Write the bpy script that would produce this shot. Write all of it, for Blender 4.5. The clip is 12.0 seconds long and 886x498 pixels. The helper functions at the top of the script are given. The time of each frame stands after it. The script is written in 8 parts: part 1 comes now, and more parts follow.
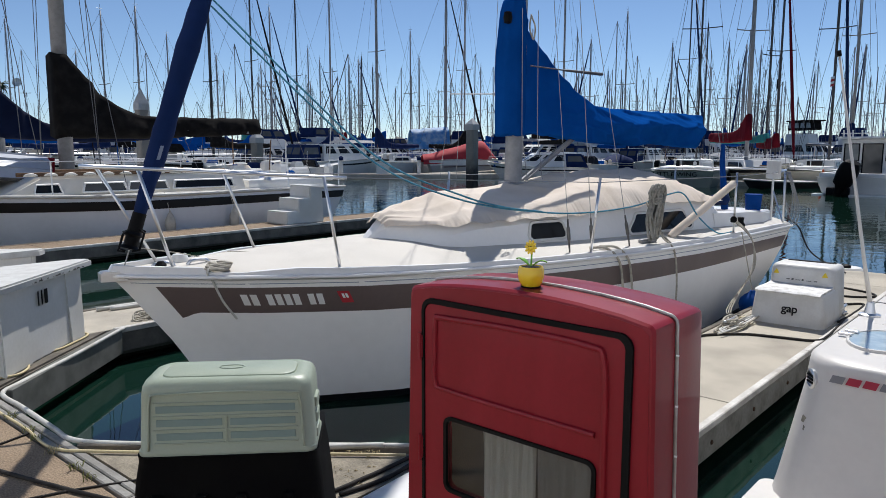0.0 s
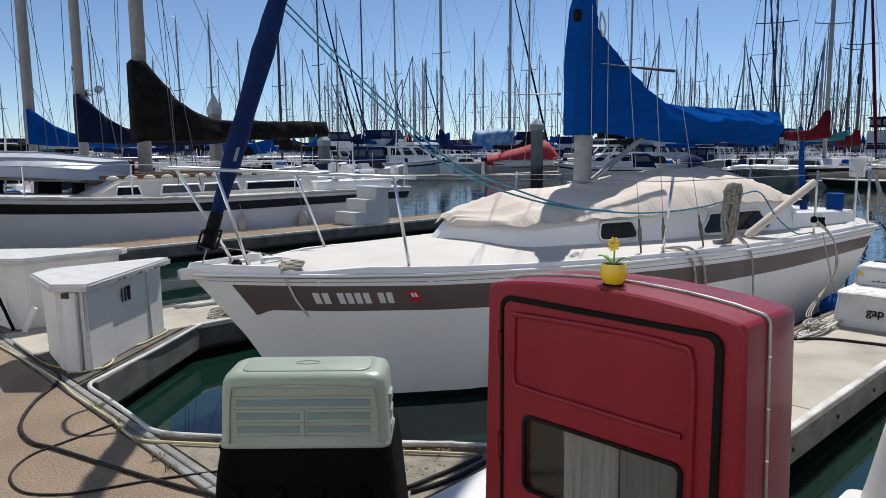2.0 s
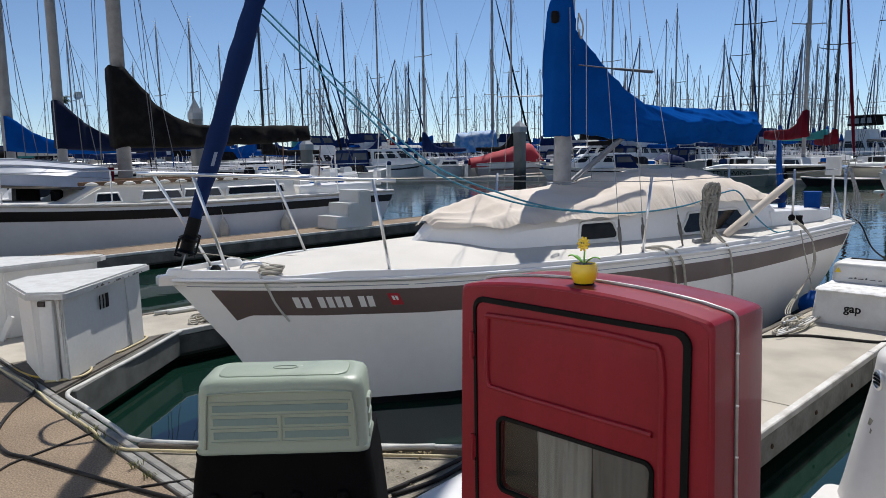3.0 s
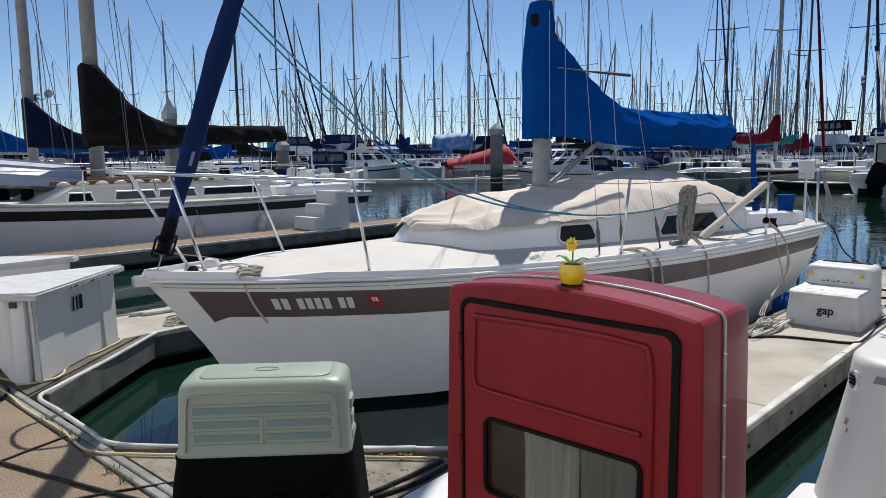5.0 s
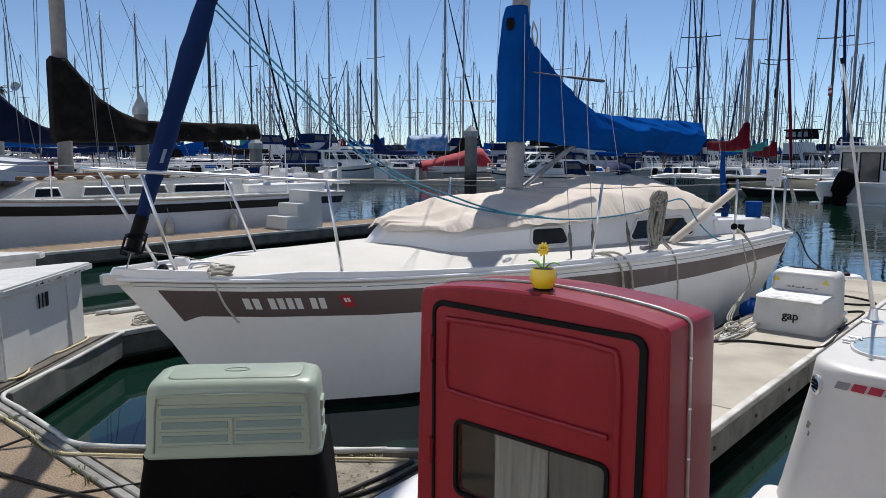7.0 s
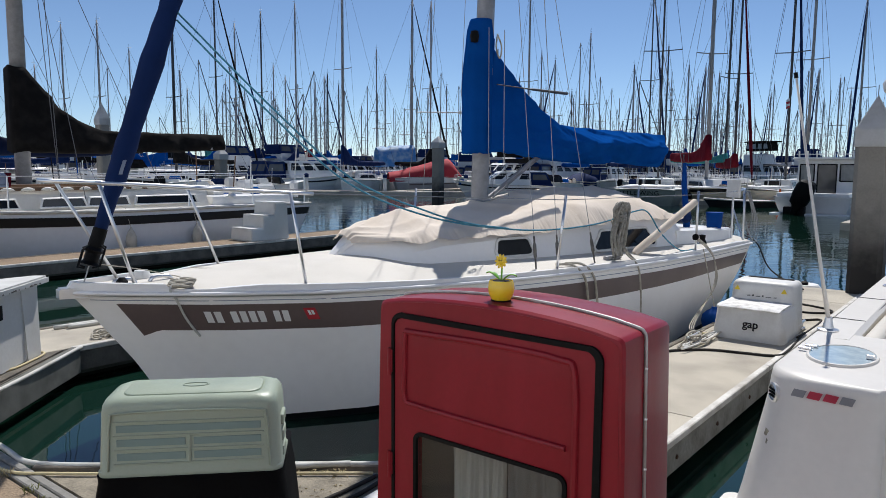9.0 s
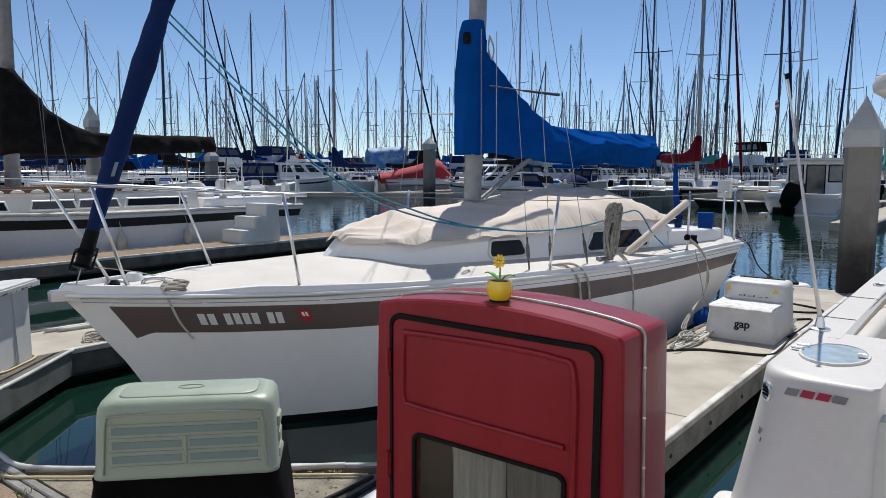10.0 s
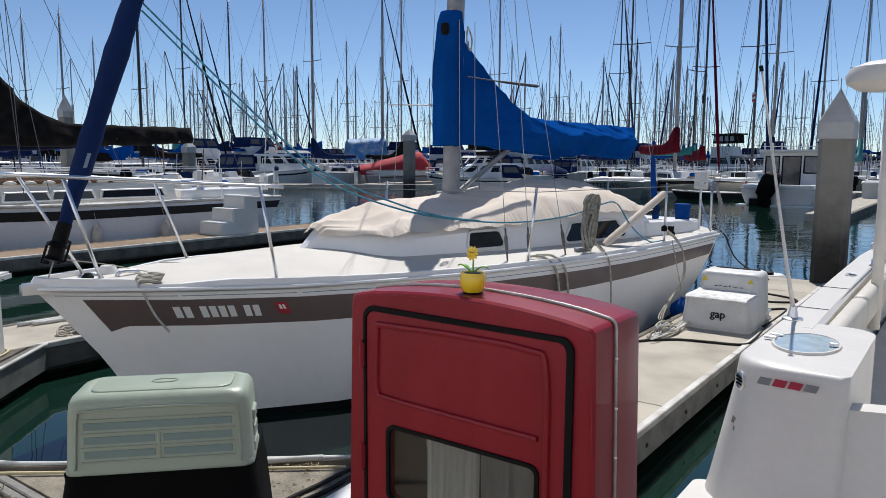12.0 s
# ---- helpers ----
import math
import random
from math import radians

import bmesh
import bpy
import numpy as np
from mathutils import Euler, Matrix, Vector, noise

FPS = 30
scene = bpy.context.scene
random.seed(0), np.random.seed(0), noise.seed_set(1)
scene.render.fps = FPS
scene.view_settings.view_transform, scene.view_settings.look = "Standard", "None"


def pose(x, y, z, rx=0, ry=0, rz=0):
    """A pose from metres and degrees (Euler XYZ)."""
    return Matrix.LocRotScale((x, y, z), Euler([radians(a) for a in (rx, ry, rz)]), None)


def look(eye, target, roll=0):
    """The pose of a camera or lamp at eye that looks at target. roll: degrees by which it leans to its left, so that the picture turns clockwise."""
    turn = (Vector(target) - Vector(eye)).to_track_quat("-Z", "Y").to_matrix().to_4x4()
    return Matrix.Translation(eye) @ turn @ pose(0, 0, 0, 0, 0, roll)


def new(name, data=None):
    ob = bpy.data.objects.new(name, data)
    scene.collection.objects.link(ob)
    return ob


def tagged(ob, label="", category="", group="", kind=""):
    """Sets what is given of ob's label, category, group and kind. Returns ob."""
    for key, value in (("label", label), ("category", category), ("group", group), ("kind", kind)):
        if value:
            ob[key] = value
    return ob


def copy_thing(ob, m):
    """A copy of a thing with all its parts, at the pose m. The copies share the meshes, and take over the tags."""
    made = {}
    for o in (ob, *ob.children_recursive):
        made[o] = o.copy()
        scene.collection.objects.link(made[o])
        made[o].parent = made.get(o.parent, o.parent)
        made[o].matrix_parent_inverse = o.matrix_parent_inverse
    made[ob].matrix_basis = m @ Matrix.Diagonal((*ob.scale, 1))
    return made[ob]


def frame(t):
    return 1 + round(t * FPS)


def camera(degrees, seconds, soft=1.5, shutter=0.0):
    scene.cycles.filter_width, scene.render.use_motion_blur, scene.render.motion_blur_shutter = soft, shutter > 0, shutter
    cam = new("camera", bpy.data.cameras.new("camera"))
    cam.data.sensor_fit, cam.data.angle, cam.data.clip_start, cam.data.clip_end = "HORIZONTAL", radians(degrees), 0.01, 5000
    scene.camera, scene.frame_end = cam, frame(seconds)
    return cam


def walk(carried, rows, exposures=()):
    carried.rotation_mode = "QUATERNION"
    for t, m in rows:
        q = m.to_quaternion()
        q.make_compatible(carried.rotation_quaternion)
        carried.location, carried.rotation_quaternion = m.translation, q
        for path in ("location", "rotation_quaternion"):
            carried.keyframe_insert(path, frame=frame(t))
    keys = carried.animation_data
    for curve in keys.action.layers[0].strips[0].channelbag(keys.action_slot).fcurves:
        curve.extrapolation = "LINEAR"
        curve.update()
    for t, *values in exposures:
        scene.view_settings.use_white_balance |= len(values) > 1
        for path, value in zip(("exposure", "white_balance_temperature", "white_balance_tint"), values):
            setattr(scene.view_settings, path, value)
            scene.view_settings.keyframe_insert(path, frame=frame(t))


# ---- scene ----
cam = camera(62.58, 12.0, soft=0.55)
PATH = [
    (0, (0.019, -0.004, 1.561), (0.095, 3.958, 1.014), 0.03),
    (0.5, (0.024, 0.005, 1.559), (0.085, 3.964, 0.989), -0.07),
    (1, (0.030, 0.015, 1.556), (-0.012, 3.973, 0.979), -0.16),
    (1.5, (-0.006, 0.008, 1.550), (-0.211, 3.964, 0.993), -0.23),
    (2, (-0.021, -0.002, 1.550), (-0.291, 3.952, 1.011), -0.47),
    (2.5, (0.008, -0.007, 1.552), (-0.226, 3.951, 1.024), -0.86),
    (3, (0.012, 0.001, 1.547), (-0.176, 3.962, 1.022), -1.06),
    (3.5, (0.002, -0.006, 1.547), (-0.141, 3.958, 1.025), -1.11),
    (5.5, (-0.017, 0.010, 1.542), (-0.042, 3.977, 1.025), -0.47),
    (6, (-0.006, 0.008, 1.544), (0.008, 3.974, 1.022), -0.29),
    (6.5, (-0.009, 0.004, 1.545), (0.036, 3.970, 1.030), 0.03),
    (7, (-0.016, -0.004, 1.549), (0.074, 3.962, 1.038), 0.37),
    (9, (0.008, -0.002, 1.552), (0.272, 3.963, 1.102), 0.43),
    (9.5, (0.004, -0.006, 1.552), (0.298, 3.959, 1.112), 0.31),
    (10, (-0.009, -0.005, 1.550), (0.303, 3.958, 1.108), 0.30),
    (10.5, (-0.016, -0.006, 1.548), (0.309, 3.955, 1.096), 0.27),
    (11, (-0.008, -0.006, 1.548), (0.340, 3.951, 1.077), 0.24),
    (11.5, (0.002, 0.000, 1.550), (0.387, 3.952, 1.067), 0.27),
    (12, (0.009, -0.001, 1.551), (0.427, 3.947, 1.063), 0.32),
]
walk(cam, [(t, look(eye, target, roll)) for t, eye, target, roll in PATH], [(0.0, 0.12, 6235, 10)])


# ---- world and light ----
world = bpy.data.worlds.new("world")
scene.world = world
world.use_nodes = True
wn = world.node_tree.nodes
sky = wn.new("ShaderNodeTexSky")
sky.sky_type = "NISHITA"
sky.sun_disc = False
sky.sun_elevation, sky.sun_rotation = radians(57.5), radians(16.5)
sky.altitude = 1200
sky.air_density, sky.dust_density, sky.ozone_density = 0.78, 0.0, 3.0
wn["Background"].inputs["Strength"].default_value = 0.092
world.node_tree.links.new(sky.outputs[0], wn["Background"].inputs["Color"])
sun = new("sun", bpy.data.lights.new("sun", "SUN"))
sun.data.energy, sun.data.angle, sun.data.color = 4.2, radians(0.53), (1.0, 0.95, 0.88)
SUN_AZ, SUN_EL = radians(16.5), radians(57.5)
sun.matrix_world = look((0, 0, 30), Vector((0, 0, 30)) - Vector((math.sin(SUN_AZ) * math.cos(SUN_EL), math.cos(SUN_AZ) * math.cos(SUN_EL), math.sin(SUN_EL))))


# ---- materials ----
def material(name, color, rough=0.5, metal=0.0, vary=0.12, grain=60.0, stain=3.0, bump=0.08, tone=None, spec=0.5, coat=0.0, random_tone=0.0, streak=1.0):
    """A painted or raw surface whose colour varies at two scales, with fine relief. tone: the colour of its stains; streak: below 1 it draws them out downwards."""
    m = bpy.data.materials.new(name)
    m.use_nodes = True
    n, l = m.node_tree.nodes, m.node_tree.links
    b = n["Principled BSDF"]
    b.inputs["Roughness"].default_value, b.inputs["Metallic"].default_value = rough, metal
    b.inputs["Specular IOR Level"].default_value, b.inputs["Coat Weight"].default_value = spec, coat
    c = n.new("ShaderNodeTexCoord")
    fine, broad = n.new("ShaderNodeTexNoise"), n.new("ShaderNodeTexNoise")
    fine.inputs["Scale"].default_value, fine.inputs["Detail"].default_value = grain, 4
    broad.inputs["Scale"].default_value, broad.inputs["Detail"].default_value = stain, 6
    for t in (fine, broad):
        l.new(c.outputs["Object"], t.inputs["Vector"])
    if streak != 1.0:
        run = n.new("ShaderNodeMapping")
        run.inputs["Scale"].default_value = (1.0, 1.0, streak)
        l.new(c.outputs["Object"], run.inputs["Vector"])
        l.new(run.outputs["Vector"], broad.inputs["Vector"])
    mix = n.new("ShaderNodeMix")
    mix.data_type = "RGBA"
    dark = tone or tuple(v * (1 - 2 * vary) for v in color)
    mix.inputs[6].default_value, mix.inputs[7].default_value = (*color, 1), (*dark, 1)
    ramp = n.new("ShaderNodeMapRange")
    ramp.inputs["From Min"].default_value, ramp.inputs["From Max"].default_value = 0.42, 0.78
    l.new(broad.outputs["Fac"], ramp.inputs["Value"])
    l.new(ramp.outputs["Result"], mix.inputs[0])
    hsv = n.new("ShaderNodeHueSaturation")
    val = n.new("ShaderNodeMapRange")
    val.inputs["To Min"].default_value, val.inputs["To Max"].default_value = 1 - vary, 1 + vary
    l.new(fine.outputs["Fac"], val.inputs["Value"])
    value = val.outputs["Result"]
    if random_tone:
        info, scale_by, times = n.new("ShaderNodeObjectInfo"), n.new("ShaderNodeMapRange"), n.new("ShaderNodeMath")
        scale_by.inputs["To Min"].default_value, scale_by.inputs["To Max"].default_value = 1 - random_tone, 1 + random_tone
        l.new(info.outputs["Random"], scale_by.inputs["Value"])
        times.operation = "MULTIPLY"
        l.new(value, times.inputs[0])
        l.new(scale_by.outputs["Result"], times.inputs[1])
        value = times.outputs[0]
    l.new(value, hsv.inputs["Value"])
    l.new(mix.outputs[2], hsv.inputs["Color"])
    l.new(hsv.outputs["Color"], b.inputs["Base Color"])
    rr = n.new("ShaderNodeMapRange")
    rr.inputs["To Min"].default_value, rr.inputs["To Max"].default_value = max(rough - 0.1, 0.02), min(rough + 0.12, 1)
    l.new(broad.outputs["Fac"], rr.inputs["Value"])
    l.new(rr.outputs["Result"], b.inputs["Roughness"])
    if bump:
        bp = n.new("ShaderNodeBump")
        bp.inputs["Strength"].default_value, bp.inputs["Distance"].default_value = bump, 0.01
        l.new(fine.outputs["Fac"], bp.inputs["Height"])
        l.new(bp.outputs["Normal"], b.inputs["Normal"])
    return m


def water_material():
    m = bpy.data.materials.new("harbour_water")
    m.use_nodes = True
    n, l = m.node_tree.nodes, m.node_tree.links
    b = n["Principled BSDF"]
    b.inputs["Base Color"].default_value = (0.0052, 0.021, 0.0145, 1)
    b.inputs["Roughness"].default_value, b.inputs["IOR"].default_value = 0.02, 1.46
    c, mp = n.new("ShaderNodeTexCoord"), n.new("ShaderNodeMapping")
    mp.inputs["Rotation"].default_value = (0, 0, radians(20))
    mp.inputs["Scale"].default_value = (1.0, 1.6, 1.0)
    l.new(c.outputs["Object"], mp.inputs["Vector"])
    big, small, far = n.new("ShaderNodeTexNoise"), n.new("ShaderNodeTexNoise"), n.new("ShaderNodeTexNoise")
    big.inputs["Scale"].default_value, big.inputs["Detail"].default_value = 0.9, 3
    small.inputs["Scale"].default_value, small.inputs["Detail"].default_value = 4.5, 2
    far.inputs["Scale"].default_value, far.inputs["Detail"].default_value = 0.12, 2
    for t in (big, small, far):
        l.new(mp.outputs["Vector"], t.inputs["Vector"])
    add, calm = n.new("ShaderNodeMath"), n.new("ShaderNodeMath")
    add.operation, add.inputs[1].default_value = "MULTIPLY_ADD", 0.22
    l.new(small.outputs["Fac"], add.inputs[0])
    l.new(big.outputs["Fac"], add.inputs[2])
    # Open water ripples, the slips near the walkway lie calm.
    sep, reach = n.new("ShaderNodeSeparateXYZ"), n.new("ShaderNodeMapRange")
    l.new(c.outputs["Object"], sep.inputs["Vector"])
    l.new(sep.outputs["Y"], reach.inputs["Value"])
    reach.inputs["From Min"].default_value, reach.inputs["From Max"].default_value = 9.0, 14.0
    reach.inputs["To Min"].default_value, reach.inputs["To Max"].default_value = 0.012, 0.075
    calm.operation = "MULTIPLY"
    l.new(reach.outputs["Result"], calm.inputs[0])
    l.new(far.outputs["Fac"], calm.inputs[1])
    bp = n.new("ShaderNodeBump")
    bp.inputs["Distance"].default_value = 0.35
    l.new(calm.outputs[0], bp.inputs["Strength"])
    l.new(add.outputs[0], bp.inputs["Height"])
    l.new(bp.outputs["Normal"], b.inputs["Normal"])
    return m


YACHT_GEL = material("yacht_gelcoat", (0.82, 0.81, 0.80), 0.35, vary=0.04, grain=25, stain=1.2, bump=0.01, coat=0.1)
GEL = material("white_gelcoat", (0.76, 0.75, 0.725), 0.38, vary=0.06, grain=25, stain=1.6, bump=0.01, coat=0.08)
GEL_OLD = material("chalky_gelcoat", (0.70, 0.695, 0.67), 0.5, vary=0.07, grain=40, stain=1.6, bump=0.03, tone=(0.58, 0.56, 0.51))
CREAM = material("cream_nonskid", (0.63, 0.595, 0.535), 0.7, vary=0.06, grain=220, stain=2.5, bump=0.25)
HULL_GREY = material("hull_white", (0.90, 0.885, 0.86), 0.42, vary=0.04, grain=12, stain=0.8, bump=0.006, spec=0.3)
BROWN = material("brown_stripe", (0.135, 0.100, 0.092), 0.35, vary=0.08, grain=30, stain=2, bump=0.01)
BLACK = material("black_paint", (0.008, 0.008, 0.010), 0.45, vary=0.2, grain=40, bump=0.03, spec=0.3)
BLACK_PLASTIC = material("black_plastic", (0.005, 0.005, 0.006), 0.6, vary=0.25, grain=90, stain=5, bump=0.12, tone=(0.009, 0.0085, 0.008), spec=0.10)
RUBBER = material("black_rubber", (0.006, 0.006, 0.006), 0.7, vary=0.2, grain=80, bump=0.08, spec=0.15)
BLUE = material("blue_canvas", (0.006, 0.067, 0.285), 0.95, vary=0.12, grain=180, stain=2.2, bump=0.1, tone=(0.004, 0.049, 0.215), spec=0.0)
NAVY = material("navy_canvas", (0.0035, 0.018, 0.085), 0.8, vary=0.15, grain=150, stain=3, bump=0.12, spec=0.2)
BLACK_CANVAS = material("black_canvas", (0.0095, 0.0087, 0.0085), 0.9, vary=0.25, grain=150, stain=5, bump=0.12, tone=(0.023, 0.0205, 0.019), spec=0.08)
RED_CANVAS = material("dark_red_canvas", (0.13, 0.008, 0.016), 0.9, vary=0.15, grain=120, stain=2, bump=0.1, spec=0.1)
BRIGHT_RED_CANVAS = material("red_canvas", (0.45, 0.03, 0.04), 0.8, vary=0.15, grain=120, stain=2, bump=0.1)
TEAL_CANVAS = material("teal_canvas", (0.03, 0.24, 0.23), 0.8, vary=0.15, grain=120, stain=2, bump=0.1)
BEIGE = material("beige_canvas", (0.71, 0.62, 0.525), 0.85, vary=0.08, grain=200, stain=3, bump=0.15, tone=(0.62, 0.52, 0.41))
STEEL = material("polished_stainless", (0.74, 0.74, 0.75), 0.30, 1.0, vary=0.05, bump=0.0)
ALU = material("mast_aluminium", (0.30, 0.30, 0.31), 0.52, 0.3, vary=0.14, grain=45, stain=9, bump=0.03)
ALU_DULL = material("dull_spar_aluminium", (0.30, 0.30, 0.31), 0.55, 0.2, vary=0.12, grain=30, stain=4, bump=0.03)
WIRE_DARK = material("tarnished_rigging_wire", (0.10, 0.10, 0.105), 0.5, 0.4, vary=0.15, bump=0.0)
DARK_MAST = material("black_spar", (0.04, 0.044, 0.055), 0.45, vary=0.2, bump=0.02)
WIRE = material("rigging_wire", (0.33, 0.33, 0.33), 0.45, 0.7, vary=0.1, bump=0.0)
ROPE = material("weathered_rope", (0.50, 0.46, 0.38), 0.9, vary=0.25, grain=260, stain=20, bump=0.5)
ROPE_DARK = material("dark_rope", (0.03, 0.03, 0.032), 0.9, vary=0.25, grain=260, stain=20, bump=0.4)
ROPE_TEAL = material("teal_rope", (0.06, 0.25, 0.36), 0.8, vary=0.2, grain=260, stain=20, bump=0.4)
HOSE_YELLOW = material("cream_hose", (0.60, 0.50, 0.28), 0.55, vary=0.15, grain=60, stain=6, bump=0.04)
CONCRETE = material("sandy_concrete", (0.262, 0.192, 0.125), 0.92, vary=0.9, grain=95, stain=1.6, bump=0.7, tone=(0.185, 0.134, 0.088))
CONCRETE_PALE = material("pale_concrete", (0.47, 0.425, 0.345), 0.9, vary=0.2, grain=150, stain=2.2, bump=0.3, tone=(0.30, 0.27, 0.225), random_tone=0.08)
WALER = material("tarred_timber", (0.13, 0.12, 0.105), 0.85, vary=0.3, grain=40, stain=5, bump=0.4, tone=(0.05, 0.05, 0.045), random_tone=0.2)
EDGE_PAINT = material("flaking_white_paint", (0.60, 0.58, 0.54), 0.75, vary=0.2, grain=60, stain=5, bump=0.3, tone=(0.33, 0.30, 0.26), random_tone=0.12)
TIMBER = material("weathered_timber", (0.16, 0.137, 0.108), 0.85, vary=0.25, grain=45, stain=5, bump=0.4, tone=(0.075, 0.068, 0.058), random_tone=0.2)
TIMBER_DARK = material("wet_timber", (0.055, 0.06, 0.05), 0.7, vary=0.3, grain=40, stain=4, bump=0.4)
def add_tide_stain(m, z0, z1, color):
    """Dark wet growth on a pile, up to an uneven tide line."""
    n, l = m.node_tree.nodes, m.node_tree.links
    b = n["Principled BSDF"]
    old = b.inputs["Base Color"].links[0].from_socket
    c, sep, spots = n.new("ShaderNodeTexCoord"), n.new("ShaderNodeSeparateXYZ"), n.new("ShaderNodeTexNoise")
    l.new(c.outputs["Object"], sep.inputs[0])
    l.new(c.outputs["Object"], spots.inputs["Vector"])
    spots.inputs["Scale"].default_value, spots.inputs["Detail"].default_value = 4.0, 5
    add, ramp, mix = n.new("ShaderNodeMath"), n.new("ShaderNodeMapRange"), n.new("ShaderNodeMix")
    add.operation, add.inputs[1].default_value = "MULTIPLY_ADD", 0.9
    l.new(spots.outputs["Fac"], add.inputs[0])
    l.new(sep.outputs["Z"], add.inputs[2])
    ramp.inputs["From Min"].default_value, ramp.inputs["From Max"].default_value = z0 + 0.45, z1 + 0.45
    ramp.inputs["To Min"].default_value, ramp.inputs["To Max"].default_value = 1.0, 0.0
    l.new(add.outputs[0], ramp.inputs["Value"])
    mix.data_type = "RGBA"
    mix.inputs[7].default_value = (*color, 1)
    l.new(ramp.outputs["Result"], mix.inputs[0])
    l.new(old, mix.inputs[6])
    l.new(mix.outputs[2], b.inputs["Base Color"])


PILE = material("pile_concrete", (0.29, 0.27, 0.235), 0.85, vary=0.15, grain=50, stain=1.0, bump=0.2, tone=(0.20, 0.18, 0.155))
add_tide_stain(PILE, 0.9, 1.9, (0.03, 0.028, 0.026))
PILE_CAP = material("pile_cap_plastic", (0.46, 0.46, 0.45), 0.55, vary=0.08, grain=40, stain=3, bump=0.04, tone=(0.33, 0.31, 0.28))
BUMPER = material("white_bumper", (0.56, 0.55, 0.51), 0.55, vary=0.12, grain=40, stain=6, bump=0.06, tone=(0.38, 0.36, 0.31))
GLASS = material("dark_window", (0.010, 0.011, 0.013), 0.06, vary=0.1, bump=0.0, spec=0.22)
RED = material("red_fibreglass", (0.205, 0.0085, 0.016), 0.43, vary=0.08, grain=70, stain=7, bump=0.02, tone=(0.26, 0.015, 0.026), coat=0.18, spec=0.2, streak=0.3)
SAGE = material("sage_plastic", (0.32, 0.365, 0.28), 0.42, vary=0.05, grain=120, stain=2, bump=0.08)
YELLOW = material("yellow_plastic", (0.82, 0.56, 0.02), 0.25, vary=0.06, grain=20, stain=3, bump=0.01, coat=0.5)
LEAF = material("green_plastic", (0.16, 0.42, 0.03), 0.4, vary=0.1, grain=20, stain=3, bump=0.02)
WATER = water_material()


# ---- builders ----
def finish(name, bm, mat, parent=None, label="", smooth=False, at=None):
    """Links a bmesh as one mesh object, under a thing or at top level."""
    bmesh.ops.recalc_face_normals(bm, faces=bm.faces)
    me = bpy.data.meshes.new(name)
    bm.to_mesh(me)
    bm.free()
    if smooth:
        me.shade_smooth()
        if smooth is not True:
            me.set_sharp_from_angle(angle=radians(smooth))
    for m in mat if isinstance(mat, (list, tuple)) else (mat,):
        me.materials.append(m)
    ob = new(name, me)
    if at is not None:
        ob.matrix_basis = at
    if parent:
        ob.parent = parent
    if label:
        ob["label"] = label
    return ob


def thing(name, m, label, category, group="", kind=""):
    """An empty at a thing's base, which parents its parts."""
    ob = new(name)
    ob.matrix_basis = m
    ob.empty_display_size = 0.1
    return tagged(ob, label, category, group, kind)


def add_box(bm, x0, x1, y0, y1, z0, z1, bevel=0.0, seg=2):
    r = bmesh.ops.create_cube(bm, size=1, matrix=Matrix.LocRotScale(((x0 + x1) / 2, (y0 + y1) / 2, (z0 + z1) / 2), None, (x1 - x0, y1 - y0, z1 - z0)))
    if bevel:
        edges = list({e for v in r["verts"] for e in v.link_edges})
        bmesh.ops.bevel(bm, geom=edges, offset=bevel, segments=seg, affect="EDGES", profile=0.5)
    return bm


def box(x0, x1, y0, y1, z0, z1, bevel=0.0, seg=2):
    return add_box(bmesh.new(), x0, x1, y0, y1, z0, z1, bevel, seg)


def add_tube(bm, points, radius, n=8, caps=True, squash=1.0):
    """Sweeps a ring along points. radius: a number or one for each point."""
    pts = [Vector(p) for p in points]
    rad = radius if isinstance(radius, (list, tuple)) else [radius] * len(pts)
    side = None
    rings = []
    for i, p in enumerate(pts):
        d = ((pts[min(i + 1, len(pts) - 1)] - p).normalized() + (p - pts[max(i - 1, 0)]).normalized()).normalized()
        if side is None:
            side = d.cross(Vector((0, 0, 1)) if abs(d.z) < 0.9 else Vector((0, 1, 0))).normalized()
        else:
            side = (side - d * side.dot(d)).normalized()
        up = d.cross(side)
        rings.append([bm.verts.new(p + rad[i] * (math.cos(a) * side + squash * math.sin(a) * up)) for a in (2 * math.pi * k / n for k in range(n))])
    for a, b in zip(rings, rings[1:]):
        for k in range(n):
            bm.faces.new((a[k], a[(k + 1) % n], b[(k + 1) % n], b[k]))
    if caps and n > 2:
        bm.faces.new(rings[0][::-1])
        bm.faces.new(rings[-1])
    return bm


def tube(points, radius, n=8, caps=True, squash=1.0):
    return add_tube(bmesh.new(), points, radius, n, caps, squash)


def smooth_path(points, steps=6):
    """Catmull-Rom points through the given ones."""
    p = [Vector(q) for q in points]
    p = [2 * p[0] - p[1]] + p + [2 * p[-1] - p[-2]]
    out = []
    for a, b, c, d in zip(p, p[1:], p[2:], p[3:]):
        for k in range(steps):
            t = k / steps
            out.append(0.5 * (2 * b + (c - a) * t + (2 * a - 5 * b + 4 * c - d) * t * t + (3 * b - a - 3 * c + d) * t ** 3))
    return out + [p[-2]]


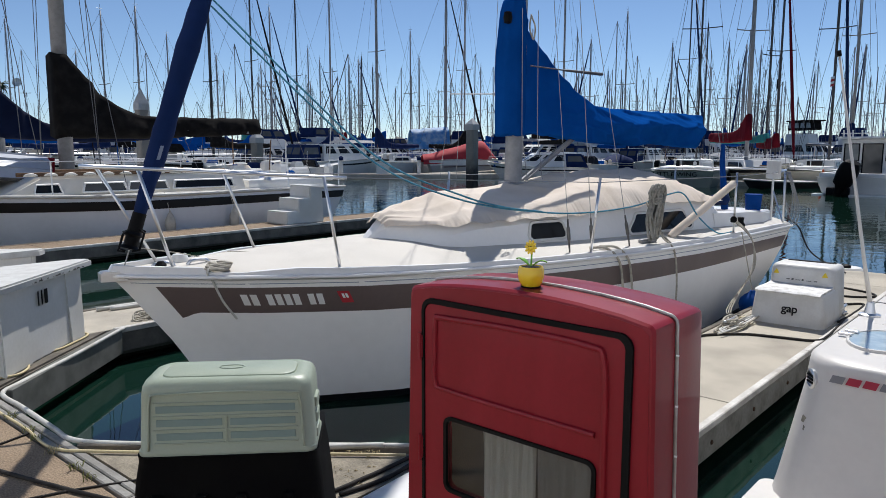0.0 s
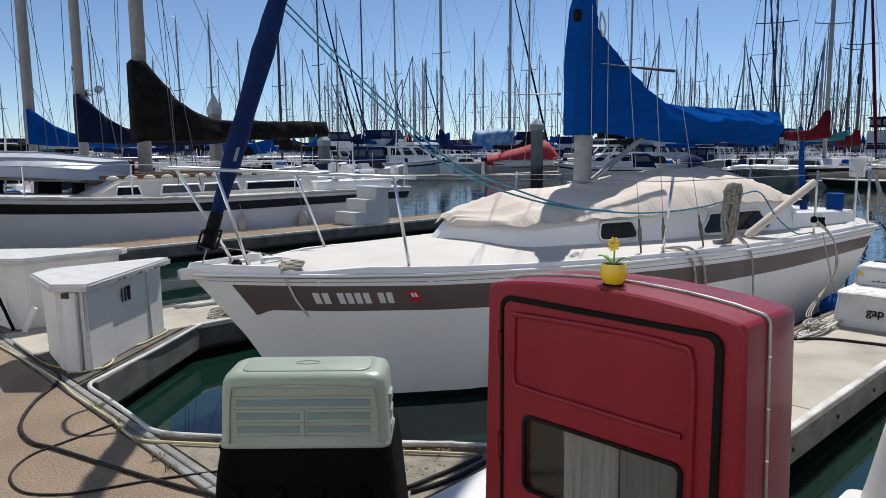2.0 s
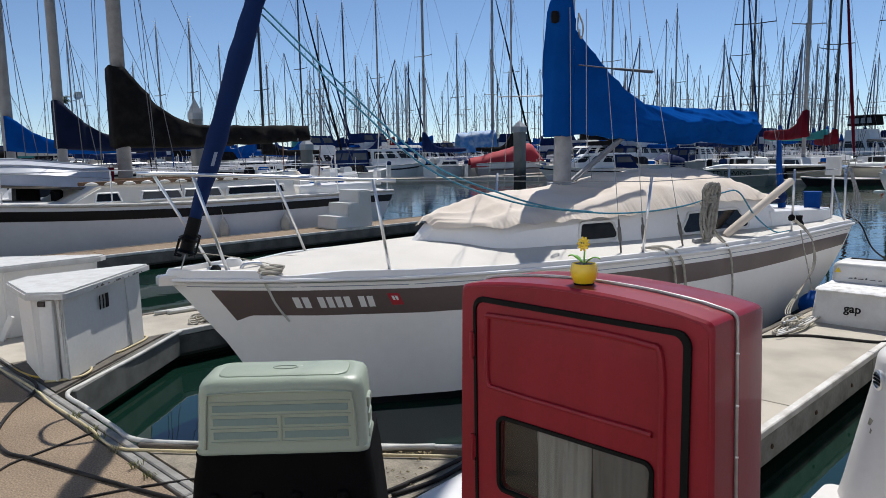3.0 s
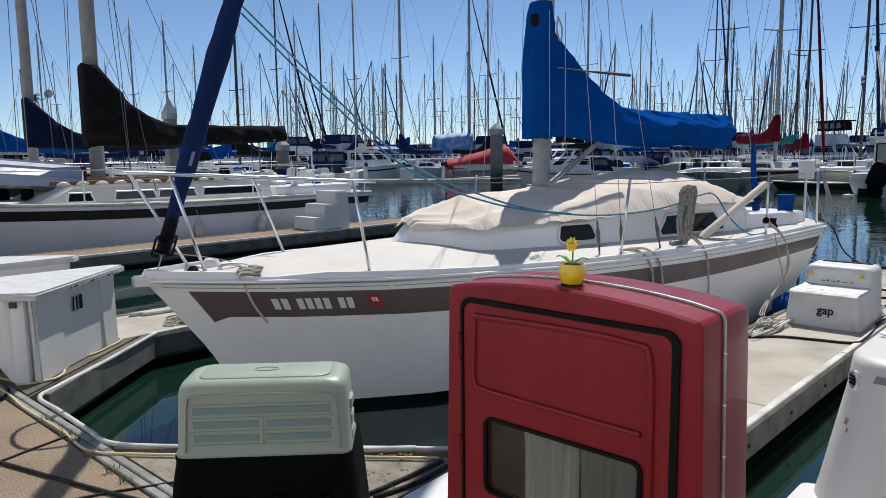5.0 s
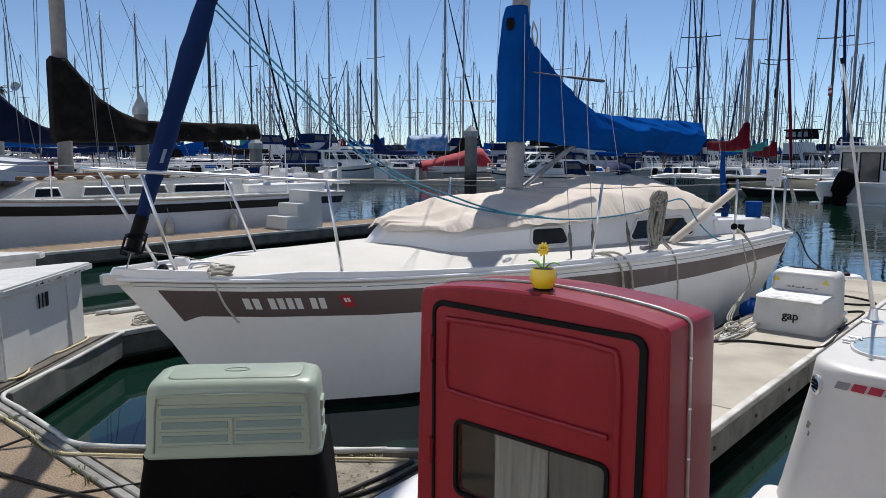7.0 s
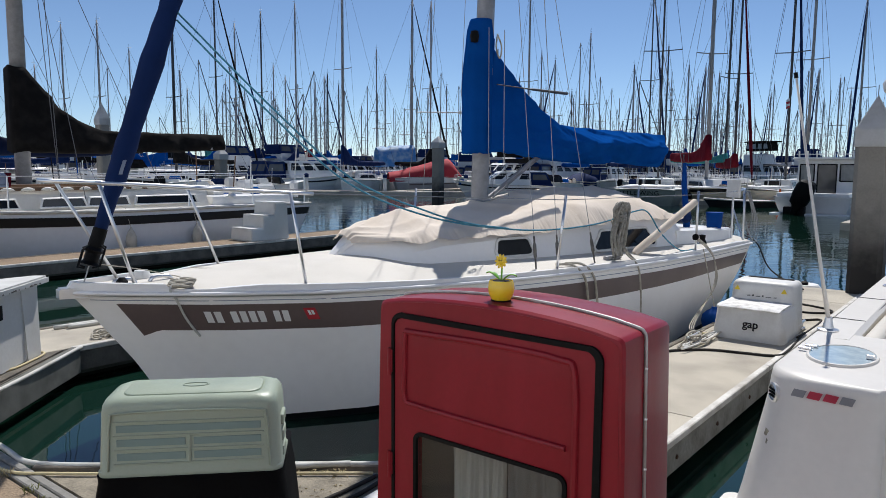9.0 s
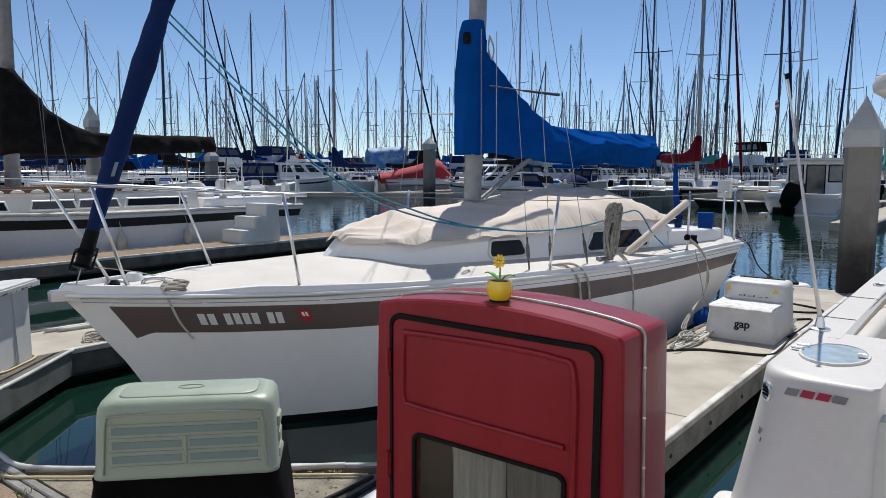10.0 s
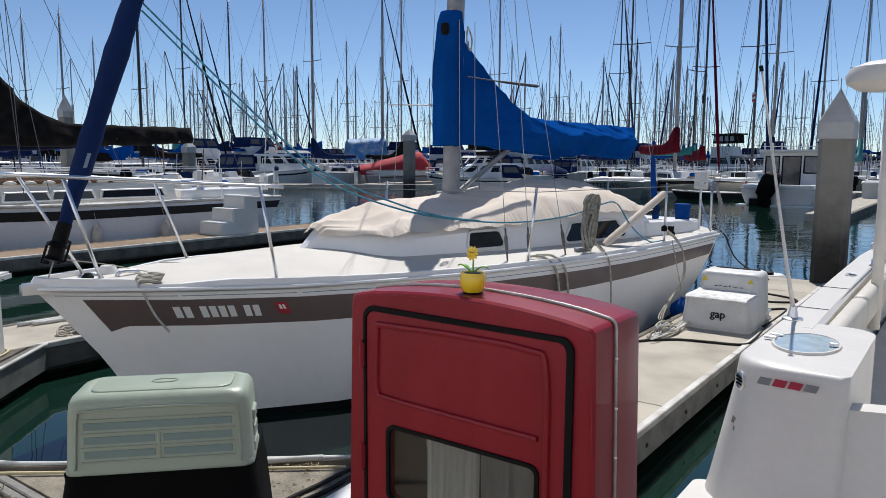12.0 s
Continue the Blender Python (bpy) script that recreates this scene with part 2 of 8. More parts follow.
def add_loft(bm, rings, closed=True, cap0=True, cap1=True):
    rows = [[bm.verts.new(p) for p in ring] for ring in rings]
    n = len(rows[0])
    for a, b in zip(rows, rows[1:]):
        for k in range(n if closed else n - 1):
            j = (k + 1) % n
            bm.faces.new((a[k], a[j], b[j], b[k]))
    if closed and cap0:
        bm.faces.new(rows[0][::-1])
    if closed and cap1:
        bm.faces.new(rows[-1])
    return bm


def loft(rings, closed=True, cap0=True, cap1=True):
    return add_loft(bmesh.new(), rings, closed, cap0, cap1)


def prism(outline, z0, z1, bevel=0.0, seg=2):
    """An upright block over a plan outline of (x, y)."""
    bm = bmesh.new()
    add_loft(bm, [[(x, y, z0) for x, y in outline], [(x, y, z1) for x, y in outline]])
    if bevel:
        top = [e for e in bm.edges if all(abs(v.co.z - z1) < 1e-6 for v in e.verts)]
        bmesh.ops.recalc_face_normals(bm, faces=bm.faces)
        bmesh.ops.bevel(bm, geom=top, offset=bevel, segments=seg, affect="EDGES")
    return bm


def revolve(profile, n=20, center=(0, 0, 0)):
    """Turns a profile of (radius, z) round the upright axis."""
    cx, cy, cz = center
    return loft([[(cx + r * math.cos(2 * math.pi * k / n), cy + r * math.sin(2 * math.pi * k / n), cz + z) for k in range(n)] for r, z in profile])


def bars(name, parent, words, height, place, mat, advance=0.62, slant=0.15, label=""):
    """Lettering as plain bars, one for each letter; words gives the number of letters of each word. place(x, y) sets a point of the writing into space."""
    x = 0.0
    for word in words:
        for _ in range(word):
            bm, w = bmesh.new(), height * advance * 0.72
            quad = [bm.verts.new(place(x + u * w + slant * v * height, v * height)) for u, v in ((0, 0), (1, 0), (1, 1), (0, 1))]
            bm.faces.new(quad)
            finish(name, bm, mat, parent, label)
            x += height * advance
        x += height * advance * 0.7


WATER_Z = -0.54
DOCK = pose(0, 0, 0, 0, 0, -42.2)  # x along the walkway, y out along the finger piers


# ---- water ----
bm = bmesh.new()
for x0, x1, y0, y1 in ((-900, 900, -300, 1500),):
    bm.faces.new([bm.verts.new((x, y, WATER_Z + 0.24)) for x, y in ((x0, y0), (x1, y0), (x1, y1), (x0, y1))])
tagged(finish("water", bm, WATER), "dark green harbour water with small ripples and reflections", "water", kind="structure")


# ---- docks ----
def dock_slab(name, outline, mat, label, low=-0.36, top=0.0):
    """A floating concrete deck over a plan outline in dock coordinates, with a sunken side face."""
    ob = finish(name, prism(outline, low, top, 0.015 if top == 0 else 0), mat, at=DOCK)
    return tagged(ob, label, "dock", kind="structure")


def deck_panels(parent, x0, x1, y0, y1, length, mat):
    """Cast panels on a pier, with open joints between them."""
    cuts = [y0] + [y0 + 0.45 + length * k for k in range(8) if y0 + 0.45 + length * k < y1 - 0.3] + [y1]
    for a, b in zip(cuts, cuts[1:]):
        finish("deck_panel", box(x0, x1, a + 0.005, b - 0.005, -0.028, 0.0, 0.004, 1), mat, parent)


def rect(x0, x1, y0, y1):
    return [(x0, y0), (x1, y0), (x1, y1), (x0, y1)]


EDGE_GREY = material("worn_grey_paint", (0.27, 0.26, 0.235), 0.85, vary=0.25, grain=40, stain=6, bump=0.4, tone=(0.13, 0.12, 0.105))
walkway = dock_slab("walkway", rect(-60, 11.9, -2.0, 1.395), CONCRETE, "sandy weathered concrete floating walkway")
finger_near = dock_slab("finger_pier", rect(-2.30, -1.50, 1.5, 10.5), TIMBER_DARK, "pale concrete finger pier with timber edges", -0.24, -0.03)
deck_panels(finger_near, -2.30, -1.50, 1.5, 10.5, 2.5, CONCRETE_PALE)
finger_bow = dock_slab("finger_pier", rect(-7.11, -6.22, 1.5, 10.6), TIMBER_DARK, "pale concrete finger pier with timber edges", -0.24, -0.03)
deck_panels(finger_bow, -7.11, -6.22, 1.5, 10.6, 2.5, CONCRETE_PALE)
finger_far = dock_slab("finger_pier", rect(-12.9, -12.06, 1.5, 12.5), TIMBER_DARK, "tan concrete finger pier with timber edges", -0.24, -0.03)
deck_panels(finger_far, -12.9, -12.06, 1.5, 12.5, 2.5, CONCRETE)
gusset_left = dock_slab("dock_gusset", [(-6.22, 1.5), (-5.17, 1.5), (-6.22, 2.76)], TIMBER, "grey timber corner gusset of the dock", -0.2)
PLYWOOD = material("dirty_plywood", (0.27, 0.235, 0.175), 0.9, vary=0.35, grain=70, stain=9, bump=0.5, tone=(0.10, 0.088, 0.068))
gusset_right = dock_slab("dock_gusset", [(-3.82, 1.5), (-2.30, 1.5), (-2.30, 2.74)], PLYWOOD, "dirty weathered plywood corner gusset of the dock")
dock_slab("dock_gusset", [(-7.11, 1.5), (-7.11, 2.76), (-8.2, 1.5)], TIMBER, "grey timber corner gusset of the dock")

# Timber walers along the edges, in lengths with open joints.
def waler(parent, a, b, width, z0, z1, mat=TIMBER, length=2.4, name="timber_waler"):
    a, b = Vector((*a, 0)), Vector((*b, 0))
    d = (b - a).normalized()
    side = Vector((-d.y, d.x, 0))
    n = max(1, round((b - a).length / length))
    for k in range(n):
        p, q = a.lerp(b, k / n) + d * 0.006, a.lerp(b, (k + 1) / n) - d * 0.006
        bm = bmesh.new()
        rows = [[(o.x, o.y, z0), (o.x + side.x * width, o.y + side.y * width, z0), (o.x + side.x * width, o.y + side.y * width, z1), (o.x, o.y, z1)] for o in (p, q)]
        add_loft(bm, rows)
        bmesh.ops.recalc_face_normals(bm, faces=bm.faces)
        bmesh.ops.bevel(bm, geom=bm.edges[:], offset=0.006, segments=1, affect="EDGES")
        finish(name, bm, mat, parent)


waler(walkway, (-14, 1.402), (6, 1.402), 0.046, -0.3, 0.004, EDGE_GREY, 1.9)
waler(walkway, (-14, 1.453), (6, 1.453), 0.045, -0.3, 0.008, EDGE_GREY, 2.3)
for pier, x0, x1, y1 in ((finger_near, -2.30, -1.50, 10.5), (finger_bow, -7.11, -6.22, 10.6), (finger_far, -12.9, -12.06, 12.5)):
    y0 = 2.78 if pier is not finger_far else 1.5
    waler(pier, (x1, 1.5 if pier is finger_near else y0), (x1, y1), -0.05, -0.035, 0.012, EDGE_PAINT, name="edge_board")
    waler(pier, (x1, 1.5 if pier is finger_near else y0), (x1, y1), -0.042, -0.205, -0.04, EDGE_GREY if pier is finger_near else WALER)
    waler(pier, (x0, y0), (x0, y1), 0.05, -0.3, 0.010)
# Dark floats that carry the decks, set back under the edges.
FLOAT = material("near_black_float", (0.010, 0.011, 0.009), 0.8, vary=0.3, grain=30, stain=5, bump=0.2, tone=(0.018, 0.020, 0.013), spec=0.2)
for pier, x0, x1, y0, y1 in ((finger_near, -2.2, -1.6, 1.6, 10.4), (finger_bow, -7.0, -6.33, 1.6, 10.5), (finger_far, -12.8, -12.16, 1.6, 12.4)):
    n = round((y1 - y0) / 2.2)
    for k in range(n):
        a = y0 + (y1 - y0) * k / n
        finish("pontoon_float", box(x0, x1, a + 0.01, a + (y1 - y0) / n - 0.01, -0.9, -0.244, 0.03, 1), FLOAT, pier)
for k in range(16):
    finish("pontoon_float", box(-14 + 1.4 * k, -12.62 + 1.4 * k, -1.8, 1.3, -0.9, -0.364, 0.03, 1), FLOAT, walkway)
GUSSET_FACE = material("damp_grey_timber", (0.15, 0.15, 0.135), 0.8, vary=0.15, grain=14, stain=5, bump=0.15, tone=(0.07, 0.075, 0.062))
waler(gusset_left, (-5.12, 1.55), (-6.2, 2.79), -0.07, -0.21, 0.012, GUSSET_FACE, length=1.7)
waler(gusset_right, (-3.86, 1.5), (-2.34, 2.78), 0.06, -0.3, 0.010, length=2.1)


# White rubber bumper and hose that run round the slip's head.
def bumper_run(points, r, mat, name, label, category, z):
    pts = smooth_path([(x, y, z) for x, y in points], 8)
    ob = finish(name, tube(pts, r, 10), mat, smooth=True, at=DOCK)
    return tagged(ob, label, category)


bumper_run([(-6.16, 2.85), (-5.6, 2.2), (-5.22, 1.72), (-5.05, 1.54), (-4.7, 1.53), (-4.2, 1.52), (-3.95, 1.52), (-3.72, 1.65), (-3.3, 2.0), (-2.4, 2.76)], 0.015, BUMPER, "edge_bumper", "weathered white rubber bumper along the slip edge", "dock bumper", 0.008)
bumper_run([(-9.0, 1.30), (-7.0, 1.36), (-6.0, 1.40), (-5.3, 1.42), (-4.9, 1.40), (-4.3, 1.41), (-3.9, 1.40), (-3.66, 1.55), (-3.2, 1.93), (-2.45, 2.55)], 0.008, HOSE_YELLOW, "water_hose", "cream garden hose laid along the dock edge", "hose", 0.014)


GROWTH = material("tide_growth", (0.035, 0.030, 0.024), 0.9, vary=0.4, grain=40, stain=8, bump=0.4, tone=(0.075, 0.065, 0.05))


# Square concrete piles with pyramid caps.
def mooring_pile(x, y, w, top, rot=-42.2, cap=0.42):
    t = thing("mooring_pile", pose(x, y, WATER_Z, 0, 0, rot), "square concrete mooring pile with a pale pyramid cap", "mooring pile", "marina piles")
    h, c = top - WATER_Z, w / 2
    f = w * 0.14
    sec = [(-c + f, -c), (c - f, -c), (c, -c + f), (c, c - f), (c - f, c), (-c + f, c), (-c, c - f), (-c, -c + f)]
    finish("shaft", loft([[(x_, y_, z) for x_, y_ in sec] for z in (-2.0, h - cap)]), PILE, t)
    # Dark growth from the tide, with an uneven upper edge.
    e = c * 1.006
    round_ = [(-e + 2 * e * i / 9, -e) for i in range(9)] + [(e, -e + 2 * e * i / 9) for i in range(9)] + [(e - 2 * e * i / 9, e) for i in range(9)] + [(-e, e - 2 * e * i / 9) for i in range(9)]
    rim = [(max(-e, min(e, p)), max(-e, min(e, q))) for p, q in round_ if abs(p) + abs(q) < 2 * e - f * 0.99] or round_
    finish("tide_growth", loft([[(p, q, -1.0) for p, q in rim], [(p, q, 0.42 + 0.16 * noise.noise(Vector((p * 9 + x, q * 9, 1)))) for p, q in rim]]), GROWTH, t, "dark tide growth at the foot")
    g = c * 1.06
    body = [(-g, -g), (g, -g), (g, g), (-g, g)]
    bm = loft([[(x_, y_, h - cap - w * 0.55) for x_, y_ in body], [(x_, y_, h - cap) for x_, y_ in body], [(x_ * 0.02, y_ * 0.02, h) for x_, y_ in body]])
    bmesh.ops.bevel(bm, geom=[e for e in bm.edges], offset=0.012, segments=1, affect="EDGES")
    finish("pile_cap", bm, PILE_CAP, t, "faded pale pyramid cap")
    return t


mooring_pile(5.95, 8.75, 0.385, 2.46)


# Quay behind the walkway. Two unseen pale walls are added to bounce sunlight.
BOUNCE_WALL = material("pale_bounce_wall", (0.80, 0.84, 0.89), 0.9, vary=0.06, grain=20, stain=0.5, bump=0.1)
tagged(finish("quay", prism(rect(-60, 11.9, -8.98, -2.02), -1.2, -0.004), CONCRETE_PALE, at=DOCK), "pale concrete quay behind the walkway", "quay", kind="structure")
tagged(finish("bounce_wall_east", prism(rect(12.0, 12.5, -9.0, 18.0), -1.2, 9.0), BOUNCE_WALL, at=DOCK), "plain pale wall added out of view to bounce light from the side", "wall", kind="structure")
tagged(finish("bounce_wall_south", prism(rect(-60, 12.5, -9.5, -9.0), -1.2, 11.0), BOUNCE_WALL, at=DOCK), "plain pale wall added behind the camera to bounce light", "wall", kind="structure")


# ---- the moored sailing yacht ----
YL, YB = 7.785, 1.145
YACHT = pose(-2.12, 4.762, 0.108, 0, 0, 35.45) @ Matrix.Scale(0.93, 4)
HULL_K = (0, 0.02, 0.05, 0.1, 0.2, 0.3, 0.4, 0.5, 0.6, 0.7, 0.8, 0.92, 1.0)
HULL_B = (0.0, 0.10, 0.23, 0.43, 0.72, 0.88, 0.97, 1.0, 1.0, 0.97, 0.90, 0.79, 0.72)


def sheer_z(k):
    return 0.608 + 0.080 * max(0, 1 - k / 0.65) ** 2 + 0.023 * max(0, (k - 0.65) / 0.35) ** 2


def half_beam(k):
    return YB * float(np.interp(k, HULL_K, HULL_B))


def hull_point(k, t, out=0.0, side=1):
    """A point of the topsides: k from stem to transom, t from the sheer (0) down to the waterline (1) and below; side 1 is port."""
    zs = sheer_z(k)
    z = zs + (WATER_Z - zs) * t
    s0 = float(np.interp(t, (0, 0.075, 0.28, 0.456, 0.625, 1.0, 1.4), (0, 0.10, 0.288, 0.45, 0.58, 0.80, 1.3)))
    s1 = YL - 0.62 * t
    w = float(np.interp(k, (0, 0.1, 0.22, 0.5, 0.8, 1), (0.6, 0.82, 0.80, 0.95, 0.88, 0.6)))
    p = half_beam(k) * (1 - (1 - w) * min(t, 1) ** 1.7 - max(0, t - 1) * 0.9)
    return Vector((s0 + (s1 - s0) * k, -side * (max(p, 0.004) + out), z))


GREYISH = material("pale_tape", (0.22, 0.26, 0.34), 0.7, vary=0.05, bump=0.02)
yacht = thing("sailing_yacht", YACHT, "white sailing yacht with brown stripe, beige cabin cover, blue sail cover", "sailboat")
ks = [i / 60 for i in range(61)]
ts = [0, 0.06, 0.15, 0.25, 0.35, 0.45, 0.55, 0.65, 0.75, 0.85, 0.93, 1.0, 1.15, 1.3]
bm = bmesh.new()
add_loft(bm, [[hull_point(k, t) for t in ts] + [hull_point(k, t, 0, -1) for t in reversed(ts)] for k in ks], closed=False)
bmesh.ops.remove_doubles(bm, verts=bm.verts[:], dist=0.004)
tr = [hull_point(1, t) for t in ts] + [hull_point(1, t, 0, -1) for t in reversed(ts)]
bm.faces.new([bm.verts.new(p) for p in tr])
finish("hull", bm, HULL_GREY, yacht, "glossy white hull", smooth=40)


def hull_band(name, k0, k1, top, bottom, mat, out, n=80, side=1):
    """A strip that lies on the topsides between two heights below the sheer; top(k) and bottom(k) in metres."""
    rows = []
    for i in range(n + 1):
        k = k0 + (k1 - k0) * i / n
        span = sheer_z(k) - WATER_Z
        a, b = top(k) / span, bottom(k) / span
        rows.append([hull_point(k, a + (b - a) * j / 4, out, side) for j in range(5)])
    return finish(name, loft(rows, closed=False), mat, yacht, smooth=True)


for side in (1, -1):
    hull_band("sheer_stripe", 0.026, 0.995, lambda k: 0.105 + 0.02 * min(1, k), lambda k: 0.105 + float(np.interp(k, (0, 0.027, 0.042, 0.3, 1), (0.262, 0.255, 0.208, 0.205, 0.155))), BROWN, 0.003, 160, side)
    hull_band("boot_stripe", 0.0, 1.0, lambda k: sheer_z(k) - WATER_Z - 0.16, lambda k: sheer_z(k) - WATER_Z, BLACK, 0.003, 60, side)
    rail = [hull_point(k, 0.0, 0.012, side) - Vector((0, 0, 0.02)) for k in ks]
    finish("rub_rail", tube(rail, 0.016, 8), YACHT_GEL, yacht, "grey-white rub rail", smooth=True)
    for k0, k1, full in ((0.004, 0.078, 1), (0.0783, 0.1077, 0), (0.108, 0.995, 1)):
        rows = []
        for i in range(41):
            k = k0 + (k1 - k0) * i / 40
            ease = full * min(1, i / 2.0, (40 - i) / 2.0)
            p, h = hull_point(k, 0, 0, side), 0.014 + (0.016 + 0.024 * max(0, 1 - k / 0.3)) * ease
            q = Vector((p.x, p.y + side * min(0.05, half_beam(k) * 0.8), p.z))
            rows.append([p + Vector((0, 0, -0.02)), p + Vector((0, 0, h)), q + Vector((0, 0, h)), q + Vector((0, 0, -0.02))])
        finish("toe_rail" if full else "chock_gap", loft(rows), YACHT_GEL, yacht, smooth=30)
for side in (1, -1):
    hull_band("rail_insert", 0.004, 0.995, lambda k: 0.034, lambda k: 0.046, STEEL, 0.010, 80, side)
    hull_band("moulding_line", 0.01, 0.995, lambda k: 0.074, lambda k: 0.080, GREYISH, 0.003, 80, side)
# Deck with a raised camber.
rows = []
for k in ks:
    h = half_beam(k) - 0.003
    rows.append([Vector((0.02 + k * (YL - 0.03), -h + 2 * h * j / 10, sheer_z(k) + 0.012 + 0.15 * (1 - (j / 5 - 1) ** 2) * max(0.0, min(1, h)) ** 1.5)) for j in range(11)])
finish("deck", loft(rows, closed=False), CREAM, yacht, "cream non-skid deck", smooth=True)

# Cabin trunk: (distance from the bow, half width at the base, at the top, height of the top)
TRUNK = ((2.10, 0.06, 0.055, 0.76), (2.29, 0.33, 0.10, 0.93), (2.55, 0.655, 0.44, 0.98), (2.72, 0.685, 0.585, 1.03), (2.85, 0.70, 0.605, 1.07), (3.84, 0.79, 0.66, 1.14), (4.3, 0.80, 0.67, 1.21), (5.0, 0.81, 0.68, 1.25), (5.65, 0.81, 0.68, 1.26), (6.0, 0.81, 0.67, 1.20), (6.32, 0.80, 0.66, 1.06))


def trunk_section(s, grow=0.0):
    b, w, z = (float(np.interp(s, [r[0] for r in TRUNK], [r[i] for r in TRUNK])) for i in (1, 2, 3))
    return b + grow, w + grow, z + grow


rows = []
for i in range(81):
    s = 2.10 + (6.32 - 2.10) * i / 80
    b, w, z = trunk_section(s)
    base = 0.62
    f = min(1, max(0, (s - 2.45) / 0.4))
    half = [(b, base), (b - (b - w) * 0.5, base + (z - base) * 0.55), (w, z - 0.05 - 0.09 * f), (w * (1 - 0.08 - 0.1 * f), z - 0.02 - 0.10 * f), (w * 0.7, z - 0.085 * f), (w * 0.4, z - 0.03 * f), (0, z + 0.01)]
    rows.append([(s, -p, q) for p, q in half] + [(s, p, q) for p, q in reversed(half[:-1])])
bm = loft(rows, closed=False)
bm.faces.new([bm.verts.new(p) for p in rows[-1]])
bm.faces.new([bm.verts.new(p) for p in rows[0]])
finish("cabin_trunk", bm, YACHT_GEL, yacht, "white moulded cabin trunk", smooth=22)


def side_point(s, z, out, side=1):
    """A point on the cabin's side wall."""
    b, w, top = trunk_section(s)
    t = (z - 0.62) / (top - 0.07 - 0.62)
    return Vector((s, -side * (b + (w - b) * t + out), z))


for side in (1, -1):
    for s0, s1, z0, z1, rake, lean in ((3.43, 3.84, 0.75, 0.885, 0.02, 0.02), (4.73, 5.75, 0.725, 0.90, 0.10, 0.12)):
        def ring(grow, out):
            pts = []
            for cx, cz, a0 in ((s1 - 0.04 - lean, z1 - 0.035, 0), (s0 + 0.04 + rake, z1 - 0.035, 90), (s0 + 0.04, z0 + 0.035, 180), (s1 - 0.04, z0 + 0.035, 270)):
                for a in (0, 30, 60, 90):
                    pts.append(side_point(cx + (0.04 + grow) * math.cos(radians(a + a0)), cz + (0.035 + grow) * math.sin(radians(a + a0)), out, side))
            return pts
        bm = bmesh.new()
        add_loft(bm, [ring(0.028, 0.008), ring(0.024, 0.03), ring(0.004, 0.03), ring(0.0, 0.02)], cap0=False, cap1=False)
        frame_ob = finish("window_frame", bm, GEL_OLD, yacht, smooth=30)
        bm = bmesh.new()
        bm.faces.new([bm.verts.new(p) for p in ring(0.004, 0.022)])
        finish("window_pane", bm, GLASS, frame_ob, "dark tinted window pane")

# Beige canvas over the cabin top, gathered along its lower hem.
rows = []
for i in range(421):
    s = 2.24 + (6.37 - 2.24) * i / 420
    b, w, z = trunk_section(s, 0.022)
    hem = float(np.interp(s, (2.24, 2.4, 2.55, 2.79, 3.4, 3.95, 4.34, 4.84, 5.6, 6.37), (0.885, 0.90, 0.905, 0.925, 0.93, 0.93, 0.96, 0.985, 1.0, 0.965)))
    hem += 0.014 * noise.noise(Vector((s * 5.5, 7, 1))) + 0.008 * math.sin(s * 23 + 2 * noise.noise(Vector((s * 2, 0, 0))))
    row = []
    for j in range(45):
        a = j / 22 - 1
        side = -1 if a < 0 else 1
        e = abs(a)
        shoulder = w * (0.92 - 0.22 * min(1, max(0, (s - 2.45) / 0.4)))
        crown = 0.05 + 0.055 * min(1, max(0, (s - 2.3) / 0.3))
        if e > 0.62:
            t = (e - 0.62) / 0.38
            zz = z + 0.045 - crown + (hem - z - 0.045 + crown) * t ** 1.45 + 0.012 * math.sin(math.pi * t)
            gather = noise.noise(Vector((s * 11 + 0.5 * t, side * 3, 4))) * 0.9 + noise.noise(Vector((s * 24, side * 3 + t, 8))) * 0.8
            skirt = w + (b - w) * (z - hem) / (z - 0.62) + 0.035
            frill = noise.noise(Vector((s * 46 + 1.5 * t, side * 3, 2))) * max(0.15, noise.noise(Vector((s * 1.7, side, 9))) + 0.35)
            pp = shoulder + (skirt - shoulder) * t + 0.008 * gather * t * t + 0.034 * frill * t ** 4
        else:
            t = e / 0.62
            pp, zz = shoulder * t, z + 0.045 - crown * t ** 1.5
        sag = 1 - abs(noise.noise(Vector((s * 1.6 + a * 0.8, a * 2.6, 2)))) * 2
        zz += (0.024 * max(0, sag) ** 3 + 0.006 * noise.noise(Vector((s * 4, a * 5, 6)))) * (1 - 0.6 * e)
        row.append((s, side * pp, zz))
    rows.append(row)
finish("cabin_cover", loft(rows, closed=False), BEIGE, yacht, "beige canvas cover gathered along its hem", smooth=True)

# Cockpit coamings, seats and transom lockers.
for side in (1, -1):
    rows = [[(s, -side * (p + d), z) for d, z in ((0.10, 0.58), (0.07, 0.84 - 0.02 * t), (-0.02, 0.86 - 0.02 * t), (-0.05, 0.5))] for s, p, t in ((6.2, 0.70, 0), (6.8, 0.68, 1), (7.3, 0.64, 2), (7.62, 0.58, 4))]
    finish("cockpit_coaming", loft(rows), YACHT_GEL, yacht, smooth=30)
finish("stern_deck", box(7.35, 7.7, -0.6, 0.6, 0.60, 0.80, 0.03), YACHT_GEL, yacht)

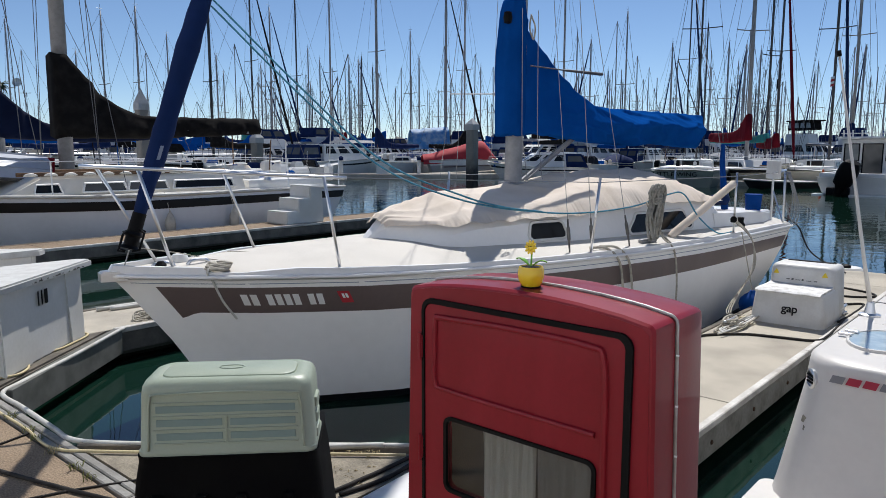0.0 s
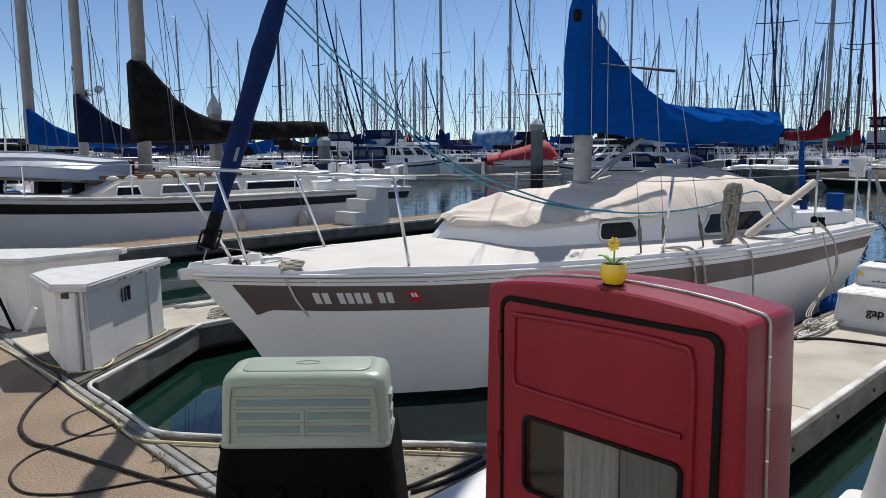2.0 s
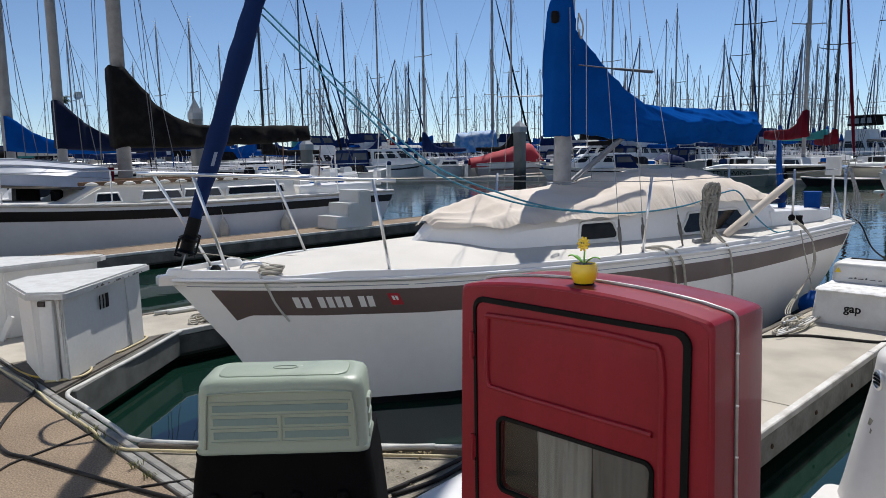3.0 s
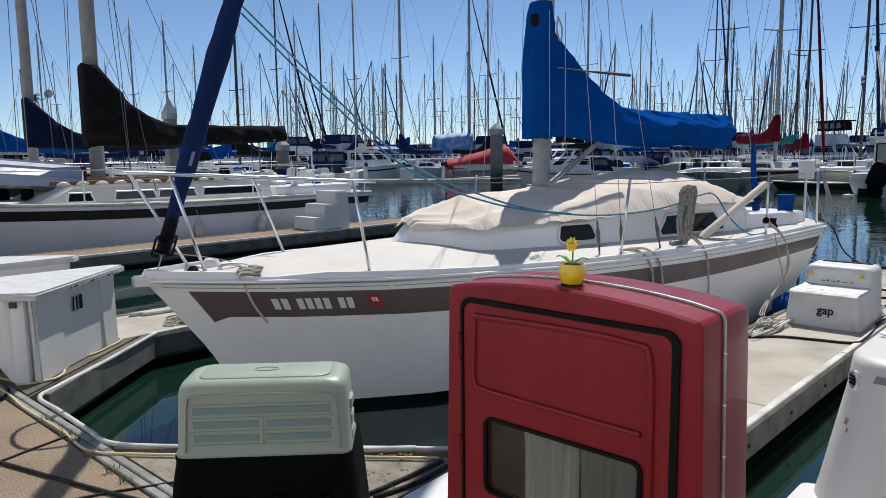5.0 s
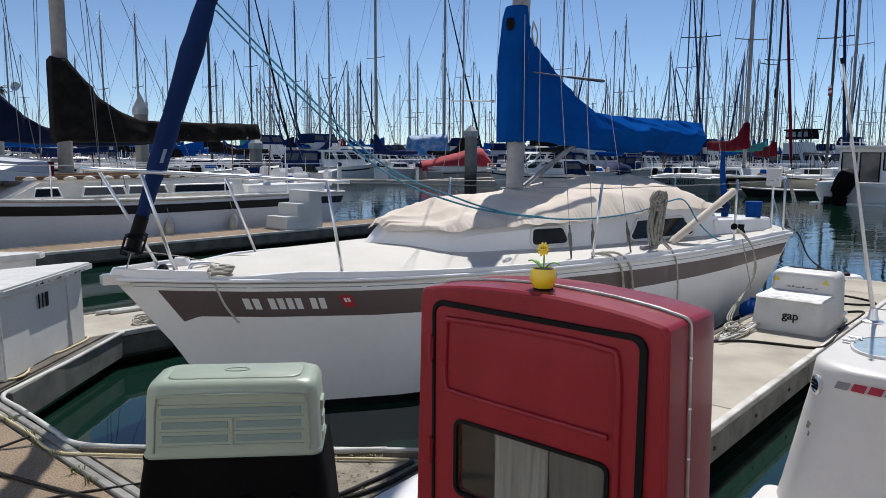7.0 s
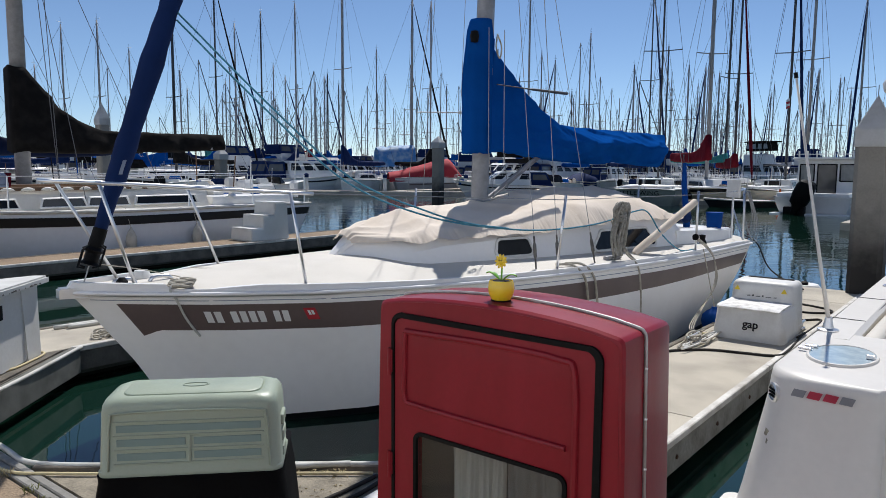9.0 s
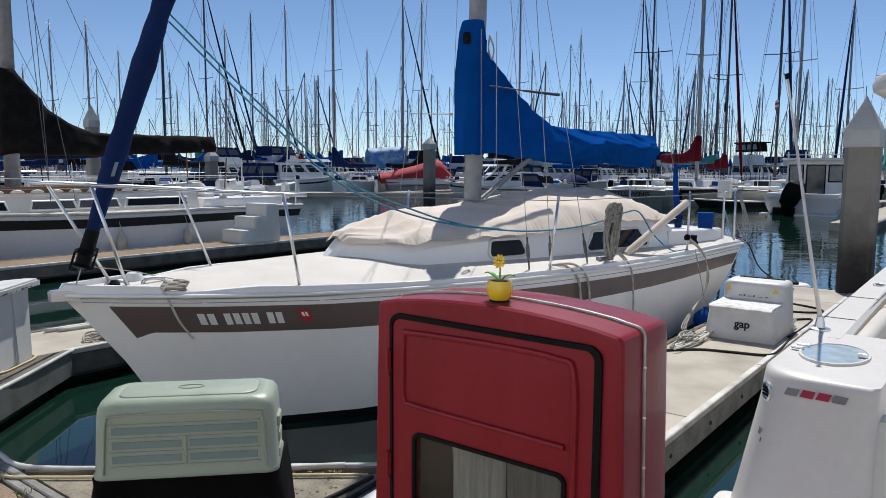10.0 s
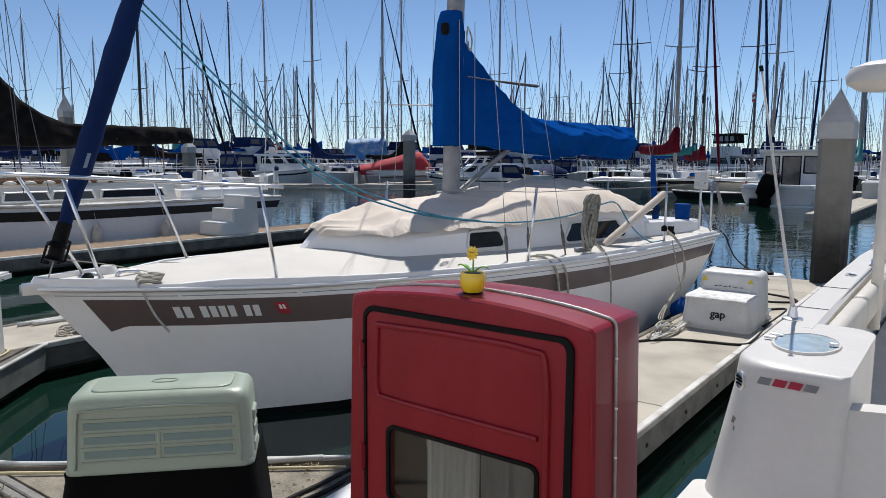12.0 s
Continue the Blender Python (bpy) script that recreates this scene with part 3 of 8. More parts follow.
# Spars.
MAST_S = 3.86
finish("mast", tube([(MAST_S, 0, 1.14), (MAST_S + 0.05, 0, 3.0), (MAST_S + 0.32, 0, 11.2)], 0.098, 20, squash=0.76), ALU, yacht, "grey aluminium mast", smooth=40)
finish("mast_step", box(MAST_S - 0.12, MAST_S + 0.12, -0.09, 0.09, 1.19, 1.23, 0.01), ALU, yacht)

# Blue sleeve laced round the mast, its creases running down.
rows = []
for i in range(61):
    z = 1.69 + 1.30 * i / 60
    fore, aft = float(np.interp(z, (1.69, 2.36, 2.68, 2.88, 2.99), (3.645, 3.640, 3.668, 3.70, 3.75))), float(np.interp(z, (1.69, 2.5, 2.8, 2.99), (3.975, 3.985, 3.99, 3.96)))
    c, half = (fore + aft) / 2, (aft - fore) / 2
    ring = []
    for j in range(48):
        a = 2 * math.pi * j / 48
        crease = 0.014 * noise.noise(Vector((math.cos(a) * 3.2, math.sin(a) * 3.2 + 0.25 * z, z * 0.9))) + 0.007 * noise.noise(Vector((a * 4, z * 5, 2)))
        ring.append((c + (half + crease) * math.cos(a), (0.115 + crease) * math.sin(a), z + (0.012 * math.sin(5 * a) if i == 0 else 0)))
    rows.append(ring)
finish("mast_sleeve", loft(rows), BLUE, yacht, "blue canvas sleeve laced round the mast", smooth=True)
finish("sleeve_seam", tube([(3.985, -0.045 - 0.008 * math.sin(z * 7), z) for z in (1.72 + 0.1 * k for k in range(12))], 0.007, 6), BLUE, yacht, smooth=True)
# Blue sail cover: a steep panel behind the mast, then a tent over the sail flaked on the boom.
COVER_TOP = ((3.93, 2.84), (4.0, 2.77), (4.22, 2.59), (4.47, 2.38), (4.72, 2.20), (5.03, 2.02), (5.35, 2.0), (5.73, 1.99), (6.25, 1.975), (6.98, 1.965))
COVER_LOW = ((3.93, 1.70), (4.29, 1.685), (4.97, 1.614), (5.63, 1.571), (6.03, 1.61), (6.41, 1.577), (6.98, 1.53))
def swung(s, p, z):
    """A point of the boom and its cover; the boom lies a few degrees to starboard."""
    d = max(0.0, s - MAST_S)
    d *= 1 + 0.045 * d
    return (min(s, MAST_S) + d, p + 0.084 * d, z + 0.008 * d)


rows = []
for i in range(201):
    s = 3.93 + 3.05 * i / 200
    zt = float(np.interp(s, [p[0] for p in COVER_TOP], [p[1] for p in COVER_TOP])) + 0.010 * noise.noise(Vector((s * 6, 1, 1)))
    zl = float(np.interp(s, [p[0] for p in COVER_LOW], [p[1] for p in COVER_LOW])) + 0.010 * noise.noise(Vector((s * 8, 4, 1)))
    girth = float(np.interp(s, (3.93, 4.4, 5.0, 5.4, 6.0, 6.8, 6.98), (0.09, 0.11, 0.21, 0.32, 0.32, 0.27, 0.10)))
    tent = min(1, max(0, (s - 4.85) / 0.35))
    ring = []
    for side in (1, -1):
        for j in range(27):
            v = 1 - j / 26 if side > 0 else j / 26
            if side < 0 and j in (0, 26):
                continue
            roof = girth * ((1 - v) / 0.46 if v > 0.54 else 0.50 + 0.50 * v / 0.54)
            sheet = 0.022 + (girth - 0.022) * (1 - v) ** 0.9
            if v == 1:
                roof = sheet = 0.0
            w = sheet * (1 - tent) + roof * tent
            z = zl + (zt - zl) * v
            # Creases fan out from the kink at the foot of the panel.
            d = math.hypot(s - 5.0, z - 2.05) + 0.05
            fan = math.atan2(2.05 - z, s - 5.0)
            pleat = noise.noise(Vector((fan * 7.5, d * 0.9, side * 4))) * min(1, d * 2.2)
            rumple = max(0, 1 - abs(noise.noise(Vector((s * 2.2 + z * 3.4, z * 4.0 - s * 1.4, 3 * side))) * 3.0)) ** 2
            loose = float(np.interp(s, (3.95, 4.7, 5.2, 5.7, 6.98), (0.3, 0.55, 1.2, 1.7, 1.5)))
            fold = loose * (0.020 * pleat + 0.030 * rumple + 0.010 * noise.noise(Vector((s * 9 + z * 11, z * 8, 9 + side)))) * (1 if 0 < v < 1 else 0.3)
            lean = 0.15 * (1 - v) * ((s - 3.93) / 3.05) ** 2
            ring.append(swung(s - lean, -side * (w + (fold if w > 0.001 else 0)), z + 0.35 * fold * (v > 0.5)))
    rows.append(ring)
finish("boom", tube([swung(MAST_S + 0.08, 0, 1.85), swung(6.9, 0, 1.77)], 0.055, 12), ALU, yacht, smooth=True)
finish("sail_cover", loft(rows), BLUE, yacht, "bright blue canvas sail cover", smooth=True)

# Furled headsail in its blue sleeve on the forestay, with the drum at its foot.
def stay(z):
    return Vector((0.165 + (z - 0.8) * 0.335, 0, z))


zs = [1.09 + 0.12 * i for i in range(69)]
finish("furled_headsail", tube([stay(z) for z in zs], [float(np.interp(z, (1.09, 1.16, 1.5, 2.0, 6, 9.3), (0.045, 0.052, 0.068, 0.080, 0.068, 0.02))) * (1 + 0.08 * math.sin(z * 9) + 0.05 * math.sin(z * 23)) for z in zs], 14), NAVY, yacht, "furled headsail in a dark blue sleeve", smooth=True)
tape = [stay(z) + Vector((0.0 + 0.018 * k, -0.068 + 0.004 * abs(k), 0)) for z, k in ((1.48, -0.7), (1.48, 0.7), (1.58, 0.7), (1.58, -0.7))]
bm = bmesh.new()
bm.faces.new([bm.verts.new(p + Vector((0, -0.008, 0))) for p in tape])
finish("repair_tape", bm, GREYISH, yacht, "pale grey repair tape")
finish("forestay", tube([stay(0.62), stay(11.1)], 0.005, 6), WIRE, yacht)
drum = finish("furling_drum", tube([stay(0.84), stay(0.85), stay(0.87), stay(0.93), stay(0.95), stay(0.97), stay(1.10)], [0.02, 0.08, 0.05, 0.05, 0.08, 0.05, 0.048], 16), BLACK_PLASTIC, yacht, "black furling drum", smooth=30)
bm = bmesh.new()
for a in range(4):
    c, s_ = math.cos(a * math.pi / 2 + 0.5) * 0.10, math.sin(a * math.pi / 2 + 0.5) * 0.10
    add_tube(bm, [stay(0.83) + Vector((c * 0.4, s_ * 0.4, 0)), stay(0.845) + Vector((c, s_, 0)), stay(0.96) + Vector((c, s_, 0)), stay(0.985) + Vector((c * 0.4, s_ * 0.4, 0))], 0.008, 6)
finish("drum_guard", bm, BLACK_PLASTIC, drum)
finish("stem_fitting", prism([(-0.03, -0.05), (0.14, -0.09), (0.14, 0.09), (-0.03, 0.05)], 0.63, 0.70, 0.01), STEEL, yacht)


def steel(name, points, r=0.0125, mat=STEEL, parent=None, smooth_it=True):
    return finish(name, tube(smooth_path(points, 5) if smooth_it and len(points) > 2 else points, r, 10), mat, parent or yacht, smooth=True)


# Bow pulpit.
def on_deck(s, side, inset=0.05):
    k = s / YL
    return Vector((s, -side * (half_beam(k) - inset), sheer_z(k) + 0.03))


steel("pulpit_rail", [(1.56, 0.72, 1.345), (0.85, 0.52, 1.385), (0.30, 0.32, 1.42), (-0.02, 0.22, 1.435), (-0.10, 0.0, 1.44), (-0.02, -0.22, 1.435), (0.30, -0.32, 1.42), (0.85, -0.52, 1.385), (1.56, -0.72, 1.345)], 0.0135)
for side in (1, -1):
    steel("pulpit_leg", [on_deck(1.48, side), (1.39, -side * 0.685, 1.36)] if side > 0 else [on_deck(1.40, side), (1.10, 0.60, 1.37)])
    steel("pulpit_leg", [on_deck(0.42, side, 0.06), (0.20 if side > 0 else 0.04, -side * 0.255, 1.43)])
    steel("stanchion", [on_deck(3.83, side), on_deck(3.90, side, 0.03) + Vector((0, 0, 0.66))])
    steel("stanchion", [on_deck(6.27, side), on_deck(6.24, side, 0.03) + Vector((0, 0, 0.66))])
    for dz in (0.62, 0.34):
        a, b, c, d = (Vector((1.56, -side * 0.72, 0.725 + dz)), on_deck(3.90, side, 0.03) + Vector((0, 0, dz)), on_deck(6.24, side, 0.03) + Vector((0, 0, dz)), Vector((7.35, -side * 0.86, 0.66 + dz)))
        if dz > 0.5:
            finish("lifeline", tube([a, b, c, d], 0.004, 6), WIRE, yacht)
    steel("pushpit_leg", [on_deck(7.62, side, 0.04), (7.62, -side * 0.79, 1.30)])
steel("pushpit_rail", [(7.2, -0.88, 1.27), (7.62, -0.80, 1.30), (7.8, -0.5, 1.30), (7.85, 0, 1.30), (7.8, 0.5, 1.30), (7.62, 0.80, 1.30), (7.2, 0.88, 1.27)])

OLD_BRONZE = material("dull_turnbuckle_metal", (0.16, 0.15, 0.14), 0.5, 0.6, vary=0.3, grain=80, stain=20, bump=0.05)
# Shrouds with turnbuckles.
for side in (1, -1):
    for s0, top, r in ((3.62, 7.0, 0.003), (3.90, 10.9, 0.0034), (4.42, 7.0, 0.003)):
        foot = on_deck(s0, side, 0.10)
        head = Vector((MAST_S, -side * (0.05 if top < 8 else 0.03), top))
        d = (head - foot).normalized()
        finish("shroud", tube([foot, head], r, 6), WIRE, yacht)
        finish("turnbuckle", tube([foot, foot + d * 0.10, foot + d * 0.12, foot + d * 0.22, foot + d * 0.24, foot + d * 0.30], [0.008, 0.009, 0.016, 0.016, 0.009, 0.008], 8), OLD_BRONZE, yacht)
finish("backstay", tube([(7.75, 0, 0.8), (MAST_S, 0, 11.1)], 0.004, 6), WIRE, yacht)


def hull_side_xy(s, drop):
    k = max(0.0, min(1.0, s / YL))
    return hull_point(k, drop / (sheer_z(k) - WATER_Z), 0.006)


bars("registration_bar", yacht, (2, 4, 2), 0.088, lambda x, y: hull_side_xy(0.665 + x, 0.25 - y), GEL, advance=0.69, slant=0.2)
bm = bmesh.new()
bm.faces.new([bm.verts.new(hull_side_xy(1.345 + x, 0.24 - y)) for x, y in ((0, 0), (0.085, 0), (0.085, 0.095), (0, 0.095))])
finish("registration_sticker", bm, BRIGHT_RED_CANVAS, yacht, "small red square sticker")
bars("sticker_bar", yacht, (2,), 0.035, lambda x, y: hull_side_xy(1.366 + x, 0.20 - y) - Vector((0, 0.004, 0)), GEL, advance=0.69, slant=0.0)


# ---- gear on the yacht ----
def yacht_rope(points, r, mat, name, label="", steps=8):
    return finish(name, tube(smooth_path(points, steps), r, 8), mat, yacht, label, smooth=True)


# Headsail sheets, led aft along the side deck.
for dy, dz in ((0.0, 0.0), (0.03, 0.05)):
    yacht_rope([(0.84, -0.03, 2.60 + dz), (1.4, -0.28 - dy, 1.98 + dz * 0.6), (1.98, -0.52 - dy, 1.42 + dz * 0.3), (2.54, -0.88, 1.145), (3.3, -1.0, 1.02), (3.9, -1.02, 0.99), (4.55, -1.0, 1.02), (5.05, -1.0, 1.11), (5.3, -1.0, 1.10), (5.6, -0.98, 0.85), (5.95, -0.98, 0.66), (6.3, -0.95, 0.645)] if dy == 0 else [(0.84, -0.03, 2.66), (1.4, -0.30, 2.03), (1.98, -0.56, 1.46), (2.5, -0.9, 1.19), (2.9, -0.97, 1.08), (3.3, -1.0, 1.025)], 0.0075, ROPE_TEAL, "sheet_rope", "teal braided sheet")

# A hank of grey rope hung on the lifeline: a doubled bundle of long loops with two bights over the wire.
ROPE_GREY = material("grey_braided_rope", (0.36, 0.345, 0.30), 0.95, vary=0.35, grain=240, stain=30, bump=0.6, tone=(0.16, 0.15, 0.13))
random.seed(5)
coil_bm = bmesh.new()
for i in range(16):
    lobe = -1 if i % 2 else 1
    ox, oy = random.uniform(-0.03, 0.03) + 0.055 * lobe, random.uniform(-0.04, 0.03)
    z1, z0 = 1.20 + random.uniform(-0.04, 0.02), 0.72 + random.uniform(-0.05, 0.10)
    w = random.uniform(0.02, 0.045)
    c = Vector((4.80, -1.03 + oy, 0))
    swing = -0.03
    loop = [c + Vector((ox - w, 0, z1 - 0.07)), c + Vector((ox, -0.015, z1)), c + Vector((ox + w, 0, z1 - 0.07)), c + Vector((ox * 0.5 + w * 0.8, -0.02, 1.05)), c + Vector((ox * 0.7 + w + swing, -0.01, (z0 + z1) / 2 - 0.06)), c + Vector((ox * 0.6 + w * 0.7 + swing, 0, z0 + 0.05)), c + Vector((ox * 0.6 + swing, 0, z0)), c + Vector((ox * 0.6 - w * 0.7 + swing, 0, z0 + 0.05)), c + Vector((ox * 0.7 - w + swing, 0.01, (z0 + z1) / 2 - 0.06)), c + Vector((ox * 0.5 - w * 0.8, 0.01, 1.05)), c + Vector((ox - w, 0, z1 - 0.07))]
    add_tube(coil_bm, smooth_path(loop, 4), 0.012, 6)
for i in range(3):
    add_tube(coil_bm, [(4.80 + 0.07 * math.cos(a), -1.035 + 0.055 * math.sin(a), 1.04 + 0.024 * i + 0.01 * math.cos(a)) for a in (2 * math.pi * j / 12 for j in range(13))], 0.012, 6)
add_tube(coil_bm, smooth_path([(4.84, -1.03, 0.82), (4.90, -1.06, 0.72), (4.98, -1.10, 0.63), (5.06, -1.06, 0.62)], 4), 0.012, 6)
tagged(finish("rope_coil", coil_bm, ROPE_GREY, smooth=True, at=YACHT), "grey rope coil hung on the yacht's lifeline", "rope")

# Beige spar propped against the lifeline.
tagged(finish("wooden_pole", tube([(5.19, -0.93, 0.665), (5.25, -0.935, 0.70), (6.21, -0.98, 1.18)], [0.03, 0.042, 0.040], 14), BEIGE, smooth=40, at=YACHT), "beige painted pole leaning on the yacht's rail", "pole")

# Blue fuel can and blue sleeve at the stern.
BLUE_PLASTIC = material("blue_plastic", (0.002, 0.05, 0.25), 0.7, vary=0.1, grain=60, stain=5, bump=0.03, spec=0.12)
tagged(finish("blue_bucket", revolve([(0.0, 0.0), (0.085, 0.0), (0.10, 0.19), (0.104, 0.20), (0.104, 0.215), (0.0, 0.22)], 20, (7.36, -0.55, 0.79)), BLUE_PLASTIC, smooth=40, at=YACHT), "blue plastic bucket with lid on the stern deck", "bucket")
tagged(finish("flag_sleeve", tube([(7.3, -0.2, 0.80), (7.28, -0.2, 0.95), (7.2, -0.2, 1.36), (7.19, -0.2, 1.62)], [0.045, 0.042, 0.034, 0.024], 12), BLUE_PLASTIC, smooth=40, at=YACHT), "blue cloth sleeve standing at the yacht's stern", "sleeve")
tagged(finish("rolled_canvas", tube(smooth_path([(6.9, -0.45, 0.92), (7.0, -0.35, 1.0), (7.2, -0.2, 0.93), (7.3, 0.0, 0.9)], 4), [0.05] + [0.07] * 11 + [0.03], 10), NAVY, smooth=True, at=YACHT), "dark blue canvas bundle in the cockpit", "canvas")
plate = thing("stern_sign", YACHT @ pose(7.34, -0.80, 0.0, 0, 0, -25), "white square plate on a pole at the yacht's stern", "plate")
finish("plate", box(-0.012, 0.012, -0.13, 0.13, 1.20, 1.42, 0.01), GEL_OLD, plate, "white square plate")
finish("post", tube([(0, 0, 0.70), (0, 0, 1.22)], 0.014, 8), STEEL, plate)
finish("brace", tube([(0.0, -0.02, 1.05), (-0.05, -0.28, 0.72)], 0.009, 8), STEEL, plate)

# Deck fittings.
for s, p, z in ((0.30, 0.10, 0.705), (0.55, 0.12, 0.71)):
    finish("bow_cleat", tube(smooth_path([(s, -p, z), (s + 0.03, -p, z + 0.03), (s + 0.13, -p, z + 0.03), (s + 0.16, -p, z)], 3), 0.014, 8), STEEL, yacht)
finish("deck_light", tube([(0.36, -0.12, 0.70), (0.36, -0.12, 0.73), (0.36, -0.12, 0.755)], [0.04, 0.04, 0.02], 12), BLACK_PLASTIC, yacht)
finish("bow_vent", revolve([(0.0, 0.0), (0.07, 0.0), (0.07, 0.03), (0.05, 0.07), (0.0, 0.08)], 14, (0.55, 0.06, 0.70)), GEL, yacht, smooth=40)
finish("winch", revolve([(0.0, 0.0), (0.055, 0.0), (0.05, 0.03), (0.035, 0.06), (0.04, 0.11), (0.0, 0.115)], 16, (6.72, -0.78, 0.66)), BLACK_PLASTIC, yacht, smooth=40)
finish("fairlead", box(4.62, 4.86, -1.03, -0.98, 0.65, 0.69, 0.012), ALU, yacht)
finish("horn_speaker", tube([(6.30, -0.93, 0.76), (6.27, -0.96, 0.785), (6.22, -1.0, 0.79)], [0.016, 0.02, 0.036], 14), BLACK_PLASTIC, yacht, "black round horn on the stanchion", smooth=40)
# Spreader in front of the sail cover; its dark colour stands for shade.
finish("shaded_spreader", tube([(3.96, -0.13, 2.365), (4.42, -0.13, 2.352), (4.46, -0.13, 2.352), (4.99, -0.13, 2.345), (5.0, -0.13, 2.345)], [0.010, 0.012, 0.02, 0.028, 0.012], 10, squash=0.6), DARK_MAST, yacht, "flat spreader across the sail cover, coloured dark as if in shade", smooth=40)
finish("boom_vang", tube([(3.98, 0.0, 1.24), (4.75, 0.0, 1.70)], 0.02, 8), ALU, yacht)
finish("boom_vang", tube([(4.06, 0.02, 1.24), (4.82, 0.02, 1.70)], 0.013, 8), ALU, yacht)
for s in (3.84, 4.05):
    finish("halyard", tube([(MAST_S - 0.02 + (s - 3.84), -0.13, 2.9), (MAST_S + (s - 3.84), -0.125, 1.7), (MAST_S + 0.12 + (s - 3.84), -0.09, 1.22)], 0.004, 6), WIRE, yacht)
finish("halyard_block", revolve([(0.0, -0.06), (0.035, -0.05), (0.045, 0.0), (0.035, 0.05), (0.0, 0.06)], 12, (3.68, -0.10, 2.80)), BLACK_PLASTIC, yacht, smooth=40)
yacht_rope([(3.98, -0.10, 2.86), (4.02, -0.12, 2.74), (3.99, -0.13, 2.62), (3.95, -0.12, 2.72), (3.98, -0.10, 2.84)], 0.008, ROPE, "halyard_loop")
yacht_rope([(0.18, 0.0, 0.86), (0.5, -0.1, 0.80), (0.75, -0.1, 0.73), (1.0, -0.15, 0.70), (1.5, -0.45, 0.69), (2.1, -0.75, 0.68)], 0.0035, ROPE, "furling_line")
yacht_rope([(0.97, 0.2, 0.74), (1.3, -0.1, 0.735), (1.7, -0.3, 0.72)], 0.003, ROPE, "deck_line")


# Mooring lines: things of their own, from the yacht to the pier.
def mooring(points, r=0.011, mat=ROPE, label="weathered mooring line over the yacht's side"):
    return tagged(finish("mooring_line", tube(smooth_path(points, 8), r, 8), mat, smooth=True), label, "rope", "mooring lines")


YP = lambda s, p, z: YACHT @ Vector((s, -p, z))
DP = lambda v, u, z: DOCK @ Vector((v, u, z))
for i in range(4):
    c = YP(0.67 + 0.012 * i, 0.40 - 0.01 * i, 0.705 + 0.012 * i)
    mooring([c + Vector((0.075 * math.cos(a + i), 0.03 * math.sin(a + i), 0.004 * math.sin(3 * a))) for a in (2 * math.pi * k / 10 for k in range(11))], 0.011, ROPE, "turns of rope on the yacht's bow cleat")
mooring([YP(0.68, 0.36, 0.75)] + [YACHT @ (hull_side_xy(0.60 - 0.05 * t - 0.03 * math.sin(t * 3.1), 0.36 * t) + Vector((0, -0.010, 0.02 * (1 - t)))) for t in (0, 0.15, 0.35, 0.6, 0.8, 1.0)], 0.008, BUMPER, "pale line hanging over the yacht's bow")
for ds in (0.0, 0.13):
    mooring([YP(3.88 + ds, 1.03, 0.67), YP(4.02 + ds, 1.11, 0.66), YP(4.12 + ds, 1.17, 0.55), YP(4.18 + ds, 1.17, 0.35), YP(4.22 + ds, 1.17, 0.0)])
mooring([YP(4.70, 1.0, 1.05), YP(4.86, 1.07, 0.72), YP(4.96, 1.15, 0.58), YP(5.0, 1.17, 0.3), YP(5.02, 1.16, -0.1)], 0.009)
for k in range(3):
    mooring([YP(6.27 + 0.03 * k, 0.98, 0.76), YP(6.36 + 0.02 * k, 1.06, 0.66), YP(6.40, 1.14, 0.52), YP(6.34 - 0.02 * k, 1.20, 0.25), DP(-2.42 + 0.02 * k, 6.92, 0.04), DP(-2.25, 6.80 + 0.03 * k, 0.03)], 0.006)
for k in range(7):
    a0 = k * 0.9
    mooring([DP(-2.20 + (0.05 + 0.03 * math.sin(k * 3.7)) * math.cos(a) + 0.012 * k, 6.45 + (0.34 + 0.16 * math.cos(k * 2.3)) * math.sin(a + 0.2) + 0.12 * math.cos(k * 2.1), 0.012 + 0.005 * k + 0.005 * math.sin(5 * a)) for a in (a0 + j * 0.6 for j in range(10))], 0.008, (ROPE, GEL_OLD)[k % 2], "loose loops of mooring line on the pier")
mooring([DP(-2.22, 6.7, 0.03), DP(-2.05, 6.95, 0.02), DP(-1.98, 7.05, 0.02), DP(-2.2, 7.1, 0.02)], 0.012, HOSE_YELLOW, "yellow mooring line on the pier")
mooring([YP(7.72, 0.75, 0.72), YP(7.9, 0.85, 0.6), YP(8.1, 0.95, 0.25), DP(-2.1, 10.1, 0.02)], 0.009, ROPE_DARK, "dark stern line with chafe guard")
for k in range(4):
    mooring([YP(7.66 + 0.02 * k, 0.80, 1.28), YP(7.74, 0.84 + 0.03 * k, 1.0 - 0.05 * k), YP(7.72, 0.83 + 0.02 * k, 0.75 - 0.04 * k), YP(7.65, 0.80, 0.95), YP(7.64, 0.80, 1.27)], 0.006, WIRE, "loops of thin line on the stern rail")


# Fenders.
def fender(at, r, h, mat, label, rope_to):
    t = thing("fender", Matrix.Translation(at), label, "fender", "boat fenders")
    finish("body", revolve([(0.0, -h), (r * 0.5, -h * 0.96), (r * 0.9, -h * 0.7), (r, -h * 0.35), (r * 0.92, -h * 0.05), (r * 0.6, h * 0.18), (r * 0.25, h * 0.35), (r * 0.2, h * 0.45), (0.0, h * 0.46)], 20), mat, t, smooth=40)
    finish("lanyard", tube([(0, 0, h * 0.4), Vector(rope_to) - Vector(at)], 0.006, 6), ROPE, t)
    return t


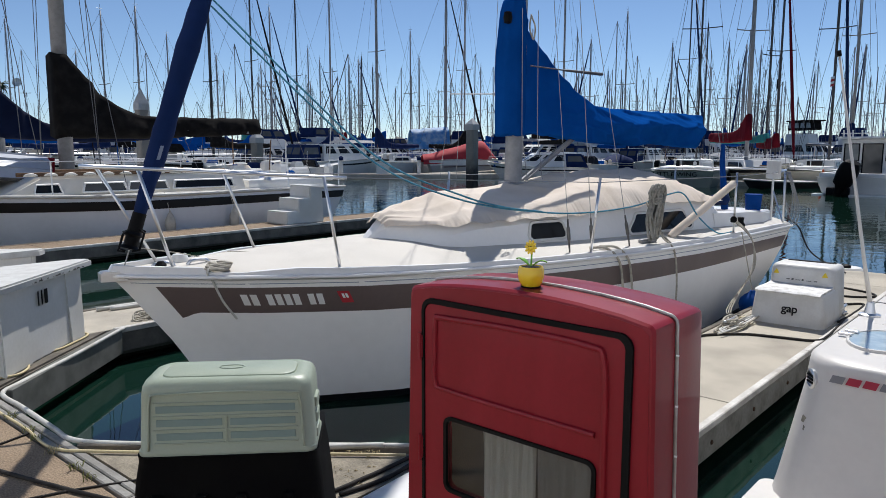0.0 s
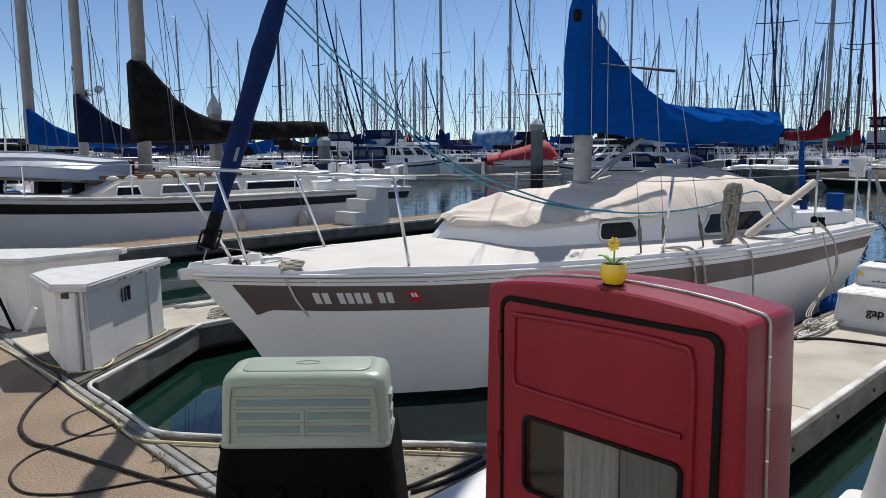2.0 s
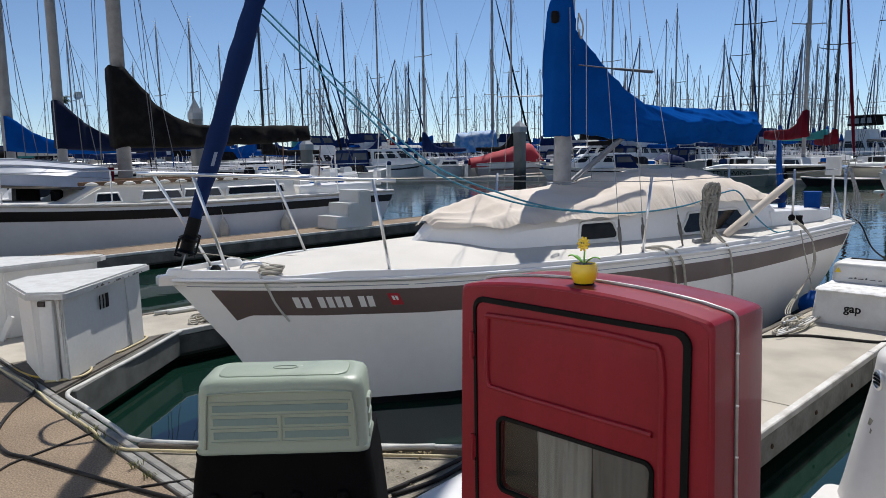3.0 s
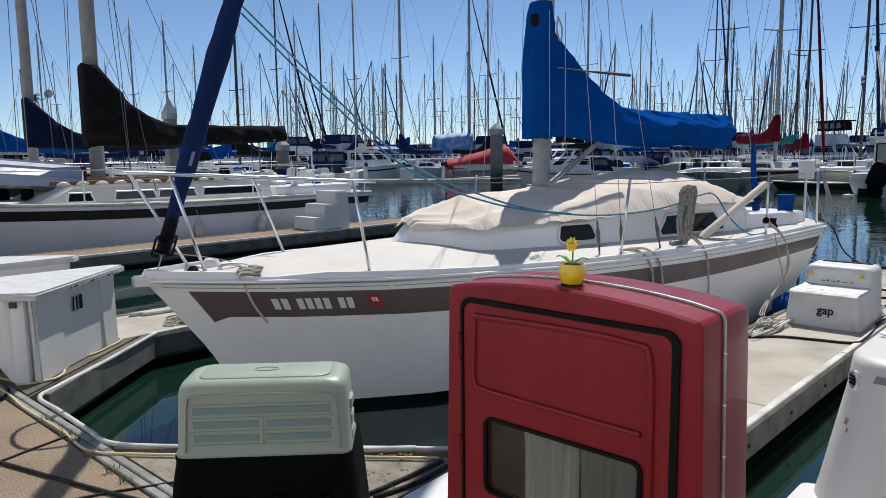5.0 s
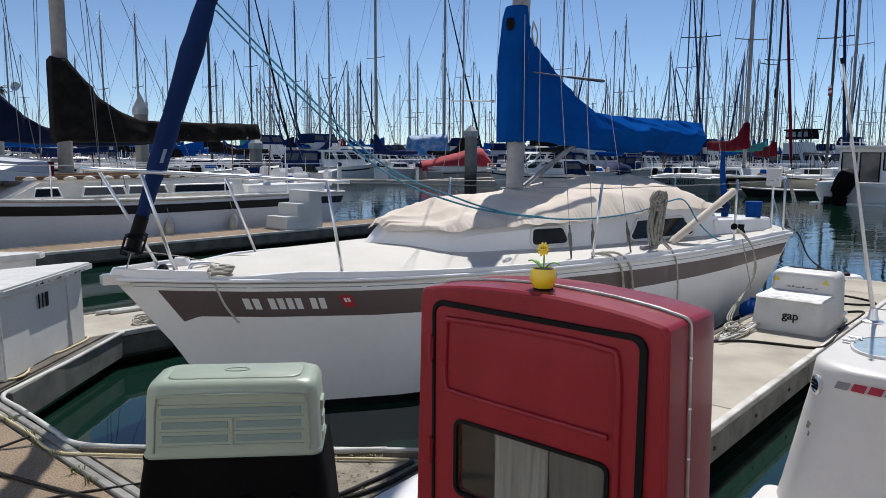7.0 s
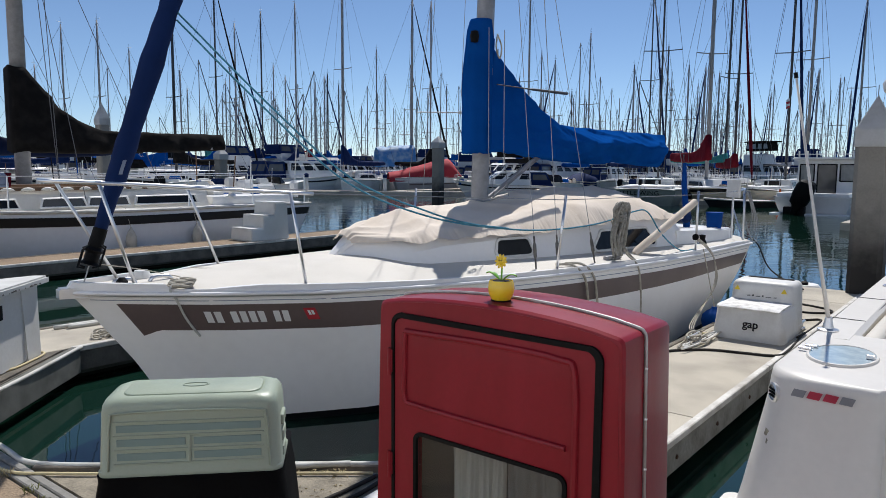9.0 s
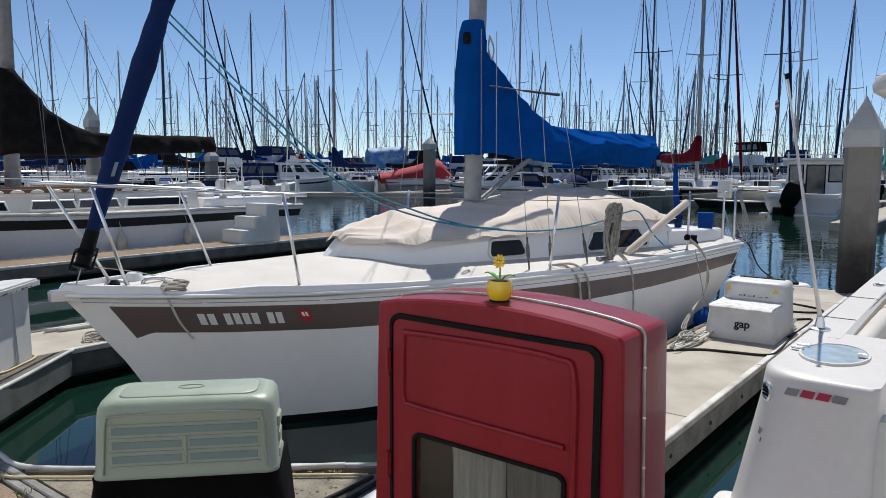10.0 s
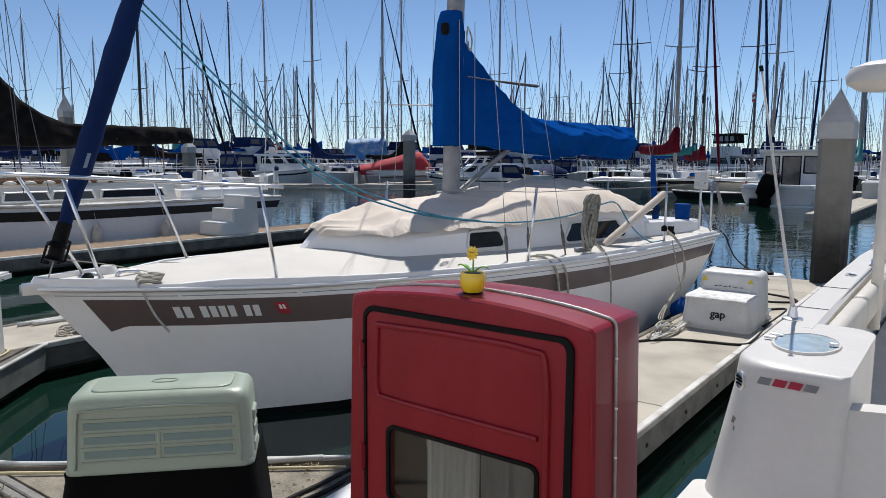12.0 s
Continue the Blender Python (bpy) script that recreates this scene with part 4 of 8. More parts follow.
fender(YP(6.20, 1.28, -0.04), 0.125, 0.17, BLUE_PLASTIC, "round blue fender hung at the yacht's side", YP(6.26, 1.08, 0.66))
CLEAR = material("scuffed_clear_vinyl", (0.45, 0.43, 0.38), 0.5, vary=0.15, grain=40, stain=8, bump=0.06)
for u in (7.09, 8.5):
    fender(DP(-13.12, u, 0.22), 0.10, 0.34, CLEAR, "grey vinyl fender hung beside the white yacht", DP(-13.3, u, 0.72))


# ---- things on the walkway ----
# Red fibreglass cabinet with a windowed door, square to the walkway.
CAB = DOCK @ pose(-0.932, 1.35, 0)
CAB_W = 0.338


def cabinet_top(x, z=1.212):
    return z + 0.028 * (1 - (x / CAB_W) ** 2)


cabinet = thing("red_cabinet", CAB, "tall red fibreglass cabinet with a windowed door and arched top", "cabinet")


def cabinet_outline(inset, low=0.0):
    w, r = CAB_W - inset, 0.018
    pts = [(-w - 0.03, low), (w + 0.03, low)]
    pts += [(w - r + r * math.cos(a), cabinet_top(w) - inset - r + r * math.sin(a)) for a in (0, 0.5, 1.0, 1.4)]
    n = 12
    pts += [(x, cabinet_top(x) - inset) for x in (w - r - (2 * (w - r)) * i / n for i in range(1, n))]
    pts += [(-w + r - r * math.cos(a), cabinet_top(w) - inset - r + r * math.sin(a)) for a in (1.4, 1.0, 0.5, 0)]
    return pts


def shell(name, steps, label, open_front=False):
    rings = [[(x, y, z) for x, z in cabinet_outline(i, 0.0)] for y, i in steps]
    return finish(name, loft(rings, cap0=not open_front), RED, cabinet, label, smooth=26)


shell("front_shell", ((0.0, 0.014), (0.003, 0.006), (0.010, 0.001), (0.03, 0.0), (0.098, 0.0)), "red moulded front half", True)
shell("back_shell", ((0.104, 0.0), (0.16, 0.001), (0.235, 0.003), (0.262, 0.009), (0.276, 0.024)), "red moulded back half")
seam = [(x, 0.101, z) for x, z in cabinet_outline(-0.003, 0.0)]
TRIM = material("dull_metal_trim", (0.46, 0.45, 0.44), 0.45, 0.5, vary=0.2, grain=60, stain=14, bump=0.05, tone=(0.25, 0.23, 0.22))
finish("seam_trim", tube(seam[1:] + seam[:1], 0.0044, 8, squash=0.45), TRIM, cabinet, "pale metal seam trim", smooth=True)
for k in range(9):
    z = 0.25 + 0.11 * k
    x = CAB_W + 0.03 * (1 - z / 1.2) + 0.006
    finish("rivet", tube([(x - 0.003, 0.101, z), (x + 0.0015, 0.101, z)], [0.004, 0.0025], 8), STEEL, cabinet)


def rounded(x0, x1, z0, z1, r, slope=0.0, n=5):
    """A rounded outline in the door's plane, counter-clockwise; slope lowers its right side."""
    pts = []
    for cx, cz, a0 in ((x1 - r, z1 - r, 0), (x0 + r, z1 - r, 90), (x0 + r, z0 + r, 180), (x1 - r, z0 + r, 270)):
        for i in range(n + 1):
            a = radians(a0 + 90 * i / n)
            pts.append((cx + r * math.cos(a), cz + r * math.sin(a)))
    return pts


def door_outline(x0, x1, z0, r, drop):
    pts = []
    for x, z in rounded(x0, x1, z0, 1.0, r):
        pts.append((x, z if z < 0.6 else z - 1.0 + cabinet_top(x) - drop))
    return pts


def flat_ring(outer, inner, y0, y1, name, mat, parent, label=""):
    rings = [[(x, y0, z) for x, z in outer], [(x, y1, z) for x, z in outer], [(x, y1, z) for x, z in inner], [(x, y0, z) for x, z in inner]]
    return finish(name, loft(rings, cap0=False, cap1=False), mat, parent, label, smooth=30)


DX0, DX1 = -0.286, 0.296
flat_ring(door_outline(DX0, DX1, 0.06, 0.028, 0.036), door_outline(DX0 + 0.008, DX1 - 0.016, 0.08, 0.02, 0.049), 0.004, -0.008, "door_gasket", RUBBER, cabinet, "black rubber door gasket")
door = door_outline(DX0 + 0.009, DX1 - 0.017, 0.082, 0.02, 0.050)
WIN = rounded(-0.205, 0.215, 0.70, 0.888, 0.02)


def holed(name, outer, hole, y0, y1, mat, parent, label):
    """A plate with a window through it."""
    c = (sum(p[0] for p in hole) / len(hole), sum(p[1] for p in hole) / len(hole))
    def fit(ring):
        out = []
        for i in range(220):
            a = 2 * math.pi * i / 220
            d = Vector((math.cos(a), math.sin(a)))
            best = 0
            for p, q in zip(ring, ring[1:] + ring[:1]):
                e, f = Vector(q) - Vector(p), Vector(p) - Vector(c)
                den = d.x * e.y - d.y * e.x
                if abs(den) > 1e-9:
                    t = (f.x * e.y - f.y * e.x) / den
                    u = (f.x * d.y - f.y * d.x) / den
                    if t > 0 and -1e-6 <= u <= 1 + 1e-6:
                        best = max(best, t)
            out.append((c[0] + d.x * best, c[1] + d.y * best))
        return out
    o, h = fit(outer), fit(hole)
    rings = [[(x, y1, z) for x, z in h], [(x, y0, z) for x, z in h], [(x, y0, z) for x, z in o], [(x, y1, z) for x, z in o], [(x, y1, z) for x, z in h]]
    return finish(name, loft(rings, cap0=False, cap1=False), mat, parent, label, smooth=30)


holed("front_frame", cabinet_outline(0.0105, 0.0), door_outline(DX0 + 0.004, DX1 - 0.004, 0.064, 0.028, 0.040), 0.0, 0.01, RED, cabinet, "")
panel = holed("door", door, WIN, -0.004, 0.02, RED, cabinet, "red moulded door panel")
# Raised and sunken mouldings of the door.
finish("door_moulding", tube(smooth_path([(-0.24, -0.006, 1.14), (-0.243, -0.006, 1.05), (-0.24, -0.006, 0.972), (-0.20, -0.006, 0.96), (0.0, -0.006, 0.956), (0.215, -0.006, 0.954)], 5), 0.007, 8), RED, panel)
finish("door_moulding", tube(smooth_path([(-0.24, -0.006, 1.143), (0.0, -0.006, 1.150), (0.19, -0.006, 1.146), (0.232, -0.006, 1.115), (0.237, -0.006, 0.9), (0.24, -0.006, 0.45)], 5), 0.008, 8), RED, panel)
flat_ring(rounded(-0.211, 0.221, 0.694, 0.894, 0.024), rounded(-0.202, 0.212, 0.703, 0.885, 0.017), 0.0, -0.010, "window_gasket", RUBBER, panel, "black rubber window gasket")
PANE = bpy.data.materials.new("clear_pane")
PANE.use_nodes = True
nb = PANE.node_tree.nodes["Principled BSDF"]
nb.inputs["Base Color"].default_value = (0.75, 0.78, 0.78, 1)
nb.inputs["Roughness"].default_value, nb.inputs["IOR"].default_value, nb.inputs["Transmission Weight"].default_value = 0.03, 1.45, 1.0
pane = finish("window_pane", box(-0.2, 0.21, 0.0, 0.004, 0.705, 0.883), PANE, panel, "clear window pane")
pane.visible_shadow = False
# Curtain gathered behind the pane, and a dark grey sheet behind the curtain.
CURTAIN = material("white_curtain", (0.62, 0.60, 0.55), 0.9, vary=0.08, grain=150, stain=4, bump=0.1)
SHEER = material("grey_sheer", (0.24, 0.235, 0.22), 0.9, vary=0.1, grain=120, stain=5, bump=0.1)
BACKING = material("dark_grey_backing", (0.045, 0.048, 0.048), 0.8, vary=0.1, grain=30, stain=3, bump=0.05)
def curtain_sheet(x0, x1, folds, depth, seed):
    rows = []
    for zi in range(11):
        t = zi / 10
        row = []
        for i in range(121):
            f = i / 120
            x = x0 + (x1 - x0) * f + 0.006 * t * math.sin(3 * f + seed) + 0.0025 * noise.noise(Vector((f * folds, t * 1.5, seed)))
            row.append((x, 0.013 + depth * noise.noise(Vector((f * folds, 0.6 * t, seed))) + 0.3 * depth * math.sin(f * folds * 2.3), 0.895 - 0.20 * t))
        rows.append(row)
    return loft(rows, closed=False)


finish("curtain", curtain_sheet(-0.10, 0.055, 22, 0.013, 3), CURTAIN, cabinet, "white gathered curtain", smooth=True)
finish("curtain", curtain_sheet(0.06, 0.20, 9, 0.012, 8), SHEER, cabinet, "thin grey gathered curtain", smooth=True)
finish("window_backing", box(-0.24, 0.25, 0.055, 0.06, 0.65, 0.92), BACKING, cabinet)
for z in (1.06, 0.79, 0.3):
    bm = box(DX0 - 0.012, DX0 + 0.004, -0.012, -0.002, z - 0.03, z + 0.03, 0.002, 1)
    add_tube(bm, [(DX0 - 0.002, -0.013, z - 0.035), (DX0 - 0.002, -0.013, z + 0.035)], 0.005, 8)
    finish("hinge", bm, RED, cabinet)

# Potted toy flower on the cabinet.
pot_at = CAB @ Matrix.Translation((0.0, 0.06, cabinet_top(0)))
flower = thing("toy_flower", pot_at, "small yellow plastic toy flower with green leaves in a pot", "toy flower")
flower.scale = (0.98, 0.98, 0.98)
finish("pot", revolve([(0.0, 0.0), (0.022, 0.0), (0.024, 0.006), (0.030, 0.018), (0.032, 0.03), (0.031, 0.042), (0.028, 0.05), (0.026, 0.05), (0.024, 0.044), (0.0, 0.043)], 24), YELLOW, flower, "glossy yellow pot", smooth=40)
finish("pot_base", revolve([(0.0, -0.002), (0.023, -0.002), (0.0245, 0.004), (0.0, 0.0045)], 20), BLACK_PLASTIC, flower)
finish("soil_disc", revolve([(0.0, 0.045), (0.0235, 0.045), (0.02, 0.049), (0.0, 0.050)], 16), BLACK_PLASTIC, flower)
finish("stem", tube([(0, 0, 0.045), (0.001, 0, 0.075), (0.002, 0, 0.088)], 0.0022, 8), LEAF, flower)
for side in (-1, 1):
    rows = []
    for i in range(9):
        t = i / 8
        x, z, w = side * (0.006 + 0.038 * t), 0.052 + 0.011 * math.sin(t * 2.6) + 0.006 * t, 0.009 * math.sin(math.pi * (0.1 + 0.9 * t)) + 0.0005
        rows.append([(x, -w, z), (x, 0, z - 0.002), (x, w, z), (x, 0, z + 0.0015)])
    finish("leaf", loft(rows), LEAF, flower, smooth=True)
head = finish("flower_centre", revolve([(0.0, -0.004), (0.007, -0.003), (0.009, 0.0), (0.007, 0.003), (0.0, 0.004)], 16), YELLOW, flower, smooth=True, at=pose(0.002, -0.006, 0.096, 80, 0, 0))
for i in range(10):
    a = 2 * math.pi * i / 10
    bm = bmesh.new()
    bmesh.ops.create_uvsphere(bm, u_segments=8, v_segments=6, radius=1, matrix=Matrix.Rotation(a, 4, "Z") @ Matrix.LocRotScale((0.0118, 0, 0), None, (0.0062, 0.0040, 0.0018)))
    finish("petal", bm, YELLOW, head, smooth=True)
for dx in (-0.003, 0.003):
    bm = bmesh.new()
    bmesh.ops.create_uvsphere(bm, u_segments=8, v_segments=6, radius=0.0016, matrix=Matrix.Translation((dx, 0.002, 0.004)))
    finish("eye_dot", bm, BLACK_PLASTIC, head)

SLOT = material("vent_shade", (0.19, 0.265, 0.245), 0.5, vary=0.05, grain=60, stain=3, bump=0.03)
# Pet carrier: sage shell on a black tray.
CRATE = pose(-0.725, 2.72, 0.0, 0, 0, 4)
crate = thing("pet_carrier", CRATE, "pale green and black plastic pet carrier standing on the dock", "pet carrier")


def super_ring(w, d, z, r, n=8, ox=0.0, oy=0.0):
    pts = []
    for sx, sy, a0 in ((1, 1, 0), (-1, 1, 90), (-1, -1, 180), (1, -1, 270)):
        for i in range(n):
            a = radians(a0 + 90 * i / (n - 1))
            pts.append((ox + sx * (w - r) + r * math.cos(a), oy + sy * (d - r) + r * math.sin(a), z))
    return pts


def crate_ring(w, d, z, r):
    return super_ring(w, d, z, r, 8, 0.0, -0.062)


finish("upper_shell", loft([crate_ring(w, d, z, r) for w, d, z, r in ((0.316, 0.143, 0.462, 0.04), (0.318, 0.144, 0.47, 0.04), (0.318, 0.144, 0.482, 0.04), (0.313, 0.141, 0.486, 0.04), (0.304, 0.136, 0.685, 0.045), (0.300, 0.134, 0.712, 0.045), (0.292, 0.126, 0.730, 0.05), (0.272, 0.112, 0.740, 0.055), (0.250, 0.098, 0.744, 0.055), (0.242, 0.092, 0.739, 0.055))]), SAGE, crate, "pale sage green ribbed top", smooth=50)
finish("top_panel", loft([crate_ring(w, d, z, 0.05) for w, d, z in ((0.240, 0.090, 0.736), (0.238, 0.088, 0.745), (0.228, 0.080, 0.749))]), SAGE, crate, smooth=50)
bm = bmesh.new()
add_tube(bm, [(0.045 * math.cos(a), -0.062 + 0.022 * math.sin(a), 0.7495) for a in (2 * math.pi * i / 24 for i in range(25))], 0.003, 6)
finish("top_ring", bm, SAGE, crate)
arch = [(x, -0.204 + 0.02 * (z - 0.62), z) for x, z in ((-0.275, 0.49), (-0.27, 0.60), (-0.262, 0.678), (-0.235, 0.694), (0.0, 0.700), (0.235, 0.694), (0.262, 0.678), (0.27, 0.60), (0.275, 0.49))]
finish("front_moulding", tube(smooth_path(arch, 4), 0.0045, 6), SAGE, crate, smooth=True)
TRAY = material("matt_black_tray", (0.0035, 0.0035, 0.004), 0.7, vary=0.25, grain=90, stain=5, bump=0.12, tone=(0.006, 0.006, 0.0055), spec=0.05)
finish("lower_tray", loft([super_ring(w, d, z, r) for w, d, z, r in ((0.365, 0.245, 0.0, 0.05), (0.365, 0.245, 0.02, 0.05), (0.335, 0.220, 0.36, 0.05), (0.322, 0.211, 0.44, 0.05), (0.324, 0.213, 0.466, 0.05))]), TRAY, crate, "black plastic lower tray", smooth=50)
for i, (z, parts_) in enumerate(((0.638, ((-0.245, 0.245),)), (0.588, ((-0.245, -0.014), (0.014, 0.245))), (0.538, ((-0.245, -0.014), (0.014, 0.245))))):
    for x0, x1 in parts_:
        y = -0.2005 - (0.62 - z) * 0.025
        bm = box(x0, x1, y - 0.0025, y + 0.01, z - 0.013, z + 0.013, 0.002, 2)
        finish("vent_louvre", bm, SLOT, crate, "blue-grey vent slot")
finish("vent_rib", box(-0.005, 0.005, -0.208, -0.19, 0.512, 0.614, 0.003), SAGE, crate)
for z in (0.662, 0.613, 0.563, 0.513):
    y = -0.2005 - (0.62 - z) * 0.025
    finish("shell_rib", box(-0.255, 0.255, y - 0.006, y + 0.006, z - 0.003, z + 0.003, 0.002), SAGE, crate)
for z in (0.50, 0.56, 0.62):
    finish("side_clip", box(0.292, 0.318, -0.11, -0.02, z - 0.02, z + 0.02, 0.006), SAGE, crate)
for x in (-0.25, -0.09, 0.05, 0.22):
    finish("tray_rib", box(x - 0.02, x + 0.02, -0.243, -0.216, 0.02, 0.33, 0.008), TRAY, crate)


LID = material("flaking_lid", (0.58, 0.58, 0.56), 0.75, vary=0.10, grain=40, stain=9, bump=0.08, tone=(0.47, 0.46, 0.44), spec=0.2)
FLAKED = material("bare_flaked_spot", (0.10, 0.09, 0.08), 0.9, vary=0.3, grain=60, stain=12, bump=0.1, spec=0.1)
# Triangular dock boxes on the gussets: the long face looks over the slip.
def dock_box(m, label, number=True):
    t = thing("dock_box", m, label, "dock box", "corner dock boxes")
    body = [(-0.06, -0.56), (-0.02, -0.60), (-0.02, 0.62), (-0.10, 0.62), (-0.62, 0.06), (-0.62, -0.14), (-0.22, -0.60)]
    lid = [(0.025, -0.63), (0.045, -0.60), (0.045, 0.67), (-0.07, 0.67), (-0.67, 0.06), (-0.67, -0.18), (-0.23, -0.645)]
    bm = loft([[(x * 0.96, y * 0.96, 0.0) for x, y in body], [(x, y, 0.60) for x, y in body]])
    bmesh.ops.bevel(bm, geom=bm.edges[:], offset=0.012, segments=2, affect="EDGES")
    finish("body", bm, GEL_OLD, t, "white fibreglass body", smooth=40)
    finish("lid", prism(lid, 0.592, 0.645, 0.014), LID, t, "chalky white lid with a worn edge", smooth=40)
    # Proud corner columns and feet either side of the plain front panel.
    for y0, y1, y2, y3 in ((-0.575, -0.22, -0.575, -0.25), (0.37, 0.595, 0.33, 0.595)):
        bm = loft([[(-0.06, y0 * 0.99, 0.0), (-0.004, y0 * 0.99, 0.0), (-0.004, y1 * 0.99, 0.0), (-0.06, y1 * 0.99, 0.0)], [(-0.06, y2, 0.585), (-0.014, y2, 0.585), (-0.014, y3, 0.585), (-0.06, y3, 0.585)]])
        bmesh.ops.bevel(bm, geom=bm.edges[:], offset=0.008, segments=2, affect="EDGES")
        finish("corner_column", bm, GEL_OLD, t, smooth=40)
    finish("end_column", box(-0.17, -0.07, -0.607, -0.56, 0.0, 0.585, 0.012), GEL_OLD, t, smooth=40)
    if number:
        for k in range(13):
            y, w = -0.24 + 0.066 * k + 0.03 * math.sin(k * 5.1), 0.006 + 0.024 * abs(math.sin(k * 2.3)) ** 2
            z = 0.600 + 0.006 * abs(math.sin(k * 3.9))
            bm = bmesh.new()
            bm.faces.new([bm.verts.new((0.0456, y + w * c, z + (0.004 + 0.12 * w) * s_)) for c, s_ in ((-1, -0.9), (0.9, -1), (1.1, -0.2), (0.5, 0.4), (0.3, 1.3 + math.sin(k)), (-0.2, 0.3), (-0.7, 0.9))])
            finish("paint_flake", bm, FLAKED, t, "dark bare patch where the paint has flaked")
    finish("latch", box(-0.165, -0.115, -0.622, -0.60, 0.54, 0.578, 0.004), FLAKED, t)
    if number:
        for y0, w in ((-0.095, 0.022), (-0.045, 0.022), (0.0, 0.05)):
            bm = bmesh.new()
            bm.faces.new([bm.verts.new((-0.008, y0 + a, 0.405 + b)) for a, b in ((0, 0), (w, 0), (w, 0.11), (0, 0.11))])
            finish("number_bar", bm, BLACK_PLASTIC, t)
    return t


dock_box(pose(-2.86, 5.42, 0, 0, 0, 0), "white triangular fibreglass dock box on the corner gusset")
# Its twin stands mirrored across the finger pier.
box_at = pose(-2.86, 5.42, 0, 0, 0, 0)
MIRROR = DOCK @ Matrix.Translation((-13.33, 0, 0)) @ Matrix.Diagonal((-1, 1, 1, 1)) @ DOCK.inverted()
dock_box(MIRROR @ box_at, "white triangular fibreglass dock box beside a finger pier", False)


# A black pole and a white board lean against the second box, and a yellow hose runs under the first.
tagged(finish("black_pole", tube([(-4.20, 5.96, 0.014), (-4.30, 5.985, 0.22), (-4.43, 6.015, 0.50)], 0.014, 10), BLACK_PLASTIC, smooth=True), "black pole leaning against a white dock box", "pole")
lean = Matrix.Translation((-4.13, 5.96, 0.0)) @ Matrix.Rotation(radians(-12), 4, "Z") @ Matrix.Rotation(radians(30), 4, "Y")
tagged(finish("white_board", box(-0.005, 0.045, 0.0, 0.022, 0.0, 0.27, 0.004), GEL_OLD, at=lean @ Matrix.Translation((0, 0, 0.004))), "short white board leaning between the dock boxes", "board")
for points in ([(-3.02, 4.80), (-2.93, 4.83), (-2.83, 4.92), (-2.825, 5.03), (-2.855, 5.12), (-2.90, 5.18)], [(-2.90, 5.50), (-2.86, 5.60), (-2.845, 5.78), (-2.838, 5.95), (-2.865, 6.05), (-2.95, 6.08)]):
    tagged(finish("water_hose", tube(smooth_path([(x, y, 0.010) for x, y in points], 6), 0.009, 8), HOSE_YELLOW, smooth=True), "yellow garden hose running under a dock box", "hose")


GREY_MARK = material("faded_print", (0.12, 0.12, 0.12), 0.7, vary=0.2, bump=0.0)
# Moulded boarding steps on the finger pier.
def boarding_steps(m, w, rises, treads, label):
    t = thing("boarding_steps", m, label, "boarding steps", "moulded dock steps")
    y = 0.0
    depth = sum(treads)
    prof = [(0, 0)]
    z = 0
    for h, d in zip(rises, treads):
        z += h
        prof += [(y + 0.015, z), (y + d, z)]
        y += d
    prof += [(depth + 0.04, 0)]
    bm = loft([[(x, py, pz) for py, pz in prof] for x in (-w / 2, w / 2)])
    bmesh.ops.recalc_face_normals(bm, faces=bm.faces)
    bmesh.ops.bevel(bm, geom=bm.edges[:], offset=0.02, segments=3, affect="EDGES")
    finish("body", bm, GEL_OLD, t, "white moulded plastic body", smooth=40)
    z = y = 0
    for h, d in zip(rises, treads):
        z += h
        bm = box(-w / 2 + 0.02, w / 2 - 0.02, y + 0.02, y + d - 0.03, z - 0.02, z + 0.008, 0.007, 2)
        finish("tread", bm, GEL, t, smooth=40)
        y += d
    return t


# Two-step block on the near pier: rounded, flared to its foot, with a torn grey pad on the lower step.
STEP_PLASTIC = material("scuffed_white_plastic", (0.70, 0.69, 0.665), 0.45, vary=0.06, grain=60, stain=5, bump=0.03, tone=(0.55, 0.53, 0.49))
TORN_PAD = material("torn_white_pad", (0.80, 0.79, 0.77), 0.8, vary=0.12, grain=90, stain=14, bump=0.3, tone=(0.45, 0.43, 0.40))
near_steps = thing("boarding_steps", DOCK @ pose(-1.86, 6.83, 0), "white two-step plastic boarding block with a torn pad", "boarding steps", "moulded dock steps")


def step_block(name, y0, y1, w, z0, z1, flare, round_):
    """A block with rounded corners that widens towards its foot."""
    rings = []
    for f, shrink in ((0.0, 0.0), (0.9, 0.0), (0.955, 0.008), (0.985, 0.022), (1.0, 0.045)):
        g, c = flare * (1 - f), (y0 + y1) / 2
        rings.append([(x, y, z0 + (z1 - z0) * f) for x, y, _ in super_ring(w + g - shrink, (y1 - y0) / 2 + g - shrink, 0, round_, 8, 0.0, c)])
    return finish(name, loft(rings), STEP_PLASTIC, near_steps, smooth=50)


step_block("lower_step", 0.0, 0.56, 0.285, 0.0, 0.30, 0.028, 0.05)
step_block("upper_step", 0.40, 0.80, 0.275, 0.0, 0.49, 0.02, 0.06)
rows = []
for i in range(31):
    x = -0.275 + 0.55 * i / 30
    lip = 0.018 * noise.noise(Vector((x * 14, 1, 2))) + 0.012 * noise.noise(Vector((x * 33, 4, 2)))
    rows.append([(x, y + (lip if y < 0.1 else 0), z + 0.004 * noise.noise(Vector((x * 20, y * 20, 3)))) for y, z in ((-0.022, 0.278), (-0.026, 0.292), (-0.005, 0.306), (0.1, 0.309), (0.2, 0.308), (0.36, 0.309), (0.40, 0.315), (0.40, 0.29), (0.1, 0.285))])
